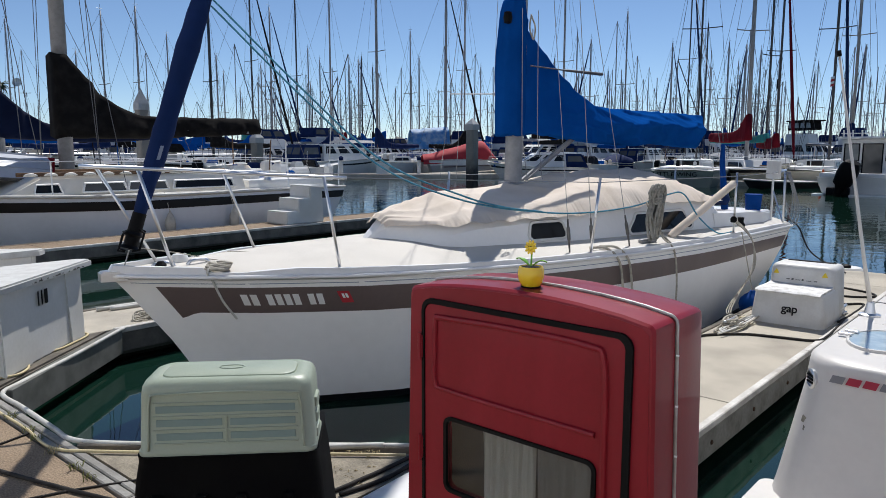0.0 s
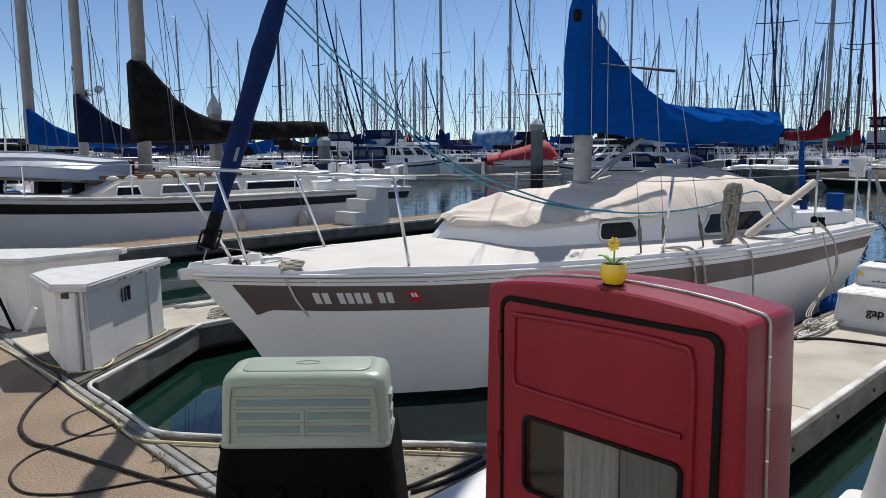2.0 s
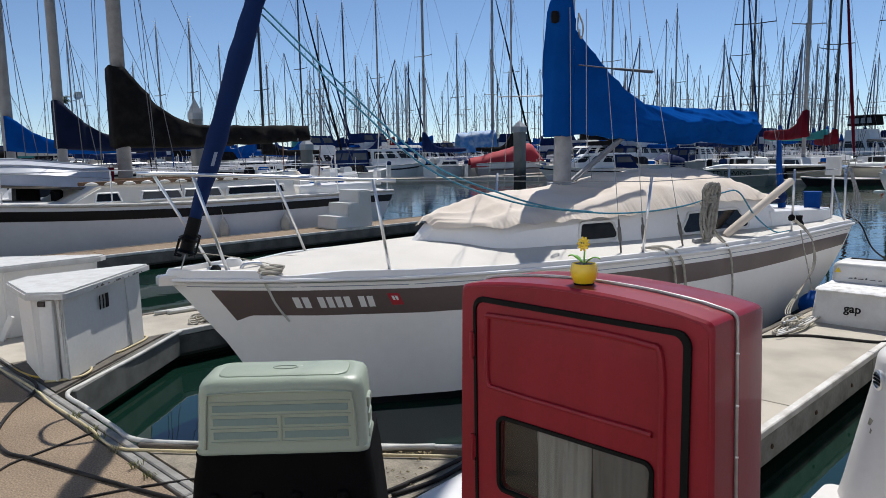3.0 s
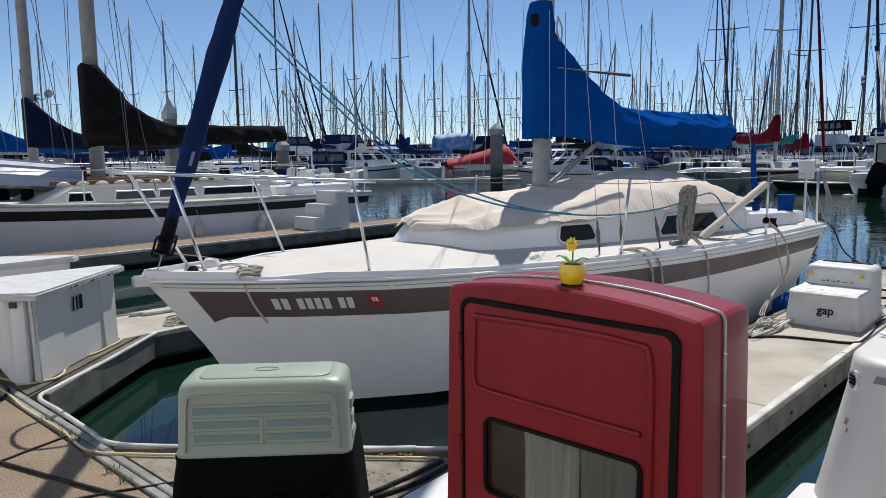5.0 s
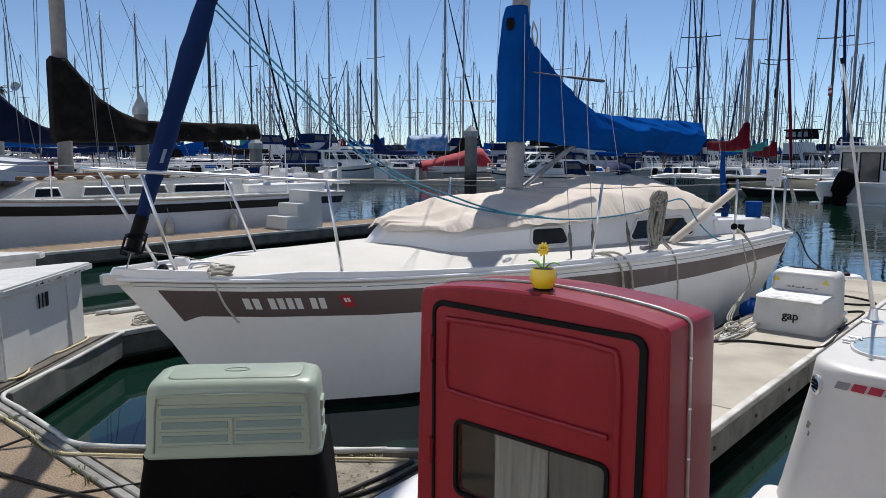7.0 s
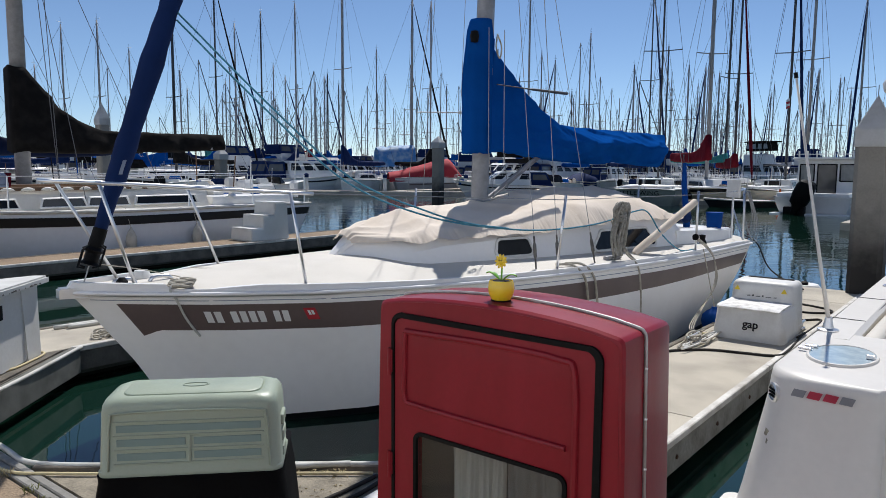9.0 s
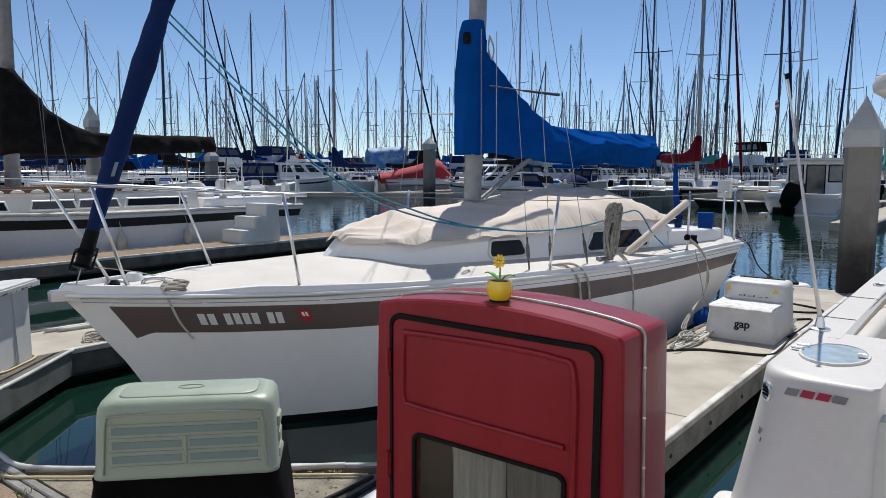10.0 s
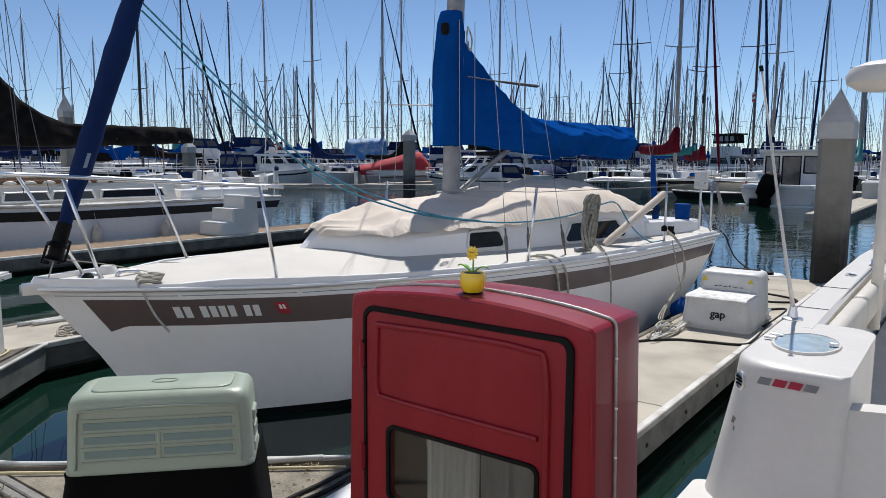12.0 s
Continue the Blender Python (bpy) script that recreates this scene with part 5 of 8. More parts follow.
finish("step_pad", loft(rows), TORN_PAD, near_steps, "white step pad with a torn front edge", smooth=50)
finish("grip_strip", box(-0.20, 0.22, 0.66, 0.71, 0.485, 0.497, 0.004), RUBBER, near_steps, "black rubber grip strip")
face = lambda z: -0.028 * (1 - z / 0.30) - 0.004
words = bpy.data.curves.new("lettering", "FONT")
words.body, words.size, words.extrude, words.offset = "gap", 0.10, 0.002, 0.0018
lettering = new("lettering", words)
lettering.parent, lettering.matrix_basis = near_steps, pose(-0.04, face(0.11) - 0.004, 0.12, 84.2, 0, 0)
lettering.data.materials.append(BLACK)
# The upper words are scraped off to slivers.
for x, w, h in ((-0.13, 0.035, 0.010), (-0.085, 0.022, 0.016), (-0.05, 0.045, 0.008), (0.005, 0.018, 0.018), (0.04, 0.05, 0.006), (0.11, 0.03, 0.009)):
    bm = bmesh.new()
    bm.faces.new([bm.verts.new(p) for p in ((x, 0.386, 0.345), (x + w, 0.386, 0.347), (x + w * 0.9, 0.387, 0.347 + h), (x + 0.004, 0.387, 0.344 + h))])
    finish("scraped_bar", bm, GREY_MARK, near_steps)


# ---- hoses, cables and small things on the docks ----
def lay(points, r, mat, name, label, category="hose", z=None):
    pts = smooth_path([(v, u, (r if z is None else z)) for u, v in points], 10)
    return tagged(finish(name, tube(pts, r, 10), mat, smooth=True, at=DOCK), label, category)


CABLE = material("dusty_black_cable", (0.022, 0.020, 0.019), 0.7, vary=0.3, grain=60, stain=8, bump=0.15, tone=(0.06, 0.054, 0.048), spec=0.15)
lay([(1.47, -6.6), (1.46, -5.9), (1.45, -5.37), (1.18, -4.95), (1.01, -4.58), (0.98, -4.27), (1.05, -4.06), (1.18, -3.62), (1.30, -3.24), (1.37, -3.05), (1.50, -2.75), (1.95, -2.46), (2.25, -2.42), (2.55, -2.42)], 0.0105, CABLE, "shore_power_cable", "thick black shore power cable across the walkway", "cable")
lay([(1.43, -4.23), (1.11, -4.14), (0.92, -4.07), (0.79, -3.88), (0.79, -3.64), (0.94, -3.47), (1.12, -3.40), (1.28, -3.34), (1.54, -3.21)], 0.006, CABLE, "shore_power_cable", "thin black cable looped on the walkway", "cable")
lay([(2.05, -2.38), (2.3, -2.34), (2.6, -2.36), (2.9, -2.28), (3.6, -2.22)], 0.011, CABLE, "shore_power_cable", "black cable along the pier", "cable")
lay([(5.8, -2.28), (5.98, -2.22), (6.2, -2.0), (6.28, -1.75), (6.36, -1.5), (6.6, -1.46), (7.3, -1.5)], 0.011, CABLE, "shore_power_cable", "black cable across the finger pier", "cable")
lay([(9.0, -2.1), (9.06, -1.95), (8.9, -1.6), (8.7, -1.52), (8.55, -1.7), (8.5, -1.95), (8.2, -1.9), (8.03, -1.72), (8.2, -1.52), (7.6, -1.5), (7.2, -1.52)], 0.011, CABLE, "shore_power_cable", "black cable coiled at the pier's end", "cable")
HOSE_BRIGHT = material("yellow_hose", (0.62, 0.42, 0.06), 0.5, vary=0.12, grain=60, stain=6, bump=0.03)
lay([(1.46, -6.2), (1.50, -5.75), (1.56, -5.58), (1.66, -5.50), (1.80, -5.53), (1.93, -5.71)], 0.007, HOSE_BRIGHT, "garden_hose", "thin yellow hose beside the dock box")
lay([(2.2, -5.93), (2.39, -6.08), (2.51, -6.17)], 0.007, HOSE_BRIGHT, "garden_hose", "thin yellow hose beside the dock box")

# Weeds in the dock's seams, and dry litter on the plywood.
WEED = material("dry_weed", (0.16, 0.17, 0.05), 0.8, vary=0.3, grain=40, bump=0.0)
STRAW = material("dry_straw", (0.40, 0.32, 0.17), 0.9, vary=0.3, grain=40, bump=0.0)
random.seed(17)
for x, y in ((-2.20, 3.90), (-2.10, 3.79), (-1.93, 3.62), (-1.72, 3.43), (-1.60, 3.31), (-2.42, 4.12)):
    bm = bmesh.new()
    for k in range(16):
        a, h, out = random.uniform(0, 6.28), random.uniform(0.015, 0.05), random.uniform(0.006, 0.035)
        foot = Vector((random.uniform(-0.03, 0.03), random.uniform(-0.03, 0.03), 0))
        add_tube(bm, [foot, foot + Vector((out * 0.4 * math.cos(a), out * 0.4 * math.sin(a), h * 0.7)), foot + Vector((out * math.cos(a), out * math.sin(a), h))], [0.0018, 0.0022, 0.0006], 3)
    tagged(finish("weed_tuft", bm, (WEED, STRAW)[int(x * 100) % 2], at=pose(x, y, 0.0)), "small dry weed growing in a dock seam", "weed", "dock weeds")
litter = bmesh.new()
for k in range(130):
    p = Vector((random.uniform(-1.15, -0.22), 0, 0.003))
    p.y = 2.72 + (p.x + 0.7) * 0.85 + random.uniform(0.12, 0.85)
    p.y = min(p.y, 3.60)
    a, l = random.uniform(0, 6.28), random.uniform(0.006, 0.03)
    d = Vector((math.cos(a), math.sin(a), 0)) * l
    add_tube(litter, [p, p + d * 0.5 + Vector((0, 0, 0.004)), p + d], [0.001, random.uniform(0.002, 0.005), 0.001], 4)
tagged(finish("dry_litter", litter, STRAW), "dry leaf litter scattered on the plywood", "litter", kind="stuff")

# White bumper ends and a short white pipe at the gusset.
lay([(2.56, -2.62), (2.20, -2.98), (2.02, -3.2)], 0.016, BUMPER, "white_pipe", "short white pipe on the dock gusset", "pipe")

# White fibreglass hatch cover lying by the cabinet.
panel_lid = thing("hatch_cover", DOCK @ pose(-1.86, 2.18, 0, 0, 0, 4), "white fibreglass hatch cover lying on the dock", "hatch cover")
finish("shell", loft([super_ring(w, d, z, r) for w, d, z, r in ((0.38, 0.62, 0.0, 0.08), (0.38, 0.62, 0.045, 0.08), (0.36, 0.60, 0.06, 0.08), (0.30, 0.54, 0.068, 0.08))]), GEL, panel_lid, smooth=40)
finish("rubber_edge", tube([(x, y, 0.02) for x, y, z in super_ring(0.385, 0.625, 0, 0.08)] + [(x, y, 0.02) for x, y, z in super_ring(0.385, 0.625, 0, 0.08)[:1]], 0.012, 8), RUBBER, panel_lid)


# Dock cleats.
def dock_cleat(v, u, rope=True):
    t = thing("dock_cleat", DOCK @ pose(v, u, 0.012), "grey metal dock cleat", "cleat", "dock cleats")
    finish("base", box(-0.03, 0.03, -0.07, 0.07, 0.0, 0.015, 0.004), STEEL, t)
    finish("horn", tube(smooth_path([(0, -0.14, 0.06), (0, -0.06, 0.055), (0, 0.06, 0.055), (0, 0.14, 0.06)], 3), 0.014, 8), STEEL, t, smooth=True)
    for y in (-0.04, 0.04):
        finish("post", tube([(0, y, 0.01), (0, y, 0.055)], 0.014, 8), STEEL, t)
    if rope:
        for k in range(4):
            tagged(finish("mooring_line", tube(smooth_path([(0.05 * math.cos(a + k), 0.12 * math.sin(a) , 0.03 + 0.012 * k + 0.006 * math.sin(2 * a)) for a in (2 * math.pi * j / 10 for j in range(11))], 4), 0.010, 6), ROPE, smooth=True, at=DOCK @ pose(v, u, 0.012)), "turns of rope round a dock cleat", "rope", "mooring lines")


dock_cleat(-6.32, 3.35)
# Slack mooring lines heaped beside the pier's corner cleat.
for k in range(5):
    v, u, r0 = -6.36 - 0.018 * (k % 4), 3.12 + 0.035 * k, 0.055 + 0.02 * math.sin(k * 2.7)
    turns = [DP(v + r0 * math.cos(a) * (0.8 + 0.2 * math.sin(k)), u + 1.5 * r0 * math.sin(a + 0.4 * k), 0.018 + 0.011 * k + 0.014 * math.sin(2 * a + k)) for a in (0.7 * k + j * 0.55 for j in range(12))]
    tagged(finish("mooring_line", tube(smooth_path(turns, 4), 0.010, 6), ROPE, smooth=True), "slack pale rope heaped on the pier corner", "rope", "mooring lines")
dock_cleat(-2.2, 6.4)
dock_cleat(-1.58, 7.6, False)
dock_cleat(-2.2, 9.2)
tagged(finish("mooring_line", tube(smooth_path([DP(-6.32, 3.4, 0.06), DP(-6.2, 3.5, 0.06), DP(-6.14, 3.6, -0.12), DP(-6.1, 3.7, -0.3)], 6), 0.010, 8), ROPE, smooth=True), "slack rope end hanging off the pier", "rope", "mooring lines")
for k, (v, u0, u1) in enumerate(((-7.02, 3.0, 4.6), (-6.95, 3.1, 4.2), (-7.05, 3.4, 5.0))):
    lay([(u0, v), ((u0 + u1) / 2, v + 0.05), (u1, v - 0.02)], 0.02, BUMPER, "white_pipe", "white pipe lying along the finger pier", "pipe")
# Round white edge wheel at the pier's end.
wheel = thing("corner_roller", DOCK @ pose(-2.2, 10.62, -0.04), "white corner wheel at the finger pier's end", "roller")
finish("tyre", revolve([(0.05, -0.05), (0.17, -0.06), (0.2, -0.03), (0.2, 0.03), (0.17, 0.06), (0.05, 0.05)], 24), GEL_OLD, wheel, smooth=40)
finish("hub", revolve([(0.0, 0.0), (0.05, 0.0), (0.05, 0.08), (0.02, 0.10), (0.0, 0.10)], 12), BLACK_PLASTIC, wheel, smooth=40)

# Upper panel of the boarding steps: warning triangles and marks as bars.
WARN = material("yellow_sticker", (0.75, 0.55, 0.02), 0.4, vary=0.05, bump=0.0)
for dx in (-0.22, 0.2):
    bm = bmesh.new()
    bm.faces.new([bm.verts.new(p) for p in ((dx - 0.028, 0.390, 0.395), (dx + 0.028, 0.390, 0.395), (dx, 0.392, 0.442))])
    tagged(finish("warning_sticker", bm, WARN, at=DOCK @ pose(-1.86, 6.83, 0)), "small yellow warning triangle sticker", "sticker")
# Rusty bolt heads along the timber under the finger pier's edge.
RUST = material("rusty_bolt", (0.10, 0.055, 0.035), 0.8, 0.3, vary=0.3, grain=80, bump=0.2)
for k in range(12):
    u = 1.9 + 0.72 * k
    finish("bolt", tube([(-1.464, u, -0.12), (-1.452, u, -0.12), (-1.448, u, -0.12)], [0.015, 0.015, 0.008], 8), RUST, finger_near)


# ---- stern of the white motorboat in the next slip ----
MOTOR_GEL = material("motorboat_gelcoat", (0.65, 0.62, 0.575), 0.42, vary=0.05, grain=25, stain=1.6, bump=0.01, spec=0.35)
motorboat = thing("motorboat", Matrix.Translation((-0.035, 0, 0)) @ DOCK, "white fibreglass motorboat moored stern to the walkway", "motorboat")


def rounded_rect(x0, x1, y0, y1, radii, n=6):
    """Corners counter-clockwise from the upper right; radii in that order."""
    pts = []
    for (cx, cy, a0), r in zip(((x1, y1, 0), (x0, y1, 90), (x0, y0, 180), (x1, y0, 270)), radii):
        ox, oy = cx - r * (1 if a0 in (0, 270) else -1), cy - r * (1 if a0 in (0, 90) else -1)
        pts += [(ox + r * math.cos(radians(a0 + 90 * i / n)), oy + r * math.sin(radians(a0 + 90 * i / n))) for i in range(n + 1)]
    return pts


# Quarter of the stern: the deck pad, the raked transom below it and the hull side.
top = rounded_rect(-0.82, -0.33, 3.37, 4.45, (0.16, 0.02, 0.24, 0.04))
def grown(pts, dx, dy, z):
    return [(x + dx * max(0, min(1, (-0.33 - x) / 0.45)), y + dy * max(0, min(1, (4.45 - y) / 0.9)), z) for x, y in pts]


finish("stern_quarter", loft([grown(top, -0.12, -0.14, -0.10), grown(top, -0.08, -0.09, 0.10), grown(top, -0.01, -0.01, 0.52), grown(top, 0.0, 0.0, 0.62), grown(top, 0.004, 0.004, 0.645), grown(top, 0.02, 0.02, 0.66)]), MOTOR_GEL, motorboat, "white moulded stern quarter", smooth=45)
finish("transom", loft([[(x, y0, z0), (x, y1, z1), (x, y1 + 0.12, z1), (x, y0 + 0.4, z0)] for x, y0, z0, y1, z1 in ((-0.5, 3.24, -0.2, 3.40, 0.50), (-0.30, 3.26, -0.2, 3.42, 0.52), (0.0, 3.30, -0.2, 3.46, 0.54), (1.8, 3.30, -0.2, 3.46, 0.54))]), MOTOR_GEL, motorboat, smooth=30)
# Hull side and gunwale running forward.
side_rows = []
for y, x in ((4.3, -0.825), (5, -0.835), (6.5, -0.85), (8, -0.86), (9.5, -0.80), (11, -0.5), (12, 0.1)):
    side_rows.append([(x - 0.10, y, -0.62), (x - 0.05, y, 0.0), (x, y, 0.55), (x + 0.005, y, 0.63), (x + 0.03, y, 0.658), (x + 0.20, y, 0.662), (x + 0.225, y, 0.64), (x + 0.225, y, 0.02), (x + 0.1, y, -0.6)])
finish("gunwale", loft(side_rows), MOTOR_GEL, motorboat, "white gunwale and topside", smooth=40)
rows = [[(-x + 1.9, y, z) for x, y, z in reversed(r)] for r in side_rows]
finish("gunwale", loft(rows), MOTOR_GEL, motorboat, smooth=40)
finish("cockpit_sole", box(-0.6, 2.5, 3.6, 9.0, -0.05, 0.0), CREAM, motorboat)
finish("swim_platform", loft([[(x, y, z) for x, y in rounded_rect(-0.97, 2.4, 2.75, 3.5, (0.05, 0.05, 0.22, 0.22))] for z in (-0.20, -0.16, 0.0, 0.02)]), MOTOR_GEL, motorboat, "white swim platform", smooth=40)
# Padded coaming bolsters.
VINYL = material("cream_vinyl", (0.60, 0.56, 0.49), 0.5, vary=0.05, grain=80, stain=4, bump=0.06)
for y0, y1 in ((4.5, 5.6), (5.66, 6.9), (6.96, 8.3)):
    finish("bolster", box(-0.60, -0.50, y0, y1, 0.42, 0.645, 0.035, 3), VINYL, motorboat, "cream vinyl coaming bolster", smooth=40)
# Round clear hatch in the deck pad.
HATCH = material("smoky_acrylic", (0.36, 0.45, 0.50), 0.12, vary=0.12, grain=60, stain=14, bump=0.02, tone=(0.52, 0.6, 0.63))
hc = (-0.585, 3.90)
bm = bmesh.new()
rings = [[(hc[0] + 0.88 * r * math.cos(a), hc[1] + 1.35 * r * math.sin(a), z) for a in (2 * math.pi * i / 40 for i in range(40))] for r, z in ((0.175, 0.66), (0.172, 0.672), (0.16, 0.672), (0.158, 0.666))]
hatch = finish("hatch_ring", loft(rings, cap0=False, cap1=False), MOTOR_GEL, motorboat, smooth=30)
finish("hatch_pane", loft([[(hc[0] + 0.88 * 0.159 * math.cos(a), hc[1] + 1.35 * 0.159 * math.sin(a), z) for a in (2 * math.pi * i / 40 for i in range(40))] for z in (0.664, 0.668)]), HATCH, hatch, "round smoky acrylic pane")
for dx, dy in ((-0.15, 0.07), (-0.165, 0.0)):
    finish("hatch_hinge", box(hc[0] + dx - 0.03, hc[0] + dx + 0.03, hc[1] + dy - 0.012, hc[1] + dy + 0.012, 0.668, 0.682, 0.004), STEEL, hatch)
finish("hatch_latch", box(hc[0] + 0.10, hc[0] + 0.14, hc[1] - 0.02, hc[1] + 0.0, 0.668, 0.69, 0.004), STEEL, hatch)
# Antenna rod on a ratchet mount.
rod0 = Vector((-0.76, 4.49, 0.66))
finish("antenna_mount", revolve([(0.0, 0.0), (0.055, 0.0), (0.055, 0.008), (0.03, 0.015), (0.022, 0.05), (0.018, 0.075), (0.0, 0.08)], 16, rod0), STEEL, motorboat, smooth=40)
finish("antenna", tube([rod0 + Vector((0, 0, 0.06)), rod0 + Vector((-0.045, -0.01, 0.30)), rod0 + Vector((-0.23, -0.05, 1.39))], [0.013, 0.010, 0.006], 10), MOTOR_GEL, motorboat, "tall white whip antenna", smooth=True)
finish("antenna_tip", tube([rod0 + Vector((-0.23, -0.05, 1.39)), rod0 + Vector((-0.236, -0.052, 1.42))], 0.011, 8), BLACK_PLASTIC, motorboat)
# Model lettering as bars, exhaust grille, shell fitting.
GREYBAR = material("grey_decal", (0.22, 0.22, 0.23), 0.4, vary=0.1, bump=0.0)
REDBAR = material("red_decal", (0.40, 0.02, 0.05), 0.4, vary=0.1, bump=0.0)
for i, mat in enumerate((GREYBAR, REDBAR, REDBAR, GREYBAR)):
    x = -0.685 + 0.062 * i
    bm = bmesh.new()
    bm.faces.new([bm.verts.new(p) for p in ((x, 3.353, 0.583), (x + 0.050, 3.353, 0.581), (x + 0.062, 3.357, 0.613), (x + 0.012, 3.357, 0.615))])
    finish("decal_bar", bm, mat, motorboat)
vent_at, vent_n, vent_t = Vector((-0.776, 3.456, 0.552)), Vector((-0.784, -0.607, 0.135)), Vector((0.612, -0.791, 0))
oval = lambda r, out: [vent_at + vent_n * out + vent_t * (0.046 * r * math.cos(a)) + Vector((0, 0, 0.045 * r * math.sin(a))) for a in (2 * math.pi * i / 24 for i in range(24))]
grille = finish("vent_ring", loft([oval(1.0, -0.01), oval(1.0, 0.006), oval(0.78, 0.010), oval(0.70, 0.004)], cap0=False), STEEL, motorboat, "chrome oval side vent", smooth=30)
for k in (-0.5, 0.0, 0.5):
    finish("vent_slat", tube([vent_at + vent_n * 0.007 + vent_t * d + Vector((0, 0, 0.03 * k)) for d in (-0.028, 0.028)], 0.005, 6), BLACK_PLASTIC, grille)
finish("deck_cleat", tube(smooth_path([(-0.66, 7.2, 0.67), (-0.66, 7.28, 0.70), (-0.66, 7.42, 0.70), (-0.66, 7.5, 0.67)], 4), 0.012, 8), STEEL, motorboat)
# White radome on the radar arch.
finish("radome", revolve([(0.0, -0.10), (0.22, -0.10), (0.30, -0.05), (0.31, 0.0), (0.28, 0.06), (0.18, 0.10), (0.0, 0.115)], 28, (-0.52, 6.3, 2.17)), MOTOR_GEL, motorboat, "white radar dome", smooth=40)
finish("radar_mast", tube([(-0.52, 6.3, 0.3), (-0.52, 6.3, 2.08)], 0.04, 12), MOTOR_GEL, motorboat, smooth=True)
# Joints of the gunwale, a flush rod holder, a cleat, low locker fronts inside.
JOINT = material("dark_joint", (0.10, 0.10, 0.10), 0.8, vary=0.1, bump=0.0)
for y in (4.90, 5.80):
    finish("gunwale_joint", tube([(-0.825, y, 0.6625), (-0.635, y - 0.01, 0.6635)], 0.0025, 6), JOINT, motorboat)
finish("gunwale_joint", tube([(-0.632, 4.70, 0.652), (-0.636, 6.4, 0.654), (-0.64, 8.6, 0.654)], 0.004, 6), JOINT, motorboat)
ring = [(-0.72 + 0.035 * math.cos(a), 6.52 + 0.06 * math.sin(a), 0.664) for a in (2 * math.pi * i / 20 for i in range(21))]
holder = finish("rod_holder", tube(ring, 0.007, 6), STEEL, motorboat, "flush steel rod holder", smooth=True)
finish("holder_mouth", loft([[(-0.72 + 0.03 * math.cos(a), 6.52 + 0.054 * math.sin(a), z) for a in (2 * math.pi * i / 16 for i in range(16))] for z in (0.661, 0.6645)]), BLACK_PLASTIC, holder)
finish("deck_cleat", tube(smooth_path([(-0.80, 8.66, 0.70), (-0.80, 8.72, 0.705), (-0.80, 8.82, 0.705), (-0.80, 8.88, 0.70)], 4), 0.014, 8), STEEL, motorboat, smooth=True)
for y in (8.73, 8.81):
    finish("cleat_post", tube([(-0.80, y, 0.66), (-0.80, y, 0.70)], 0.012, 8), STEEL, motorboat)
tackle = finish("locker_front", box(-0.615, -0.60, 4.9, 6.4, 0.06, 0.40, 0.006), CREAM, motorboat, "cream inner side panel")
finish("pull_ring", tube([(-0.597, 5.35 + 0.045 * math.cos(a), 0.24 + 0.06 * math.sin(a)) for a in (2 * math.pi * i / 18 for i in range(19))], 0.006, 6), JOINT, tackle)
# Scuffed gelcoat on the quarter.
SCUFF = material("scuffed_gelcoat", (0.30, 0.28, 0.22), 0.8, vary=0.3, grain=90, stain=20, bump=0.1)
for x, z, w, h in ((-0.775, 0.40, 0.022, 0.030), (-0.765, 0.365, 0.010, 0.022)):
    bm = bmesh.new()
    y = 3.352 - (0.56 - z) * 0.19
    bm.faces.new([bm.verts.new(p) for p in ((x, y - 0.004, z), (x + w * 0.5, y - 0.006, z - h * 0.2), (x + w, y - 0.006, z + h * 0.6), (x + w * 0.3, y - 0.002, z + h))])
    finish("scuff_mark", bm, SCUFF, motorboat)


# ---- other boats in the marina ----
def bearing(px, depth):
    """A place in the marina by its bearing from the walkway (as across a picture 1568 wide) and its depth."""
    a = math.atan((px - 784) / 1290) + radians(0.2)
    return Vector((depth * math.tan(a), depth, 0))


def boat_hull(L, B, bow, mid, stern, draft=0.35, n=18, rake=0.10, transom=0.75):
    """Rings of a hull whose bow is at x = 0 and whose waterline is at z = 0."""
    rows = []
    for i in range(n + 1):
        k = i / n
        h = B * float(np.interp(k, (0, 0.05, 0.15, 0.3, 0.5, 0.75, 1), (0.02, 0.22, 0.52, 0.82, 1, 0.97, transom)))
        z = mid + (bow - mid) * max(0, 1 - k / 0.6) ** 2 + (stern - mid) * max(0, (k - 0.6) / 0.4) ** 2
        half = []
        for t in (0, 0.12, 0.3, 0.55, 0.8, 1.0, 1.2):
            x = L * (k + (1 - k) * rake * t * (1 if t <= 1 else 1.6) - 0.05 * t * k)
            w = h * (1 - (1 - float(np.interp(k, (0, 0.2, 0.5, 1), (0.3, 0.62, 0.92, 0.78)))) * min(1, t) ** 1.6 - max(0, t - 1) * 1.5)
            half.append((x, max(w, 0.01), z - (z + (draft if t > 1 else 0)) * min(t, 1) - (0 if t <= 1 else 0)))
        rows.append(half)
    return rows


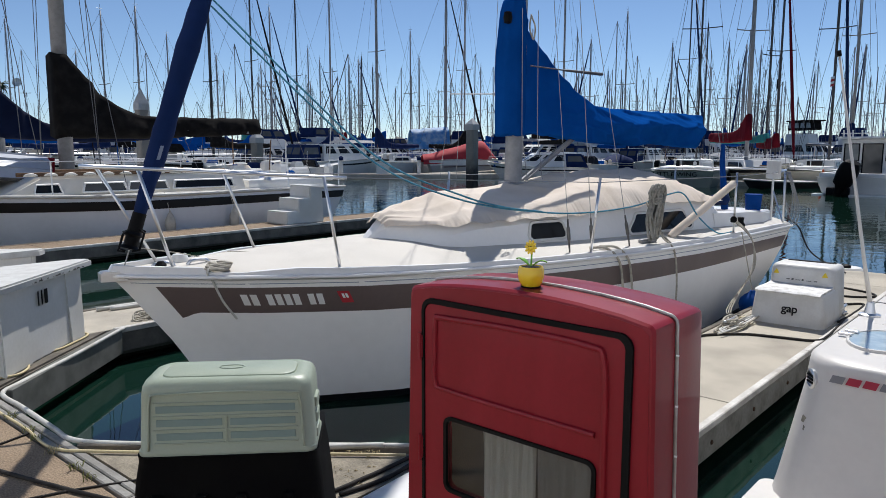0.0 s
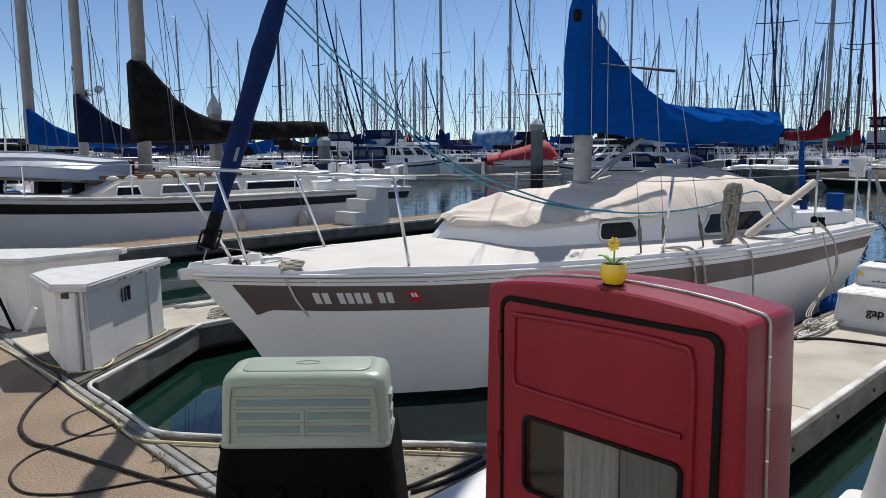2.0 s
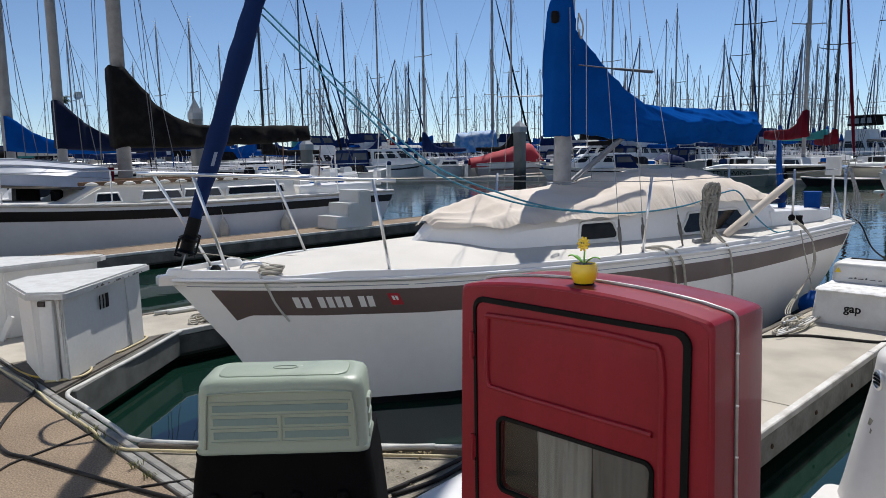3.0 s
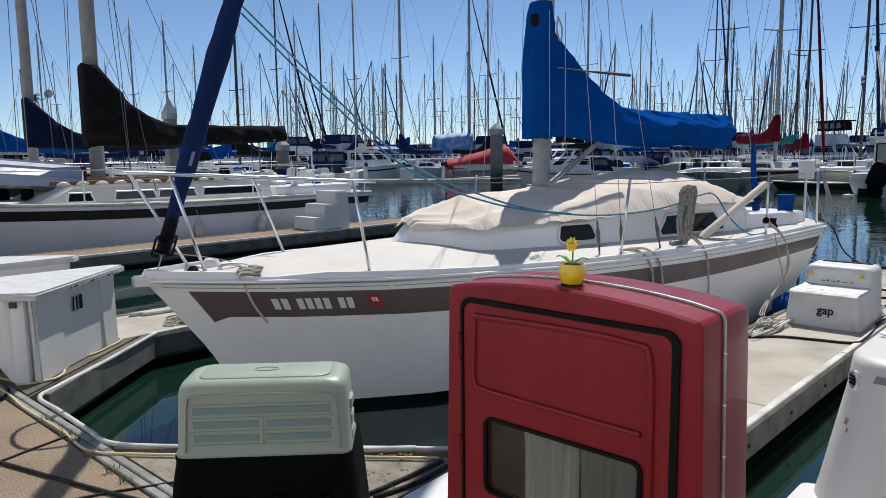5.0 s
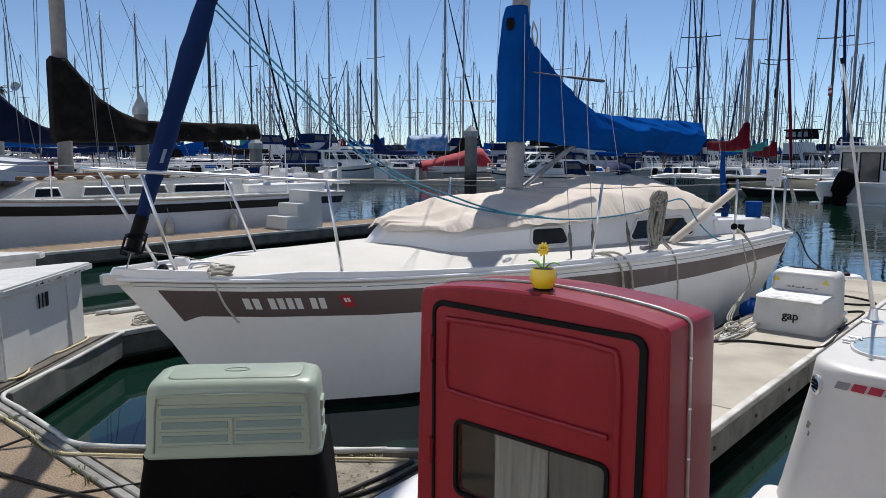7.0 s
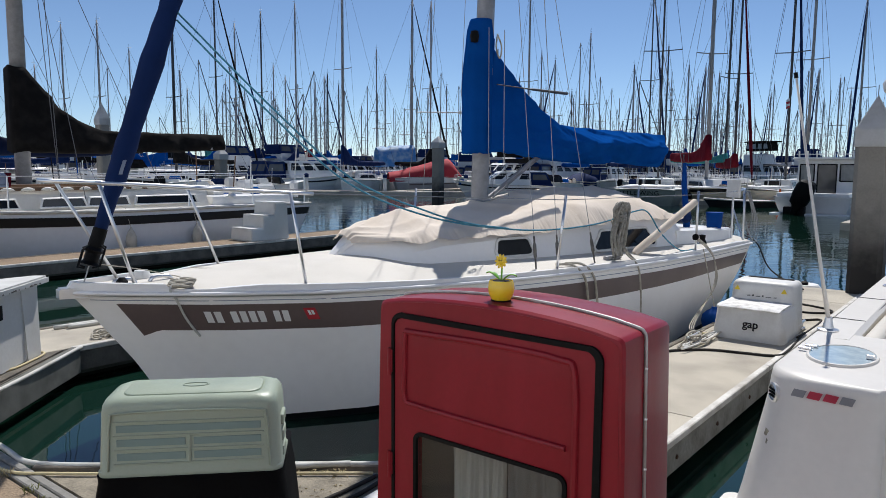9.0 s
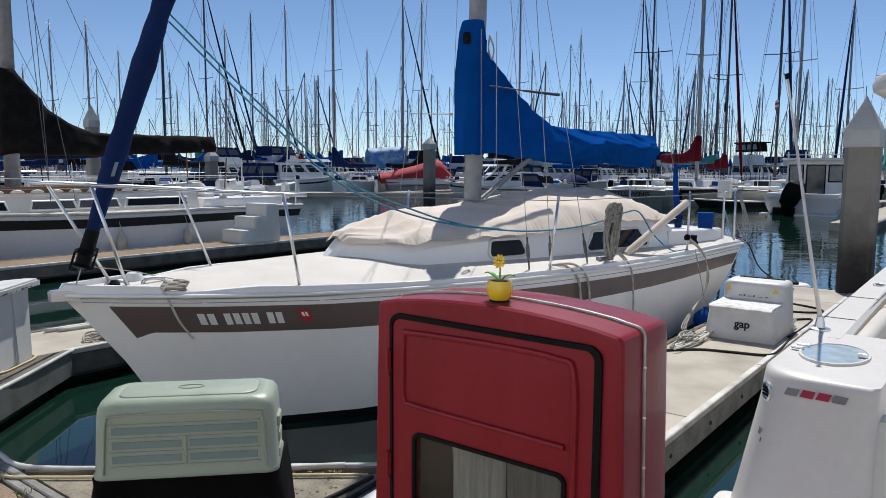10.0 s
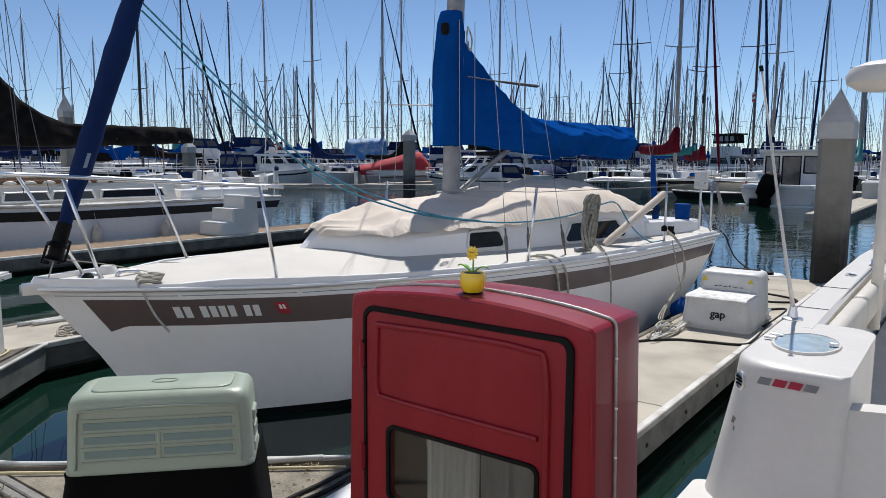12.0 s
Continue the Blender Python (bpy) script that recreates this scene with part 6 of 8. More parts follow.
def add_hull(parent, L, B, bow, mid, stern, mat, stripe=None, stripe_at=(0.08, 0.22), transom=0.75, rake=0.10):
    rows = boat_hull(L, B, bow, mid, stern, transom=transom, rake=rake)
    rings = [[(x, w, z) for x, w, z in r] + [(x, -w, z) for x, w, z in reversed(r)] for r in rows]
    bm = loft(rings, closed=True)
    finish("hull", bm, mat, parent, smooth=40)
    if stripe:
        for side in (1, -1):
            band = []
            for r in rows:
                z0 = r[0][2]
                pts = []
                for f in (stripe_at[0], (stripe_at[0] + stripe_at[1]) / 2, stripe_at[1]):
                    zz = z0 * (1 - f)
                    x = float(np.interp(-zz, [-q[2] for q in r], [q[0] for q in r]))
                    w = float(np.interp(-zz, [-q[2] for q in r], [q[1] for q in r]))
                    pts.append((x, side * (w + 0.012), zz))
                band.append(pts)
            finish("sheer_stripe", loft(band, closed=False), stripe, parent, smooth=True)
    deck = [[(r[0][0], r[0][1] * f * 0.97, r[0][2] + 0.02 + 0.06 * (1 - f * f)) for f in (-1, -0.5, 0, 0.5, 1)] for r in rows]
    finish("deck", loft(deck, closed=False), GEL_OLD, parent, smooth=True)
    rail = [(r[0][0], r[0][1] + 0.01, r[0][2]) for r in rows]
    for side in (1, -1):
        finish("rub_rail", tube([(x, side * y, z + 0.03) for x, y, z in rail], 0.035, 6), BUMPER, parent, smooth=True)


def add_house(parent, name, x0, x1, w, z0, z1, mat, front=0.5, back=0.1, taper=0.85, windows=0, pane=GLASS, win=(0.35, 0.8), end_panes=False):
    """A deckhouse with raked ends, sloped sides and inset windows along both sides."""
    b0, b1, t0, t1 = x0, x1, x0 + front, x1 - back
    bm = bmesh.new()
    bot = [(b0, -w * 0.8, z0), (b1, -w, z0), (b1, w, z0), (b0, w * 0.8, z0)]
    top = [(t0, -w * taper * 0.8, z1), (t1, -w * taper, z1), (t1, w * taper, z1), (t0, w * taper * 0.8, z1)]
    add_loft(bm, [bot, top])
    bmesh.ops.recalc_face_normals(bm, faces=bm.faces)
    bmesh.ops.bevel(bm, geom=bm.edges[:], offset=0.05, segments=2, affect="EDGES")
    house = finish(name, bm, mat, parent, smooth=40)
    for i in range(windows):
        for side in (1, -1):
            u0, u1 = (i + 0.12) / windows, (i + 0.88) / windows
            quad = []
            for u, v in ((u0, win[0]), (u1, win[0]), (u1 - 0.02, win[1]), (u0 + 0.03, win[1])):
                xb, xt = b0 + (b1 - b0) * u, t0 + (t1 - t0) * u
                wb, wt = w * (0.8 + 0.2 * u), w * taper * (0.8 + 0.2 * u)
                quad.append((xb + (xt - xb) * v, side * (wb + (wt - wb) * v + 0.012), z0 + (z1 - z0) * v))
            bm = bmesh.new()
            vs = [bm.verts.new(p) for p in quad]
            bm.faces.new(vs)
            finish("window_pane", bm, pane, house)
    if end_panes:
        for xb, xt, s in ((b0, t0, 0.8), (b1, t1, 1.0)):
            for side in (-1, 1):
                quad = [(xb + (xt - xb) * v + (-0.012 if s < 1 else 0.012), side * y * w * s * (1 + (taper - 1) * v), z0 + (z1 - z0) * v) for y, v in ((0.08, win[0]), (0.85, win[0]), (0.85, win[1]), (0.08, win[1]))]
                bm = bmesh.new()
                bm.faces.new([bm.verts.new(p) for p in quad])
                finish("window_pane", bm, pane, house)
    return house


def add_cover(parent, mat, mx, end, z, up, thick=0.16, tail=0.32, drop=0.12, seed=0, name="sail_cover", flat=0.03, rumple=0.03, core=0.0, rise=0.0):
    """A canvas sail cover from the mast at mx out along the boom to end; z: its lower edge, up: its height at the mast."""
    rows = []
    n = 40
    for i in range(n + 1):
        t = i / n
        x = mx + (end - mx) * t
        top = z + tail + (up - tail) * min(1, max(0, 1 - (t - flat) / 0.42)) ** 2.2 - 0.02 * t + 0.6 * rise * t
        low = z + rise * t * t - drop * math.sin(math.pi * t) * (0.5 + 0.5 * t)
        ring = []
        for j in range(16):
            a = 2 * math.pi * j / 16
            zz = low + (top - low) * (0.5 + 0.5 * math.cos(a))
            girth = thick * (0.35 + 0.65 * max(0, 1 - (zz - z) / (tail * 1.6))) + (thick * 0.5 if t < 0.08 else 0)
            if t < 0.16:
                girth = max(girth, core * 1.3 + 0.03)
            wob = 0.04 * noise.noise(Vector((x * 1.7 + seed, zz * 2.5, j * 0.3))) + rumple * (1 - 2 * abs(noise.noise(Vector((x * 3.1 + zz * 2 + seed, zz * 2.2, 5)))))
            wob *= 0.25 if t < 0.16 else 1.0
            ring.append((x, (math.copysign(abs(math.sin(a)) ** (0.12 if t < 0.16 else 0.55), math.sin(a)) if abs(math.sin(a)) > 1e-6 else 0) * girth + wob, zz + 0.03 * noise.noise(Vector((x * 3, seed, 1)))))
        rows.append(ring)
    return finish(name, loft(rows), mat, parent, smooth=True)


def add_rig(parent, mx, foot, height, L, B, mast_r=0.09, mat=ALU_DULL, wire=0.008, furl=None, spreaders=(0.5,), stern_z=0.9, bow_z=1.1, boom=None):
    finish("mast", tube([(mx, 0, foot), (mx, 0, foot + height * 0.8), (mx, 0, foot + height)], [mast_r, mast_r, mast_r * 0.75], 10), mat, parent, smooth=True)
    top = Vector((mx, 0, foot + height - 0.1))
    stays = [((0.1, 0, bow_z), top), ((L - 0.05, 0, stern_z), top)]
    for f in spreaders:
        z, y = foot + height * f, B * 0.55
        finish("spreader", tube([(mx, -y, z + 0.05), (mx, 0, z), (mx, y, z + 0.05)], 0.03, 6), mat, parent)
        for s in (1, -1):
            stays += [((mx + 0.05, s * B * 0.92, bow_z), (mx, s * y, z + 0.05)), ((mx, s * y, z + 0.05), top)]
    for s in (1, -1):
        stays.append(((mx + 0.5, s * B * 0.9, bow_z), (mx, 0, foot + height * 0.5)))
    bm = bmesh.new()
    for a, b in stays:
        add_tube(bm, [a, b], wire, 4, caps=False)
    tagged(finish("rigging", bm, WIRE_DARK, parent), kind="stuff")
    if furl:
        a, b = Vector((0.12, 0, bow_z + 0.3)), top
        pts = [a.lerp(b, t) for t in (0, 0.03, 0.15, 0.5, 0.85, 0.97)]
        finish("furled_headsail", tube(pts, [0.03, 0.07, 0.10, 0.085, 0.05, 0.02], 8), furl, parent, smooth=True)
    if boom:
        finish("boom", tube([(mx + 0.05, 0, boom[1]), (boom[0], 0, boom[1])], 0.06, 8), mat, parent, smooth=True)
    bm = bmesh.new()
    add_tube(bm, [(mx, 0, foot + height), (mx, 0, foot + height + 0.45)], 0.012, 4)
    add_tube(bm, [(mx - 0.15, 0, foot + height + 0.12), (mx + 0.25, 0, foot + height + 0.16)], 0.012, 4)
    finish("masthead_vane", bm, DARK_MAST, parent)


def add_rails(parent, L, B, z, posts=5, r=0.014, h=0.62, joined=False):
    """Pulpit, stanchions and lifelines; joined: as one piece, for boats far off."""
    one = bmesh.new()
    for side in (1, -1):
        line = []
        for i in range(posts):
            k = 0.02 + 0.96 * i / (posts - 1)
            y = B * float(np.interp(k, (0, 0.05, 0.15, 0.3, 0.5, 0.75, 1), (0.1, 0.22, 0.52, 0.82, 1, 0.97, 0.75))) * 0.95
            line.append((k * L, side * y, z + h))
            post = [(k * L, side * y, z - 0.05), (k * L, side * y, z + h)]
            if joined:
                add_tube(one, post, r, 4)
            else:
                finish("stanchion", tube(post, r, 6), STEEL, parent)
        if joined:
            add_tube(one, line, r * 0.55, 4)
        else:
            finish("lifeline", tube(line, r * 0.55, 5), STEEL, parent)
    if joined:
        tagged(finish("guard_rail", one, STEEL, parent), kind="stuff")
    else:
        one.free()


def add_dodger(parent, x, w, z, mat, length=1.2, h=0.7):
    rows = [[(x + length * t, w * math.cos(a), z + h * (0.35 + 0.65 * math.sin(min(1, t * 2.2) * math.pi / 2)) * max(0, math.sin(a)) ** 0.7) for a in (math.pi * j / 10 for j in range(11))] for t in (0, 0.15, 0.35, 0.6, 1.0)]
    finish("dodger", loft(rows, closed=False), mat, parent, smooth=True)


def add_boot(parent, L, B, bow, mid, stern, mat, transom=0.75, rake=0.10):
    """A dark band of bottom paint along the waterline."""
    bm = bmesh.new()
    for side in (1, -1):
        band = []
        for r in boat_hull(L, B, bow, mid, stern, transom=transom, rake=rake):
            heights, xs, ws = [-q[2] for q in r], [q[0] for q in r], [q[1] for q in r]
            band.append([(float(np.interp(-z, heights, xs)), side * (float(np.interp(-z, heights, ws)) + 0.014), z) for z in (0.20, 0.10, 0.0)])
        add_loft(bm, band, closed=False)
    finish("boot_stripe", bm, mat, parent, smooth=True)


GEAR_MATS = []


def add_gear(parent, L, B, z, seed, n=16, x0=0.1, x1=0.98):
    """Lockers, vents, cans, sail bags, coiled lines and folded canvas lying about a deck."""
    rnd = random.Random(seed)
    bm = bmesh.new()
    for k in range(n):
        x, y = L * rnd.uniform(x0, x1), B * rnd.uniform(-0.8, 0.8)
        w, d, h = rnd.uniform(0.06, 0.32), rnd.uniform(0.06, 0.22), rnd.uniform(0.10, 0.5)
        mat = rnd.choice((0, 0, 0, 1, 1, 2, 3, 4, 5, 5, 6))
        start = len(bm.faces)
        shape = rnd.random()
        if shape < 0.45:
            add_loft(bm, [[(x + a * w * f, y + b * d * f, z - 0.02 + h * t) for a, b in ((-1, -1), (1, -1), (1, 1), (-1, 1))] for t, f in ((0, 1.0), (0.85, 0.95), (1.0, 0.75))])
        elif shape < 0.75:
            add_tube(bm, [(x, y, z - 0.02), (x, y, z + h * 0.8), (x, y, z + h)], [0.10, 0.11, 0.05], 7)
        else:
            add_tube(bm, [(x, y, z - 0.02), (x + rnd.uniform(-0.1, 0.1), y, z + 0.8 + h)], 0.018, 4)
        bm.faces.ensure_lookup_table()
        for f in bm.faces[start:]:
            f.material_index = mat
    tagged(finish("deck_gear", bm, GEAR_MATS, parent), kind="stuff")


def add_engine(parent, x, y, z, mat):
    finish("outboard", loft([super_ring(w, d, zz, r, 5, x, y) for w, d, zz, r in ((0.07, 0.06, z - 0.9, 0.03), (0.09, 0.08, z - 0.1, 0.04), (0.20, 0.16, z, 0.06), (0.23, 0.18, z + 0.30, 0.08), (0.15, 0.12, z + 0.48, 0.08))]), mat, parent, "black outboard engine", smooth=40)


def sailboat(m, L, hull, stripe, cover, mast_h, label, furl=None, mat=ALU_DULL, mast_r=0.09, group="moored sailboats", seed=0, stripe_at=(0.08, 0.22), dodger=None, boom_up=1.0, rig=True, far=True, cover_z=2.15, tail=0.32):
    t = thing("sailboat", m, label, "sailboat", group)
    B = L * 0.16
    add_hull(t, L, B, 1.25, 1.0, 1.02, hull, stripe, stripe_at)
    add_house(t, "cabin", L * 0.24, L * 0.66, B * 0.62, 0.98, 1.50, GEL_OLD, 0.5, 0.05, 0.88, 2 if far else 4, win=(0.35, 0.78))
    mx = L * 0.40
    if rig:
        add_rig(t, mx, 1.45, mast_h, L, B, mast_r, mat, 0.010, furl, stern_z=1.05, bow_z=1.25, boom=(L * 0.82, cover_z + 0.15))
    if cover:
        add_cover(t, cover, mx - 0.12, L * 0.83, cover_z, 1.5 * boom_up, seed=seed, tail=tail, core=mast_r)
    add_rails(t, L, B, 1.08, joined=far)
    if dodger:
        add_dodger(t, L * 0.60, B * 0.6, 1.45, dodger)
    finish("cockpit_coaming", box(L * 0.68, L * 0.93, -B * 0.6, B * 0.6, 0.98, 1.22, 0.06), GEL_OLD, t, smooth=40)
    finish("companionway", box(L * 0.655, L * 0.665, -B * 0.22, B * 0.22, 1.05, 1.46), GLASS, t, "dark open companionway")
    add_boot(t, L, B, 1.25, 1.0, 1.02, (BLACK, NAVY, BLACK_CANVAS)[seed % 3])
    add_gear(t, L, B, 1.05, seed)
    for k, side in ((0.42, 1), (0.62, -1), (0.74, 1)):
        bm = revolve([(0.0, -0.32), (0.09, -0.28), (0.12, -0.15), (0.12, 0.15), (0.09, 0.28), (0.03, 0.34), (0.012, 0.60), (0.0, 0.60)], 8, (L * k, side * (B * 1.0 + 0.05), 0.52))
        finish("fender", bm, (BUMPER, NAVY, BLACK_PLASTIC)[(seed + int(k * 50)) % 3], t, smooth=True)
    if seed % 3 == 0:
        add_engine(t, L + 0.15, B * 0.35, 0.75, BLACK_PLASTIC)
    return t


def cruiser(m, L, hull, stripe, label, top=None, bridge=True, group="moored motorboats"):
    t = thing("cabin_cruiser", m, label, "motorboat", group)
    B = L * 0.17
    add_hull(t, L, B, 1.5, 1.1, 0.95, hull, stripe, (0.15, 0.24), transom=0.92, rake=0.14)
    add_house(t, "cabin", L * 0.22, L * 0.72, B * 0.78, 1.1, 2.2, GEL, 1.5, 0.05, 0.86, 3, win=(0.45, 0.86), end_panes=True)
    if bridge:
        add_house(t, "flybridge", L * 0.40, L * 0.72, B * 0.62, 2.2, 2.85, GEL, 0.4, 0.05, 0.95, 0)
        if top:
            add_house(t, "bridge_canvas", L * 0.42, L * 0.73, B * 0.60, 2.75, 3.5, top, 0.35, 0.1, 0.8, 2, SMOKED, (0.3, 0.8))
    add_rails(t, L * 0.7, B, 1.3, 5, joined=True)
    add_house(t, "cockpit_canvas", L * 0.72, L * 0.95, B * 0.72, 0.95, 2.15, top or NAVY, 0.0, 0.5, 0.82, 1, SMOKED, (0.5, 0.85), end_panes=True)
    add_boot(t, L, B, 1.5, 1.1, 0.95, BLACK, transom=0.92, rake=0.14)
    add_gear(t, L, B, 1.2, int(L * 10), 12, 0.05, 0.3)
    finish("antenna", tube([(L * 0.5, B * 0.4, 2.6), (L * 0.54, B * 0.45, 5.2)], 0.012, 5), GEL, t)
    return t


def runabout(m, L, hull, stripe, cover, label):
    t = thing("runabout", m, label, "motorboat", "moored motorboats")
    B = L * 0.18
    add_hull(t, L, B, 1.15, 0.9, 0.8, hull, stripe, (0.2, 0.55), transom=0.92, rake=0.16)
    if cover:
        rows = []
        for i in range(13):
            k = 0.18 + 0.8 * i / 12
            w = B * float(np.interp(k, (0, 0.15, 0.3, 0.5, 1), (0.1, 0.52, 0.82, 1, 0.93))) * 1.03
            h = 0.95 + float(np.interp(k, (0.18, 0.42, 0.5, 0.75, 1), (0.05, 0.75, 0.85, 0.5, 0.1)))
            rows.append([(k * L, w * math.cos(a), 0.78 + (h - 0.78) * math.sin(a) ** 0.8 + 0.02 * noise.noise(Vector((k * 9, a * 3, 4)))) for a in (math.pi * j / 10 for j in range(11))])
        finish("boat_cover", loft(rows, closed=False), cover, t, smooth=True)
    else:
        add_house(t, "windscreen", L * 0.4, L * 0.5, B * 0.75, 0.95, 1.45, GLASS, 0.35, 0.0, 0.85, 0)
    add_boot(t, L, B, 1.15, 0.9, 0.8, BLACK, transom=0.92, rake=0.16)
    add_gear(t, L, B, 0.9, int(L * 7), 9, 0.45, 0.98)
    finish("outboard", loft([super_ring(w, d, z, r, 6, L + 0.2) for w, d, z, r in ((0.10, 0.08, -0.2, 0.05), (0.12, 0.1, 0.55, 0.06), (0.26, 0.18, 0.65, 0.08), (0.28, 0.2, 1.0, 0.1), (0.2, 0.15, 1.2, 0.1))]), BLACK_PLASTIC, t, "black outboard engine", smooth=40)
    return t


def berth(px, depth, rz=47.8, z=WATER_Z, back=0.0):
    p = bearing(px, depth)
    return pose(p.x, p.y, z, 0, 0, rz) @ Matrix.Translation((-back, 0, 0))


SMOKED = material("smoky_brown_pane", (0.10, 0.095, 0.085), 0.12, vary=0.15, grain=6, stain=3, bump=0.0)
OILED = material("oiled_teak", (0.16, 0.085, 0.04), 0.6, vary=0.2, grain=30, stain=4, bump=0.1)
GEAR_MATS += [GEL, GEL_OLD, NAVY, BLUE, OILED, BLACK_PLASTIC, BEIGE]
# White yacht with a black stripe beyond the empty slip; its bow points to the walkway.
A_HULL = material("white_topsides", (0.69, 0.715, 0.76), 0.22, vary=0.06, grain=10, stain=0.7, bump=0.004)
CREAM_GEL = material("cream_gelcoat", (0.78, 0.74, 0.66), 0.35, vary=0.06, grain=20, stain=2, bump=0.01)
white_yacht = thing("sailing_yacht", DOCK @ pose(-14.75, 1.6, WATER_Z, 0, 0, 90), "white sailing yacht with a black stripe and black sail cover", "sailboat")
add_hull(white_yacht, 10.4, 1.55, 1.42, 1.18, 1.15, A_HULL, BLACK, (0.055, 0.195), transom=0.7)
house = add_house(white_yacht, "cabin_trunk", 2.6, 7.6, 1.12, 1.15, 1.60, CREAM_GEL, 0.9, 0.05, 0.88, 0)
for side in (1, -1):
    for x0, x1, mat in ((3.3, 3.75, GLASS), (4.14, 4.92, SMOKED), (4.98, 5.76, SMOKED), (5.92, 7.25, GLASS)):
        quad = [(x, side * y, z) for x, y, z in ((x0, 1.085, 1.31), (x1, 1.085, 1.31), (x1 - 0.05, 1.05, 1.46), (x0 + 0.05, 1.05, 1.46))]
        bm = bmesh.new()
        bm.faces.new([bm.verts.new(Vector(p) + Vector((0, side * 0.012, 0))) for p in quad])
        finish("window_pane", bm, mat, house)
        c = Vector((sum(p[0] for p in quad) / 4, sum(p[1] for p in quad) / 4, sum(p[2] for p in quad) / 4))
        finish("window_frame", tube([Vector(p) + (Vector(p) - c) * 0.07 + Vector((0, side * 0.012, 0)) for p in quad + quad[:1]], 0.020, 6), GEL, house)
    finish("grab_rail", box(3.1, 7.2, side * 0.86 - 0.03, side * 0.86 + 0.03, 1.60, 1.675, 0.012), OILED, white_yacht, "brown wooden grab rail")
    for i in range(12):
        finish("rail_foot", tube([(3.2 + 0.34 * i + 0.24 * f, side * 0.895, 1.615 + 0.02 * math.sin(math.pi * f)) for f in (0, 0.12, 0.3, 0.5, 0.7, 0.88, 1)], [0.006, 0.02, 0.03, 0.034, 0.03, 0.02, 0.006], 10), CREAM_GEL, white_yacht, smooth=True)
add_rig(white_yacht, 4.3, 1.7, 13.0, 10.4, 1.5, 0.14, ALU, 0.007, None, (0.33, 0.66), 1.2, 1.45, boom=(8.75, 2.48))
add_cover(white_yacht, BLACK_CANVAS, 4.13, 8.7, 2.28, 1.62, thick=0.19, tail=0.44, drop=0.0, seed=3, flat=0.05, rumple=0.08, core=0.14, rise=0.15)
add_rails(white_yacht, 10.4, 1.52, 1.25, 7, 0.014)
finish("cockpit_coaming", box(7.7, 9.9, -1.0, 1.0, 1.15, 1.42, 0.07), GEL, white_yacht, smooth=40)
finish("winch", tube([(8.2, -1.0, 1.4), (8.2, -1.0, 1.46), (8.2, -1.0, 1.56)], [0.09, 0.07, 0.08], 12), STEEL, white_yacht)
add_gear(white_yacht, 10.4, 1.3, 1.35, 31, 26, 0.70, 0.98)
add_gear(white_yacht, 10.4, 1.5, 1.22, 32, 10, 0.05, 0.3)

# Upturned grey dinghy lashed on its foredeck.
dinghy = thing("dinghy", DOCK @ pose(-15.2, 2.4, WATER_Z + 1.72, 180, 4, 90), "pale grey upturned dinghy lashed on the foredeck", "dinghy")
GREY_DINGHY = material("grey_lapstrake", (0.47, 0.49, 0.54), 0.45, vary=0.08, grain=20, stain=2, bump=0.03)
rows = []
for i in range(17):
    k = i / 16
    w = 0.78 * float(np.interp(k, (0, 0.1, 0.3, 0.55, 0.85, 1), (0.05, 0.4, 0.8, 1, 0.9, 0.72)))
    d = 0.52 * float(np.interp(k, (0, 0.15, 0.5, 1), (0.55, 0.9, 1, 0.9)))
    half = []
    for strake in range(4):
        for f in (0.0, 1.0):
            a = math.pi / 2 * (strake + f) / 4
            lap = 0.028 * (1 - f)
            half.append((3.2 * k, (w + lap) * math.cos(a) ** 0.8, -(d + lap) * math.sin(a) ** 0.9))
    rows.append(half + [(x, -y, z) for x, y, z in reversed(half[:-1])])
bm = loft(rows, closed=False)
bm.faces.new([bm.verts.new(p) for p in rows[-1]])
finish("hull", bm, GREY_DINGHY, dinghy, smooth=12)
finish("transom", box(3.19, 3.23, -0.56, 0.56, -0.42, 0.02, 0.01), RED_CANVAS, dinghy, "dark red transom board")
for s in (0, -1):
    finish("gunwale", tube([(r[s][0], r[s][1], r[s][2]) for r in rows], 0.03, 6), TIMBER, dinghy)

boarding_steps(DOCK @ pose(-12.50, 9.1, 0, 0, 0, 0), 0.7, (0.26, 0.26, 0.26), (0.30, 0.30, 0.34), "tall white moulded boarding steps on the far finger pier")

# Sailboats further along the walkway.
DARK_NAVY = material("dark_navy_canvas", (0.004, 0.009, 0.035), 0.85, vary=0.15, grain=150, stain=3, bump=0.12, spec=0.2)
sailboat(DOCK @ pose(-20.6, 2.85, WATER_Z, 0, 0, 90), 9.5, GEL_OLD, NAVY, DARK_NAVY, 12.5, "white sailboat with a dark navy sail cover", mast_r=0.13, seed=5, boom_up=0.86, far=False, cover_z=2.35)
sailboat(DOCK @ pose(-26.4, 2.75, WATER_Z, 0, 0, 90), 10.5, GEL_OLD, None, BLUE, 13.5, "white sailboat with a crumpled blue sail cover", mast_r=0.17, boom_up=0.78, seed=7, furl=GEL_OLD, far=False, cover_z=2.35)
sailboat(DOCK @ pose(-32.5, 0.9, WATER_Z, 0, 0, 90), 9.5, GEL_OLD, BLACK, BLACK_CANVAS, 12.5, "white sailboat with a black sail cover", mast_r=0.11, seed=9)

for px, depth, w, top in ((283, 28, 0.40, 3.80), (480, 30, 0.40, 2.28), (856, 34, 0.46, 2.95)):
    p = bearing(px, depth)
    mooring_pile(p.x, p.y, w, top, cap=0.6 if px < 300 else 0.3)


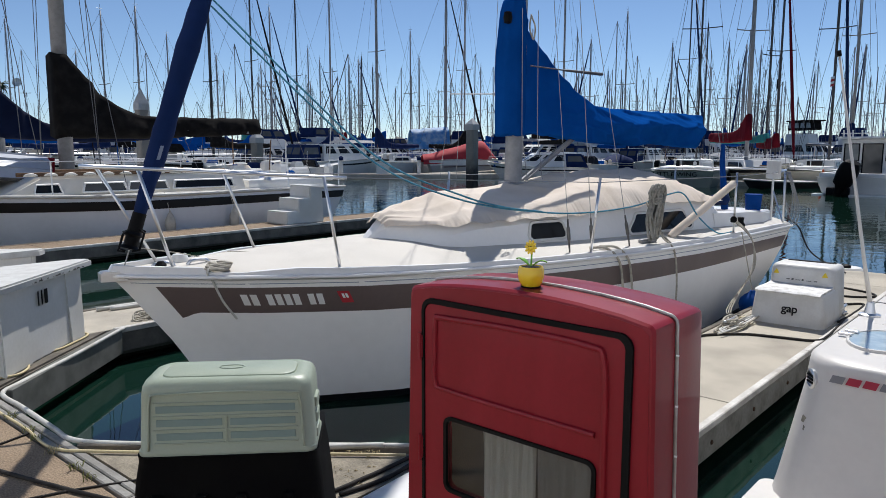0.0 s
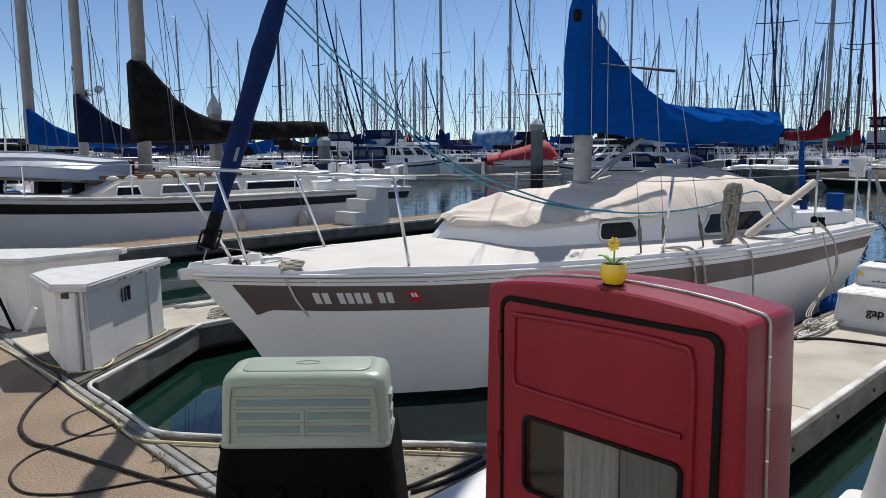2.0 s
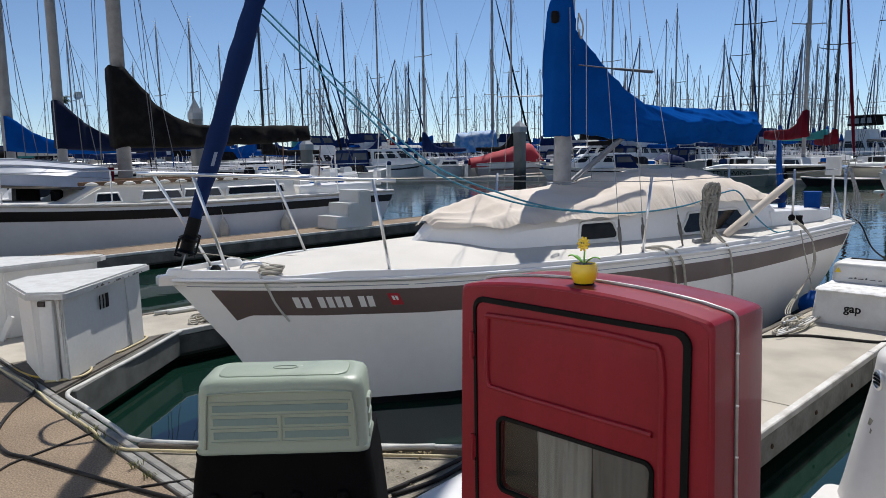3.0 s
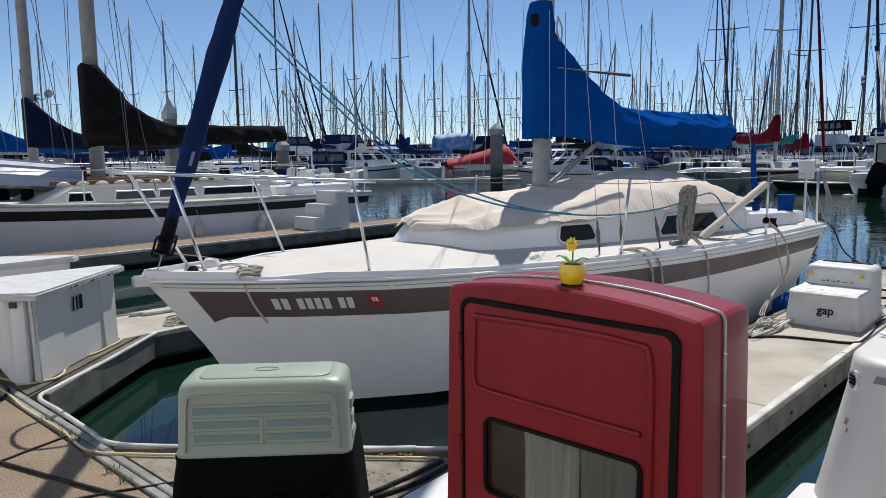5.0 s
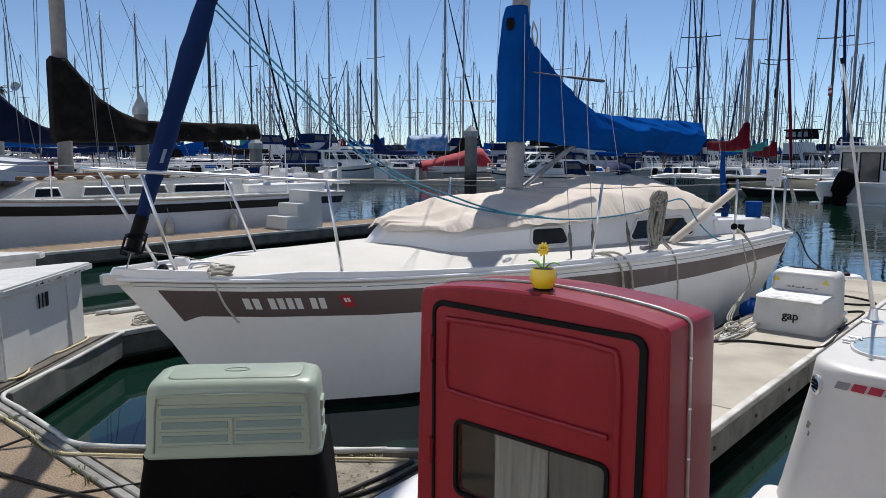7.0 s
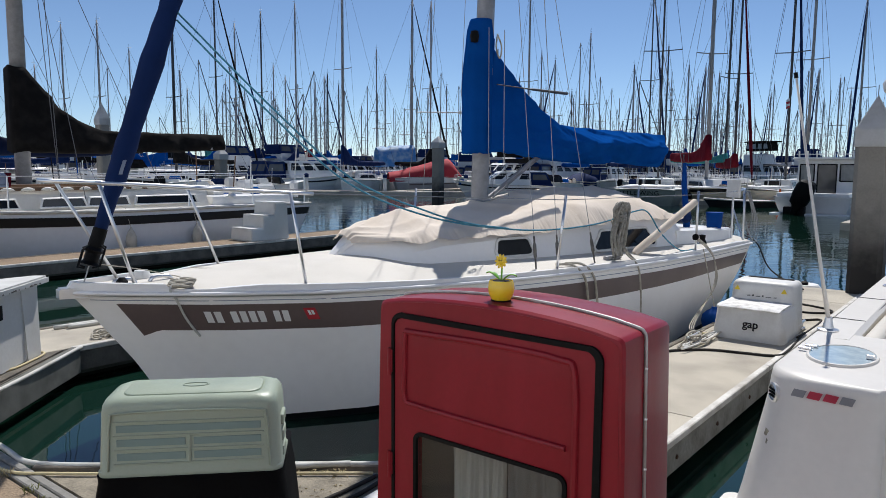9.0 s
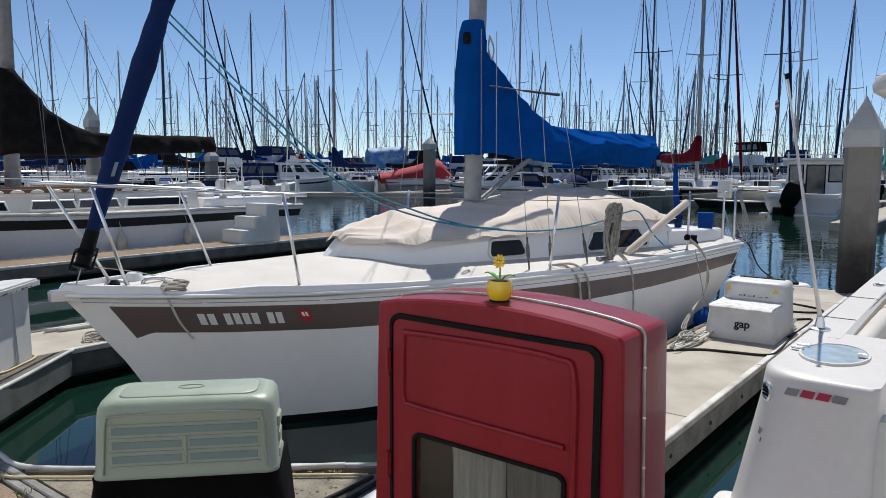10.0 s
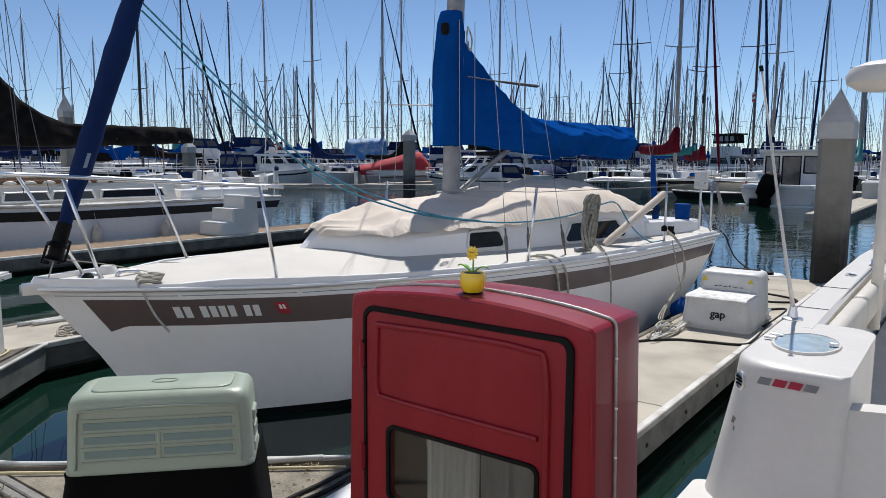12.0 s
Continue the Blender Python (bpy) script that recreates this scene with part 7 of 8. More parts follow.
# ---- across the fairway ----
GREY_COVER = material("pale_grey_canvas", (0.40, 0.40, 0.40), 0.85, vary=0.1, grain=120, stain=2, bump=0.1)
HULL_TAN = material("cream_topsides", (0.60, 0.55, 0.42), 0.35, vary=0.05, grain=10, stain=0.8, bump=0.004)
HULL_SAGE = material("grey_green_topsides", (0.26, 0.31, 0.29), 0.4, vary=0.06, grain=10, stain=0.8, bump=0.004)
HULL_NAVY = material("navy_topsides", (0.015, 0.03, 0.10), 0.3, vary=0.06, grain=10, stain=0.8, bump=0.004)
HULL_BLACK = material("black_topsides", (0.015, 0.016, 0.018), 0.35, vary=0.1, grain=10, stain=0.8, bump=0.004)
TARP = material("faded_blue_tarp", (0.045, 0.20, 0.46), 0.6, vary=0.15, grain=40, stain=1.6, bump=0.1, tone=(0.45, 0.55, 0.60))

# Pilothouse fishing boat with an outboard, seen over its stern.
far_finger = tagged(finish("far_dock", prism(rect(-4.3, -3.2, 25, 43), -0.40, -0.06, 0.02), CONCRETE_PALE, at=DOCK), "pale finger pier behind the concrete pile", "dock", kind="structure")
waler(far_finger, (-3.2, 25), (-3.2, 43), -0.06, -0.42, -0.08, WALER, 3.0)
chest = thing("dock_box", DOCK @ pose(-3.8, 38.0, -0.06, 0, 0, 0), "white rectangular dock box on a finger pier", "dock box")
finish("body", loft([super_ring(w, d, z, 0.06) for w, d, z in ((0.34, 0.75, 0.0), (0.36, 0.8, 0.62))]), GEL_OLD, chest, smooth=40)
finish("lid", loft([super_ring(w, d, z, 0.07) for w, d, z in ((0.39, 0.84, 0.62), (0.39, 0.84, 0.70), (0.34, 0.78, 0.76))]), GEL, chest, smooth=40)
skiff_low = thing("skiff", berth(1338, 34.5, 8), "low dark skiff with a pale deck", "boat", "moored motorboats")
add_hull(skiff_low, 5.2, 0.85, 0.62, 0.5, 0.48, HULL_BLACK, None, transom=0.85)
fishing = thing("fishing_boat", berth(1540, 28.7, 228, back=7.2), "white pilothouse fishing boat with a black outboard engine", "motorboat", "moored motorboats")
fishing.scale = (1.0, 1.0, 0.92)
add_hull(fishing, 7.2, 1.45, 1.5, 1.05, 1.0, GEL, BUMPER, (0.2, 0.25), transom=0.98, rake=0.14)
cuddy = add_house(fishing, "pilothouse", 1.8, 4.6, 1.22, 1.0, 2.75, GEL, 0.6, 0.0, 0.94, 2, win=(0.45, 0.86))
# Opaque panes; their grey stands for the light interior behind the glass.
CABIN_GLASS = material("pale_cabin_glass", (0.20, 0.215, 0.21), 0.12, vary=0.2, grain=5, stain=2, bump=0.0)
for y0, y1, z0, z1, mat in ((-1.04, -0.48, 1.72, 2.5, CABIN_GLASS), (-0.34, 0.40, 1.08, 2.5, SMOKED), (0.54, 1.08, 1.72, 2.5, CABIN_GLASS)):
    bm = bmesh.new()
    bm.faces.new([bm.verts.new(p) for p in ((4.616, y0, z0), (4.616, y1, z0), (4.616, y1, z1), (4.616, y0, z1))])
    finish("window_pane" if z0 > 1.5 else "cabin_doorway", bm, mat, cuddy)
    finish("window_frame", tube([(4.62, y0, z0), (4.62, y1, z0), (4.62, y1, z1), (4.62, y0, z1), (4.62, y0, z0)], 0.035, 6), BLACK_PLASTIC, cuddy)
finish("roof", box(1.9, 5.0, -1.28, 1.28, 2.73, 2.83, 0.04), GEL, fishing, smooth=40)
for i in range(7):
    finish("rod_holder", tube([(4.9, -1.05 + 0.35 * i, 2.8), (4.98, -1.05 + 0.35 * i, 3.12)], 0.035, 6), GEL, fishing)
finish("roof_rail", tube([(4.9, -1.15, 2.98), (4.9, 1.15, 2.98)], 0.02, 6), STEEL, fishing)
for s in (1, -1):
    finish("cockpit_side", box(4.6, 7.1, s * 1.28 - 0.1, s * 1.28 + 0.1, 0.95, 1.22, 0.04), GEL, fishing, smooth=40)
finish("transom_wall", box(6.95, 7.14, -1.35, 1.35, 0.9, 1.22, 0.04), GEL, fishing, smooth=40)
finish("engine_bracket", box(7.1, 7.5, -1.0, -0.2, 0.25, 0.6, 0.04), BLACK_PLASTIC, fishing, smooth=40)
finish("outboard", loft([super_ring(w, d, z, r, 6, x) for w, d, z, r, x in ((0.10, 0.10, -0.25, 0.05, 0.02), (0.15, 0.16, 0.30, 0.06, 0.0), (0.20, 0.22, 0.50, 0.08, 0.0), (0.30, 0.33, 0.62, 0.10, 0.0), (0.33, 0.37, 1.05, 0.14, 0.0), (0.31, 0.35, 1.45, 0.14, 0.02), (0.24, 0.27, 1.62, 0.12, 0.04), (0.12, 0.14, 1.68, 0.08, 0.05))]), BLACK_PLASTIC, fishing, "black outboard engine, tilted", smooth=40, at=pose(7.42, -0.62, 0.24, -21, 12, 0))
for y0, y1 in ((-1.5, -1.05), (-0.15, 1.4)):
    finish("swim_platform", box(7.0, 7.6, y0, y1, 0.22, 0.32, 0.03), GEL, fishing, smooth=40)
cone = thing("traffic_cone", berth(1480, 33, 0, z=-0.08), "orange traffic cone standing on a dock", "cone")
ORANGE = material("orange_plastic", (0.75, 0.14, 0.03), 0.6, vary=0.1, grain=20, bump=0.02)
finish("cone_body", revolve([(0.17, 0.0), (0.17, 0.03), (0.14, 0.05), (0.035, 0.7), (0.0, 0.71)], 16), ORANGE, cone, smooth=40)

# Sailboats with dark red covers, a grey-green boat with its name, a flybridge trawler.
sailboat(berth(1341, 39, 94, back=4.0), 10.0, HULL_TAN, BLACK, RED_CANVAS, 13.5, "cream sailboat with a dark red sail cover", mast_r=0.105, seed=11, furl=None, cover_z=2.5, boom_up=0.95, tail=0.5)
red_b = sailboat(berth(1392, 45, 80, back=3.8), 9.5, GEL_OLD, RED_CANVAS, RED_CANVAS, 13.0, "white sailboat with a dark red sail cover and headsail", mast_r=0.065, mat=DARK_MAST, seed=12, furl=RED_CANVAS, boom_up=0.6, tail=0.6)
rows = [[(3.9 + 0.75 * k, 0.06 * math.sin(5 * k) , 5.75 + z - 0.12 * k) for z in (0, 0.3, 0.6)] for k in (0, 0.25, 0.5, 0.75, 1.0)]
finish("flag", loft(rows, closed=False), BLACK_CANVAS, red_b, "small black flag", smooth=True)
named = sailboat(berth(1228, 35, 245, back=12), 12.0, HULL_SAGE, None, None, 14.5, "grey-green sailboat with its name on the side", mast_r=0.055, seed=13, furl=None, mat=DARK_MAST)
words = bpy.data.curves.new("boat_name", "FONT")
words.body, words.size, words.extrude = "LITTLE WING", 0.34, 0.004
lettering = new("boat_name", words)
lettering.parent, lettering.matrix_basis = named, pose(11.90, -1.36, 0.77, 120, 0, 90)
lettering.data.materials.append(BLACK)
trawler = cruiser(berth(1416, 62, 105, back=6), 13, GEL, None, "white flybridge trawler with a dark enclosed bridge", None)
trawler.scale = (0.62, 0.5, 1.16)
BRIDGE_PANE = material("pale_vinyl_pane", (0.30, 0.33, 0.35), 0.2, vary=0.15, grain=6, stain=3, bump=0.0)
bridge = add_house(trawler, "bridge_enclosure", 4.9, 9.0, 1.3, 3.1, 3.72, BLACK_CANVAS, 0.2, 0.05, 0.94, 4, BRIDGE_PANE, (0.25, 0.82))
finish("bridge_roof", box(4.7, 9.25, -1.42, 1.42, 3.70, 3.80, 0.04), BLACK_CANVAS, trawler, "dark overhanging roof")
for y in (-0.9, -0.3, 0.3, 0.9):
    bm = bmesh.new()
    bm.faces.new([bm.verts.new(p) for p in ((9.02, y - 0.25, 3.22), (9.02, y + 0.25, 3.22), (8.995, y + 0.25, 3.60), (8.995, y - 0.25, 3.60))])
    finish("window_pane", bm, BRIDGE_PANE, bridge)
sailboat(berth(1350, 48, 120, back=5), 10, GEL_OLD, None, TEAL_CANVAS, 13, "white sailboat with a teal sail cover", mast_r=0.07, mat=DARK_MAST, seed=14, boom_up=0.4, cover_z=2.5)
runabout(berth(1436, 43, 60, back=0), 5.5, TARP, None, None, "small pale blue motorboat")

# White speedboat: its bow points along the dock, a red cover lies over windscreen and cockpit.
HULL_SILVER = material("silver_topsides", (0.42, 0.40, 0.39), 0.3, vary=0.06, grain=10, stain=0.8, bump=0.004)
speed = thing("speedboat", berth(948, 57, 186), "white speedboat under a bright red canvas cover", "motorboat", "moored motorboats")
add_hull(speed, 7.6, 1.3, 1.35, 1.25, 1.15, HULL_SILVER, GEL, (0.02, 0.3), transom=0.92, rake=0.2)
add_house(speed, "windscreen", 2.5, 3.6, 0.95, 1.3, 1.95, GLASS, 0.8, 0.0, 0.85, 0)
rows = []
for i in range(25):
    k = i / 24
    w = 1.32 - 0.12 * k
    h = float(np.interp(k, (0, 0.14, 0.24, 0.6, 1), (1.5, 2.75, 2.7, 2.15, 1.6)))
    low = float(np.interp(k, (0, 0.14, 0.5, 1), (1.3, 1.25, 1.05, 0.9)))
    rows.append([(2.5 + 5.5 * k, w * math.cos(a), low + (h - low) * math.sin(a) ** 0.75 - 0.05 * abs(math.sin(k * 9.4)) * math.sin(a) + 0.04 * noise.noise(Vector((k * 9, a * 3, 4)))) for a in (math.pi * j / 14 for j in range(15))])
finish("boat_cover", loft(rows, closed=False), BRIGHT_RED_CANVAS, speed, "bright red canvas cover, sagging between its bows", smooth=True)
for s in (1, -1):
    finish("side_stripe", tube([(0.9, s * 0.75, 0.95), (2.5, s * 1.18, 0.85), (6.5, s * 1.28, 0.72)], 0.05, 6), BROWN, speed)
small = cruiser(berth(884, 46.5, 8), 6.8, GEL, BLACK, "small white cabin cruiser with a black stripe", None, False)
small.scale = (1.0, 1.0, 0.82)
cruiser(berth(588, 58, 218, back=0), 7.2, GEL, None, "white cabin cruiser with a navy canvas top", NAVY)
tarped = sailboat(berth(772, 64, 200, back=6), 10, GEL_OLD, None, None, 15, "white sailboat under a faded blue tarpaulin", mast_r=0.11, seed=15, furl=BLACK_CANVAS)
rows = [[(3.9 + 3.4 * k, 0.95 * x, 4.0 - 0.75 * abs(x) ** 1.3 - 1.0 * max(0, abs(x) - 0.55) * 2.2 - 0.3 * k + 0.16 * noise.noise(Vector((k * 9, x * 2, 1)))) for x in (j / 8 - 1 for j in range(17))] for k in (i / 14 for i in range(15))]
finish("tarpaulin", loft(rows, closed=False), TARP, tarped, "faded blue tarpaulin hung over the boom", smooth=True)
runabout(berth(800, 61, 200, back=3), 6.5, GEL_OLD, None, GREY_COVER, "motorboat under a pale grey cover")

# The masts that stand out: bearing, depth, height, radius, material, furled sail, cover.
HEROES = (
    (690, 56, 16.5, 0.13, ALU_DULL, None, NAVY), (610, 66, 15.5, 0.10, ALU_DULL, None, NAVY), (552, 72, 16.0, 0.10, DARK_MAST, None, NAVY),
    (475, 60, 16.0, 0.09, DARK_MAST, BLACK_CANVAS, BLUE), (404, 50, 11.0, 0.12, DARK_MAST, None, BLACK_CANVAS), (508, 70, 14.5, 0.09, ALU_DULL, NAVY, NAVY),
    (281, 58, 12.3, 0.10, ALU_DULL, None, BLUE), (222, 56, 11.6, 0.08, ALU_DULL, None, NAVY), (748, 74, 13.0, 0.09, ALU_DULL, None, NAVY),
    (842, 64, 15.5, 0.10, ALU_DULL, None, BLACK_CANVAS), (1014, 62, 16.5, 0.11, ALU_DULL, None, BLUE), (1122, 66, 13.5, 0.09, ALU_DULL, None, BLUE),
    (1262, 72, 13.5, 0.10, DARK_MAST, None, NAVY), (1232, 60, 16.5, 0.07, DARK_MAST, NAVY, NAVY), (1526, 44, 15.5, 0.11, ALU_DULL, None, NAVY),
    (1488, 40, 15.0, 0.09, DARK_MAST, NAVY, None), (332, 74, 12.6, 0.09, ALU_DULL, None, BLUE), (176, 70, 10.5, 0.09, ALU_DULL, None, NAVY),
    (1620, 52, 14.0, 0.10, ALU_DULL, NAVY, BLUE), (1700, 46, 14.5, 0.10, ALU_DULL, None, TEAL_CANVAS), (60, 62, 12.0, 0.09, ALU_DULL, None, NAVY),
    (1252, 80, 12.2, 0.09, DARK_MAST, None, BLUE), (1458, 84, 11.4, 0.08, ALU_DULL, None, NAVY), (1036, 78, 13.6, 0.09, ALU_DULL, None, NAVY),
    (1318, 86, 11.6, 0.08, ALU_DULL, None, BLACK_CANVAS), (572, 82, 12.4, 0.09, ALU_DULL, None, NAVY), (664, 76, 10.8, 0.10, DARK_MAST, None, BLUE),
)
HULLS = (GEL, GEL_OLD, A_HULL, HULL_TAN, HULL_NAVY)
WORDS = {NAVY: "navy", BLUE: "blue", BLACK_CANVAS: "black", TEAL_CANVAS: "teal", None: "no"}
for i, (px_, depth, h, r, mat, furl, cover) in enumerate(HEROES):
    hull = HULLS[i % 4]
    boat = sailboat(berth(px_, depth, (47.8, 227.8)[i % 2], back=4.2), 10.5, hull, (None, BLACK, NAVY)[i % 3], cover, h - 0.9, f"white moored sailboat with {WORDS[cover]} sail cover and tall mast", furl, mat, r * 0.78, seed=20 + i)
    if px_ == 842:
        # A white instrument arm across the mast.
        along = Vector((math.cos(radians(-227.8)), math.sin(radians(-227.8)), 0))
        foot = Vector((4.2, 0, 6.75))
        finish("instrument_arm", tube([foot - along * 1.2, foot + along * 2.3, foot + along * 2.45 + Vector((0, 0, 0.06))], [0.05, 0.06, 0.04], 8), GEL, boat, "white instrument arm")
        finish("instrument", revolve([(0.0, -0.16), (0.12, -0.14), (0.20, 0.0), (0.12, 0.14), (0.0, 0.16)], 10, foot + along * 2.55), GEL_OLD, boat, smooth=True)
    elif px_ == 1488:
        for k, cloth in enumerate((BRIGHT_RED_CANVAS, GEL, BRIGHT_RED_CANVAS, GEL)):
            finish("flag_stripe", loft([[(4.25 + 0.5 * f, 0.05 * math.sin(5 * f), 5.5 + 0.13 * k + z - 0.12 * f) for z in (0, 0.13)] for f in (0, 0.25, 0.5, 0.75, 1.0)], closed=False), cloth, boat, smooth=True)

# Rows of further boats, copied from a few patterns.
random.seed(4)
patterns = [
    sailboat(berth(930, 84, 47.8), 9.5, GEL, NAVY, BLUE, 9.4, "white moored sailboat with a blue sail cover", seed=42, mast_r=0.075),
    sailboat(berth(640, 88, 227.8), 10.5, GEL_OLD, None, NAVY, 10.6, "white moored sailboat with a navy sail cover", NAVY, seed=42, mast_r=0.08),
    sailboat(berth(1080, 92, 47.8), 9.0, HULL_NAVY, BUMPER, BLACK_CANVAS, 9.0, "navy moored sailboat with a black sail cover", seed=43, mast_r=0.075, mat=DARK_MAST),
    cruiser(berth(380, 80, 227.8), 9.5, GEL, NAVY, "white moored cabin cruiser with a navy top", NAVY),
    cruiser(berth(1180, 84, 47.8), 8.5, GEL, BLACK, "white moored cabin cruiser with dark windows", None, False),
    runabout(berth(700, 66, 47.8), 6.5, GEL, NAVY, NAVY, "white speedboat under a navy cover"),
    runabout(berth(470, 58, 227.8), 6.0, GEL, None, None, "small white open motorboat"),
]
for depth, step, kinds in ((50, 105, (4, 5, 6, 6)), (57, 70, (3, 4, 5, 6, 6)), (66, 62, (0, 3, 4, 5, 6)), (77, 55, (0, 1, 3, 4)), (92, 48, (0, 1, 2, 3)), (112, 48, (0, 1, 2, 4)), (145, 70, (0, 1, 2))):
    x = -260 + random.uniform(0, step)
    while x < 2050:
        k = random.choice(kinds)
        d = depth + random.uniform(-4, 6)
        if not (depth < 60 and (1150 < x < 1600 or x > 1650 or x < 330)) and not (depth < 60 and 690 < x < 930):
            if x < 400 and k < 3 and depth > 60:
                k = 4
            c = copy_thing(patterns[k], berth(x, d, random.choice((47.8, 227.8)) + random.uniform(-4, 4), back=random.uniform(2, 6)))
            c.scale = (random.uniform(0.9, 1.15),) * 3
        x += step * random.uniform(0.75, 1.3)

# Crowded berths behind: hulls, cabins, covers and canvas tops too far off to tell apart.
FAR_MATS = [GEL, GEL_OLD, A_HULL, HULL_TAN, HULL_NAVY, NAVY, BLUE, DARK_NAVY, BLACK_CANVAS, TEAL_CANVAS, RED_CANVAS, BEIGE, GLASS, GREY_COVER]
crowd = bmesh.new()


def crowd_piece(rings, m, mat):
    start = len(crowd.faces)
    add_loft(crowd, [[m @ Vector(p) for p in ring] for ring in rings])
    crowd.faces.ensure_lookup_table()
    for f in crowd.faces[start:]:
        f.material_index = mat


def slab(x0, x1, w0, w1, z0, z1, lean=0.0):
    return [[(x0, -w0, z0), (x1, -w0, z0), (x1, w0, z0), (x0, w0, z0)], [(x0 + lean, -w1, z1), (x1 - lean * 0.2, -w1, z1), (x1 - lean * 0.2, w1, z1), (x0 + lean, w1, z1)]]


random.seed(21)
for depth, step in ((60, 46), (70, 40), (82, 36), (97, 32), (115, 28), (138, 26), (165, 24), (200, 22)):
    x = -320 + random.uniform(0, step)
    while x < 2100:
        if not (depth < 75 and (660 < x < 960 or 1150 < x < 1600)):
            L, m = random.uniform(7.5, 11.5), berth(x, depth + random.uniform(-4, 6), random.choice((47.8, 227.8)) + random.uniform(-5, 5), back=random.uniform(3, 6))
            B, h = L * 0.16, random.uniform(0.85, 1.3)
            hull = random.choice((0, 0, 1, 1, 2, 3, 4))
            crowd_piece([[(L * k, -w * B, z), (L * k, -w * B * 0.7, -0.1), (L * k, w * B * 0.7, -0.1), (L * k, w * B, z)] for k, w, z in ((0.0, 0.03, h + 0.35), (0.12, 0.5, h + 0.25), (0.35, 0.95, h + 0.1), (0.7, 1.0, h), (1.0, 0.8, h))], m, hull)
            top = h + random.uniform(0.4, 0.7)
            crowd_piece(slab(L * 0.25, L * 0.68, B * 0.65, B * 0.55, h - 0.05, top, 0.5), m, random.choice((0, 1)))
            crowd_piece(slab(L * 0.34, L * 0.62, B * 0.66, B * 0.61, h + 0.14, h + 0.33, 0.1), m, 12)
            for _ in range(7 if depth < 120 else 3):
                gx, gy, gw, gh = L * random.uniform(0.05, 0.97), random.uniform(-0.8, 0.8) * B, random.uniform(0.05, 0.35), random.uniform(0.25, 0.8)
                crowd_piece(slab(gx - gw, gx + gw, gw * 0.7, gw * 0.5, h, h + gh, 0.05), m @ Matrix.Translation((0, gy, 0)), random.choice((0, 0, 1, 5, 8, 8, 11, 13)))
            kind = random.random()
            if kind < 0.62:
                z, mat, mx = random.uniform(2.1, 2.9), random.choice((5, 5, 6, 6, 7, 7, 8, 8, 9, 10, 11)), L * 0.4
                up = random.uniform(0.5, 1.5)
                crowd_piece([[(mx + 4.2 * k, -0.16, z), (mx + 4.2 * k, 0.16, z), (mx + 4.2 * k, 0.12, z + t), (mx + 4.2 * k, -0.12, z + t)] for k, t in ((0, up), (0.06, up * 0.95), (0.2, 0.3 + up * 0.4), (0.45, 0.36), (1.0, 0.3))], m, mat)
            if random.random() < 0.5:
                z, mat = random.uniform(2.2, 2.9), random.choice((5, 6, 7, 8, 8, 11, 13))
                crowd_piece(slab(L * 0.66, L * 0.92, B * 0.7, B * 0.5, z, z + 0.22, 0.2), m, mat)
                for px_, py_ in ((0.68, -0.6), (0.68, 0.6), (0.9, -0.6), (0.9, 0.6)):
                    crowd_piece(slab(L * px_ - 0.02, L * px_ + 0.02, 0.02, 0.02, h, z), m @ Matrix.Translation((0, B * py_, 0)), 1)
            elif random.random() < 0.6:
                crowd_piece(slab(L * 0.6, L * 0.75, B * 0.62, B * 0.5, top - 0.1, top + 0.55, 0.35), m, random.choice((5, 6, 7, 8, 11)))
        x += step * random.uniform(0.7, 1.4)
tagged(finish("crowded_berths", crowd, FAR_MATS), "rows of distant moored boats with canvas covers", "boats", kind="stuff")

# The forest of masts behind.
bm, wires = bmesh.new(), bmesh.new()
random.seed(11)
for i in range(330):
    depth = random.choice((95, 110, 130, 150, 175, 200, 230)) + random.uniform(-8, 8)
    px_ = random.uniform(-420, 2150)
    p = bearing(px_, depth)
    h = random.uniform(9.0, 16.0)
    if px_ < 430 and i % 3:
        continue
    lean = random.uniform(-0.012, 0.012)
    top = (p.x + lean * h, p.y, WATER_Z + 1 + h)
    add_tube(bm, [(p.x, p.y, WATER_Z + 0.8), top], [0.085, 0.06], 5)
    if random.random() < 0.75:
        s = random.choice((-1, 1)) * random.uniform(3.0, 5.0)
        add_tube(wires, [top, (p.x + s, p.y, WATER_Z + 1.2)], 0.022 if random.random() < 0.75 else 0.07, 3, caps=False)
        add_tube(wires, [top, (p.x - s * 0.9, p.y, WATER_Z + 1.2)], 0.02, 3, caps=False)
    if random.random() < 0.5:
        z = WATER_Z + 1 + h * random.uniform(0.45, 0.65)
        add_tube(bm, [(p.x - 0.8, p.y, z), (p.x + 0.8, p.y, z)], 0.04, 4)
tagged(finish("far_masts", bm, [ALU_DULL]), "dense forest of distant sailboat masts", "masts", kind="stuff")
tagged(finish("far_rigging", wires, [WIRE_DARK]), "thin rigging wires of the distant boats", "rigging", kind="stuff")

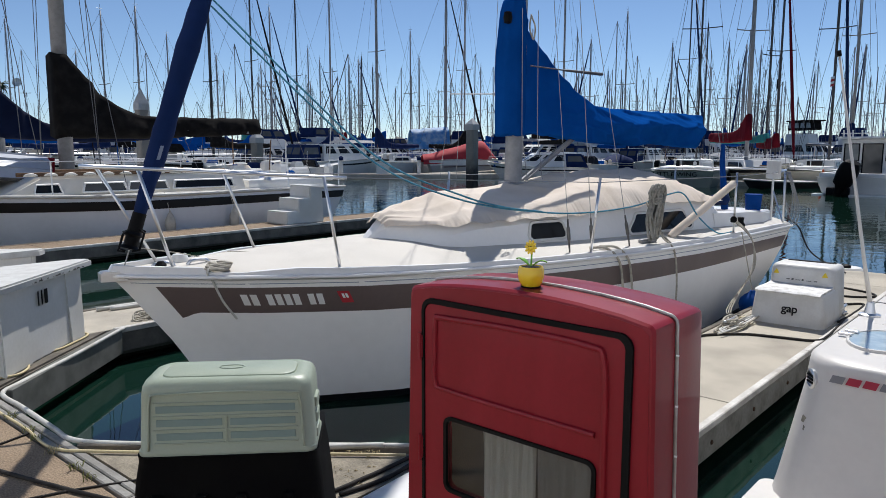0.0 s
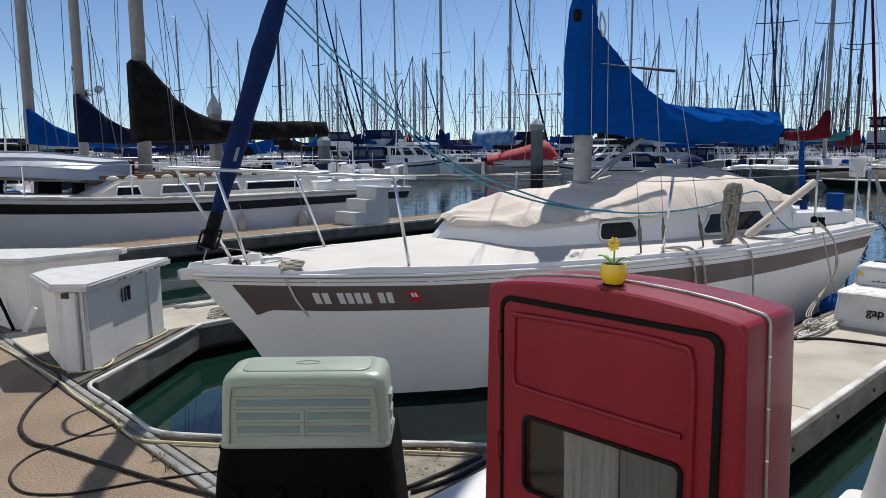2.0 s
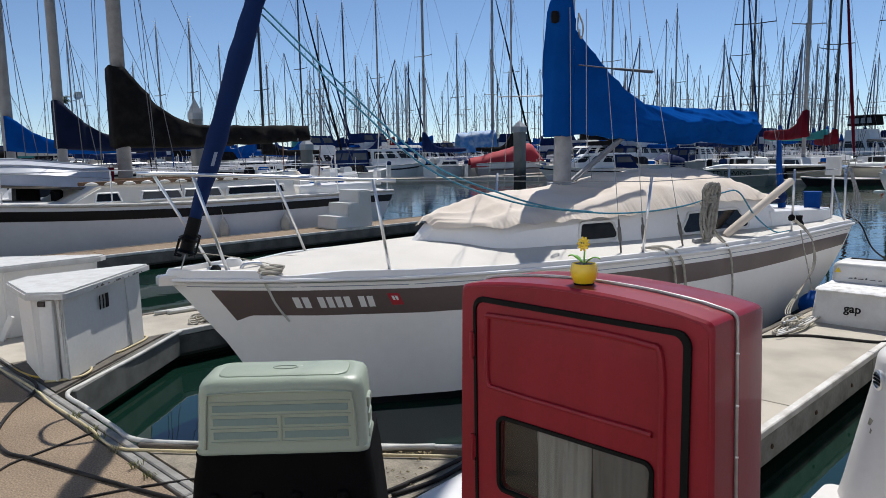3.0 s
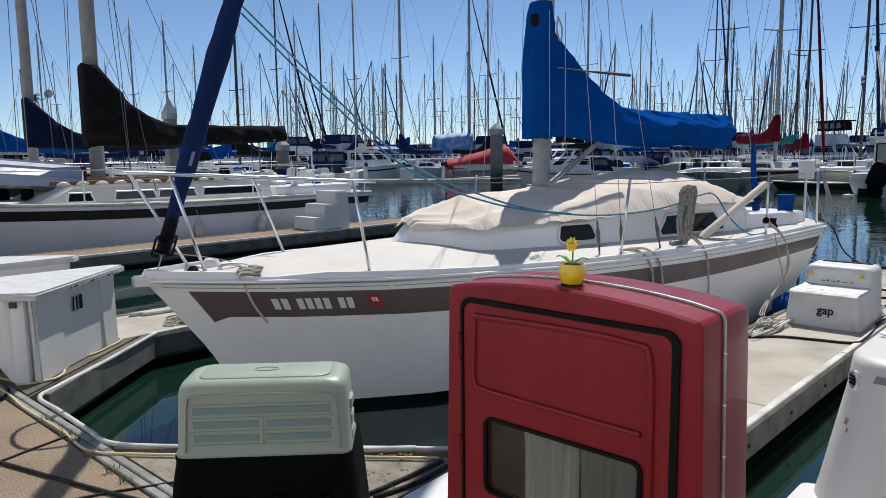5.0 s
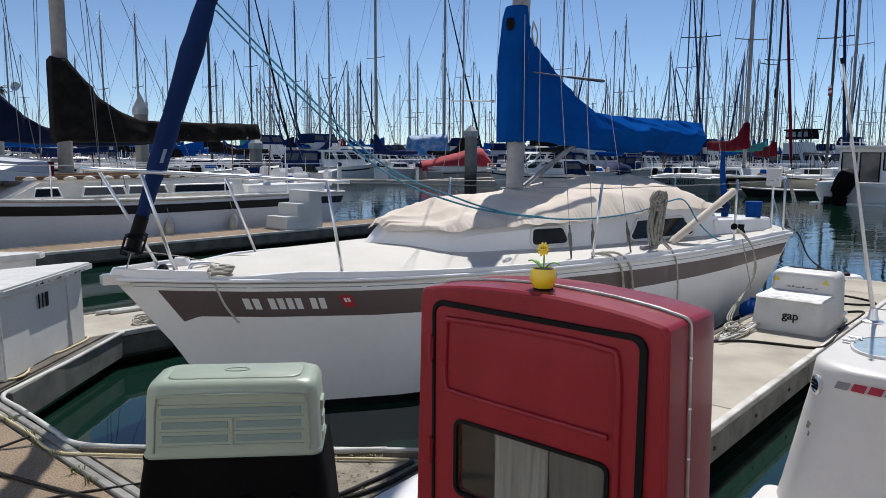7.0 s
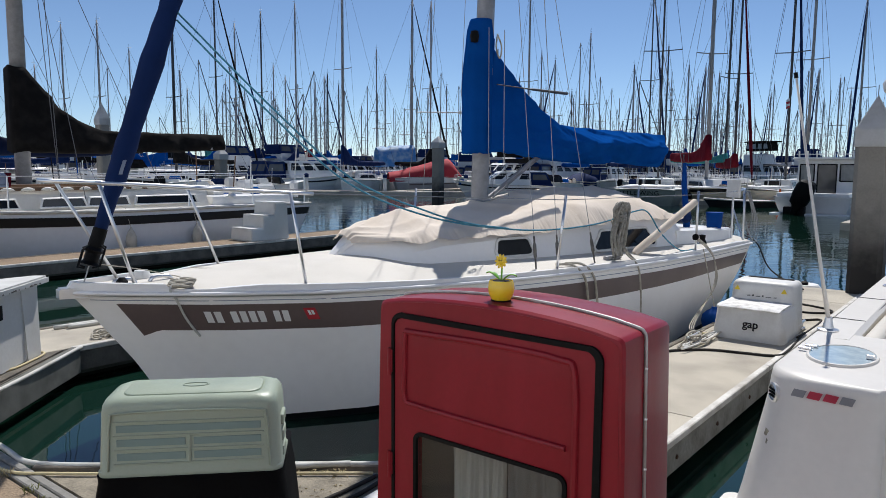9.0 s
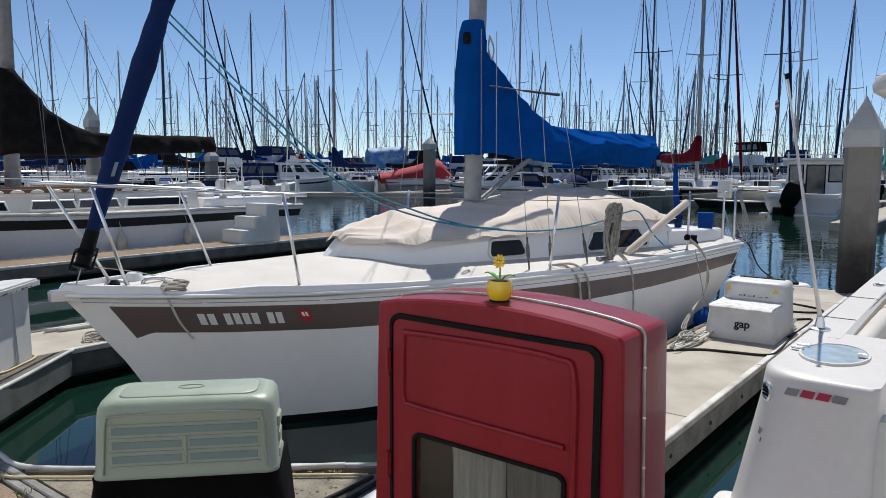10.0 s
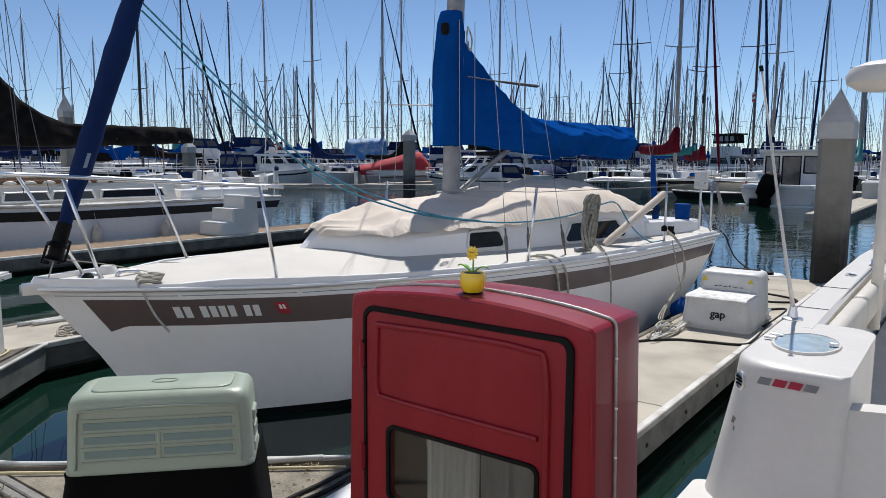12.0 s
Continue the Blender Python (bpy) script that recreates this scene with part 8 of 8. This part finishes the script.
# Docks across the fairway and a low shore behind everything.
for u0, u1, v0, v1 in ((43.5, 45.5, -120, 4), (28.5, 29.6, 0, 60), (72, 74, -160, 90), (100, 102, -180, 120)):
    tagged(finish("far_dock", prism(rect(v0, v1, u0, u1), -0.42, -0.05, 0.03), CONCRETE_PALE, at=DOCK), "pale floating dock across the fairway", "dock", kind="structure")
tagged(finish("far_dock", box(-26, 9.5, 46.6, 47.8, -0.40, -0.06, 0.02), CONCRETE_PALE), "pale floating dock across the fairway", "dock", kind="structure")
tagged(finish("far_dock", box(12.5, 19.5, 36.2, 37.2, -0.40, -0.06, 0.02), CONCRETE_PALE), "pale floating dock across the fairway", "dock", kind="structure")
for v in range(-60, 4, 9):
    tagged(finish("far_dock", prism(rect(v, v + 0.9, 36, 43.5), -0.42, -0.06, 0.03), CONCRETE_PALE, at=DOCK), "pale finger pier across the fairway", "dock", kind="structure")


def dock_chest(x, y, w, mat, label):
    t = thing("dock_box", pose(x, y, -0.06, 0, 0, 4), label, "dock box", "dock boxes across the fairway")
    finish("body", loft([super_ring(w * f, 0.30 * f, z, 0.05, 4) for f, z in ((0.94, 0.0), (1.0, 0.55))]), mat, t, smooth=40)
    finish("lid", loft([super_ring(w * f, 0.32 * f, z, 0.06, 4) for f, z in ((1.06, 0.55), (1.06, 0.62), (0.94, 0.70))]), GEL, t, smooth=40)


def power_post(x, y):
    t = thing("power_pedestal", pose(x, y, -0.06), "pale shore power pedestal standing on a dock", "pedestal", "power pedestals")
    finish("post", loft([super_ring(w, w, z, 0.03, 4) for w, z in ((0.12, 0.0), (0.10, 0.85))]), GEL_OLD, t, smooth=40)
    finish("head", loft([super_ring(w, w, z, 0.03, 4) for w, z in ((0.14, 0.85), (0.14, 1.05), (0.05, 1.13))]), NAVY, t, smooth=40)


random.seed(8)
for i in range(13):
    x = -24.5 + 2.7 * i + random.uniform(-0.7, 0.7)
    if i % 2:
        power_post(x, 47.5)
    elif i % 4 == 0:
        dock_chest(x, 47.2, random.uniform(0.38, 0.5), (GEL, GEL_OLD)[i % 3 % 2], "white dock box with a rounded lid")
SHORE = material("hazy_shore", (0.16, 0.19, 0.16), 0.9, vary=0.2, grain=0.2, stain=0.03, bump=0.0)
pts = [(-700 + 14 * i, 420 + 20 * math.sin(i * 0.3)) for i in range(101)]
rows = [[(x, y, WATER_Z - 1), (x, y + 4, 2.0 + 2.0 * noise.noise(Vector((x * 0.03, 0, 5))) + 1.2 * noise.noise(Vector((x * 0.2, 3, 5)))), (x, y + 60, 2.5), (x, y + 60, -2)] for x, y in pts]
tagged(finish("shore", loft(rows, closed=False), SHORE, smooth=True), "low hazy shore with trees behind the marina", "shore", kind="structure")


# Palms and a radio dish on the far shore.
FROND = material("palm_frond", (0.05, 0.075, 0.03), 0.7, vary=0.2, grain=3, stain=1, bump=0.0)
BARK = material("palm_bark", (0.14, 0.11, 0.08), 0.9, vary=0.2, grain=3, stain=1, bump=0.1)


def palm(px_, depth, h, seed):
    p = bearing(px_, depth)
    t = thing("palm_tree", pose(p.x, p.y, 0), "distant palm tree with a round crown of fronds", "palm")
    finish("trunk", tube([(0, 0, 0), (0.2, 0, h * 0.5), (0.1, 0, h)], [0.35, 0.26, 0.22], 8), BARK, t, smooth=True)
    rnd = random.Random(seed)
    bm = bmesh.new()
    for k in range(38):
        a, up = rnd.uniform(0, 6.28), rnd.uniform(-0.5, 1.2)
        d, c = Vector((math.cos(a), math.sin(a), 0)), Vector((0.1, 0, h))
        L = rnd.uniform(1.5, 2.3)
        pts = [c + d * (L * f) + Vector((0, 0, L * (up * f - 0.75 * f * f))) for f in (0, 0.35, 0.7, 1.0)]
        side = Vector((-d.y, d.x, 0))
        rows = [[q - side * w + Vector((0, 0, -0.1)), q, q + side * w + Vector((0, 0, -0.1))] for q, w in zip(pts, (0.06, 0.28, 0.24, 0.03))]
        add_loft(bm, rows, closed=False)
    finish("crown", bm, FROND, t, smooth=False)


palm(44, 190, 17.5, 1)
dish = thing("radio_dish", pose(*bearing(75, 185)), "white radio dish on a thin mast by the shore", "dish")
finish("mast", tube([(0, 0, -1), (0, 0, 17.2)], 0.14, 8), ALU, dish, smooth=True)
finish("reflector", revolve([(0.0, 0.0), (0.6, 0.12), (1.05, 0.4), (1.12, 0.5), (1.0, 0.44), (0.55, 0.18), (0.0, 0.06)], 20), GEL_OLD, dish, smooth=40, at=pose(0, -0.3, 17.4, 70, 20, 0))
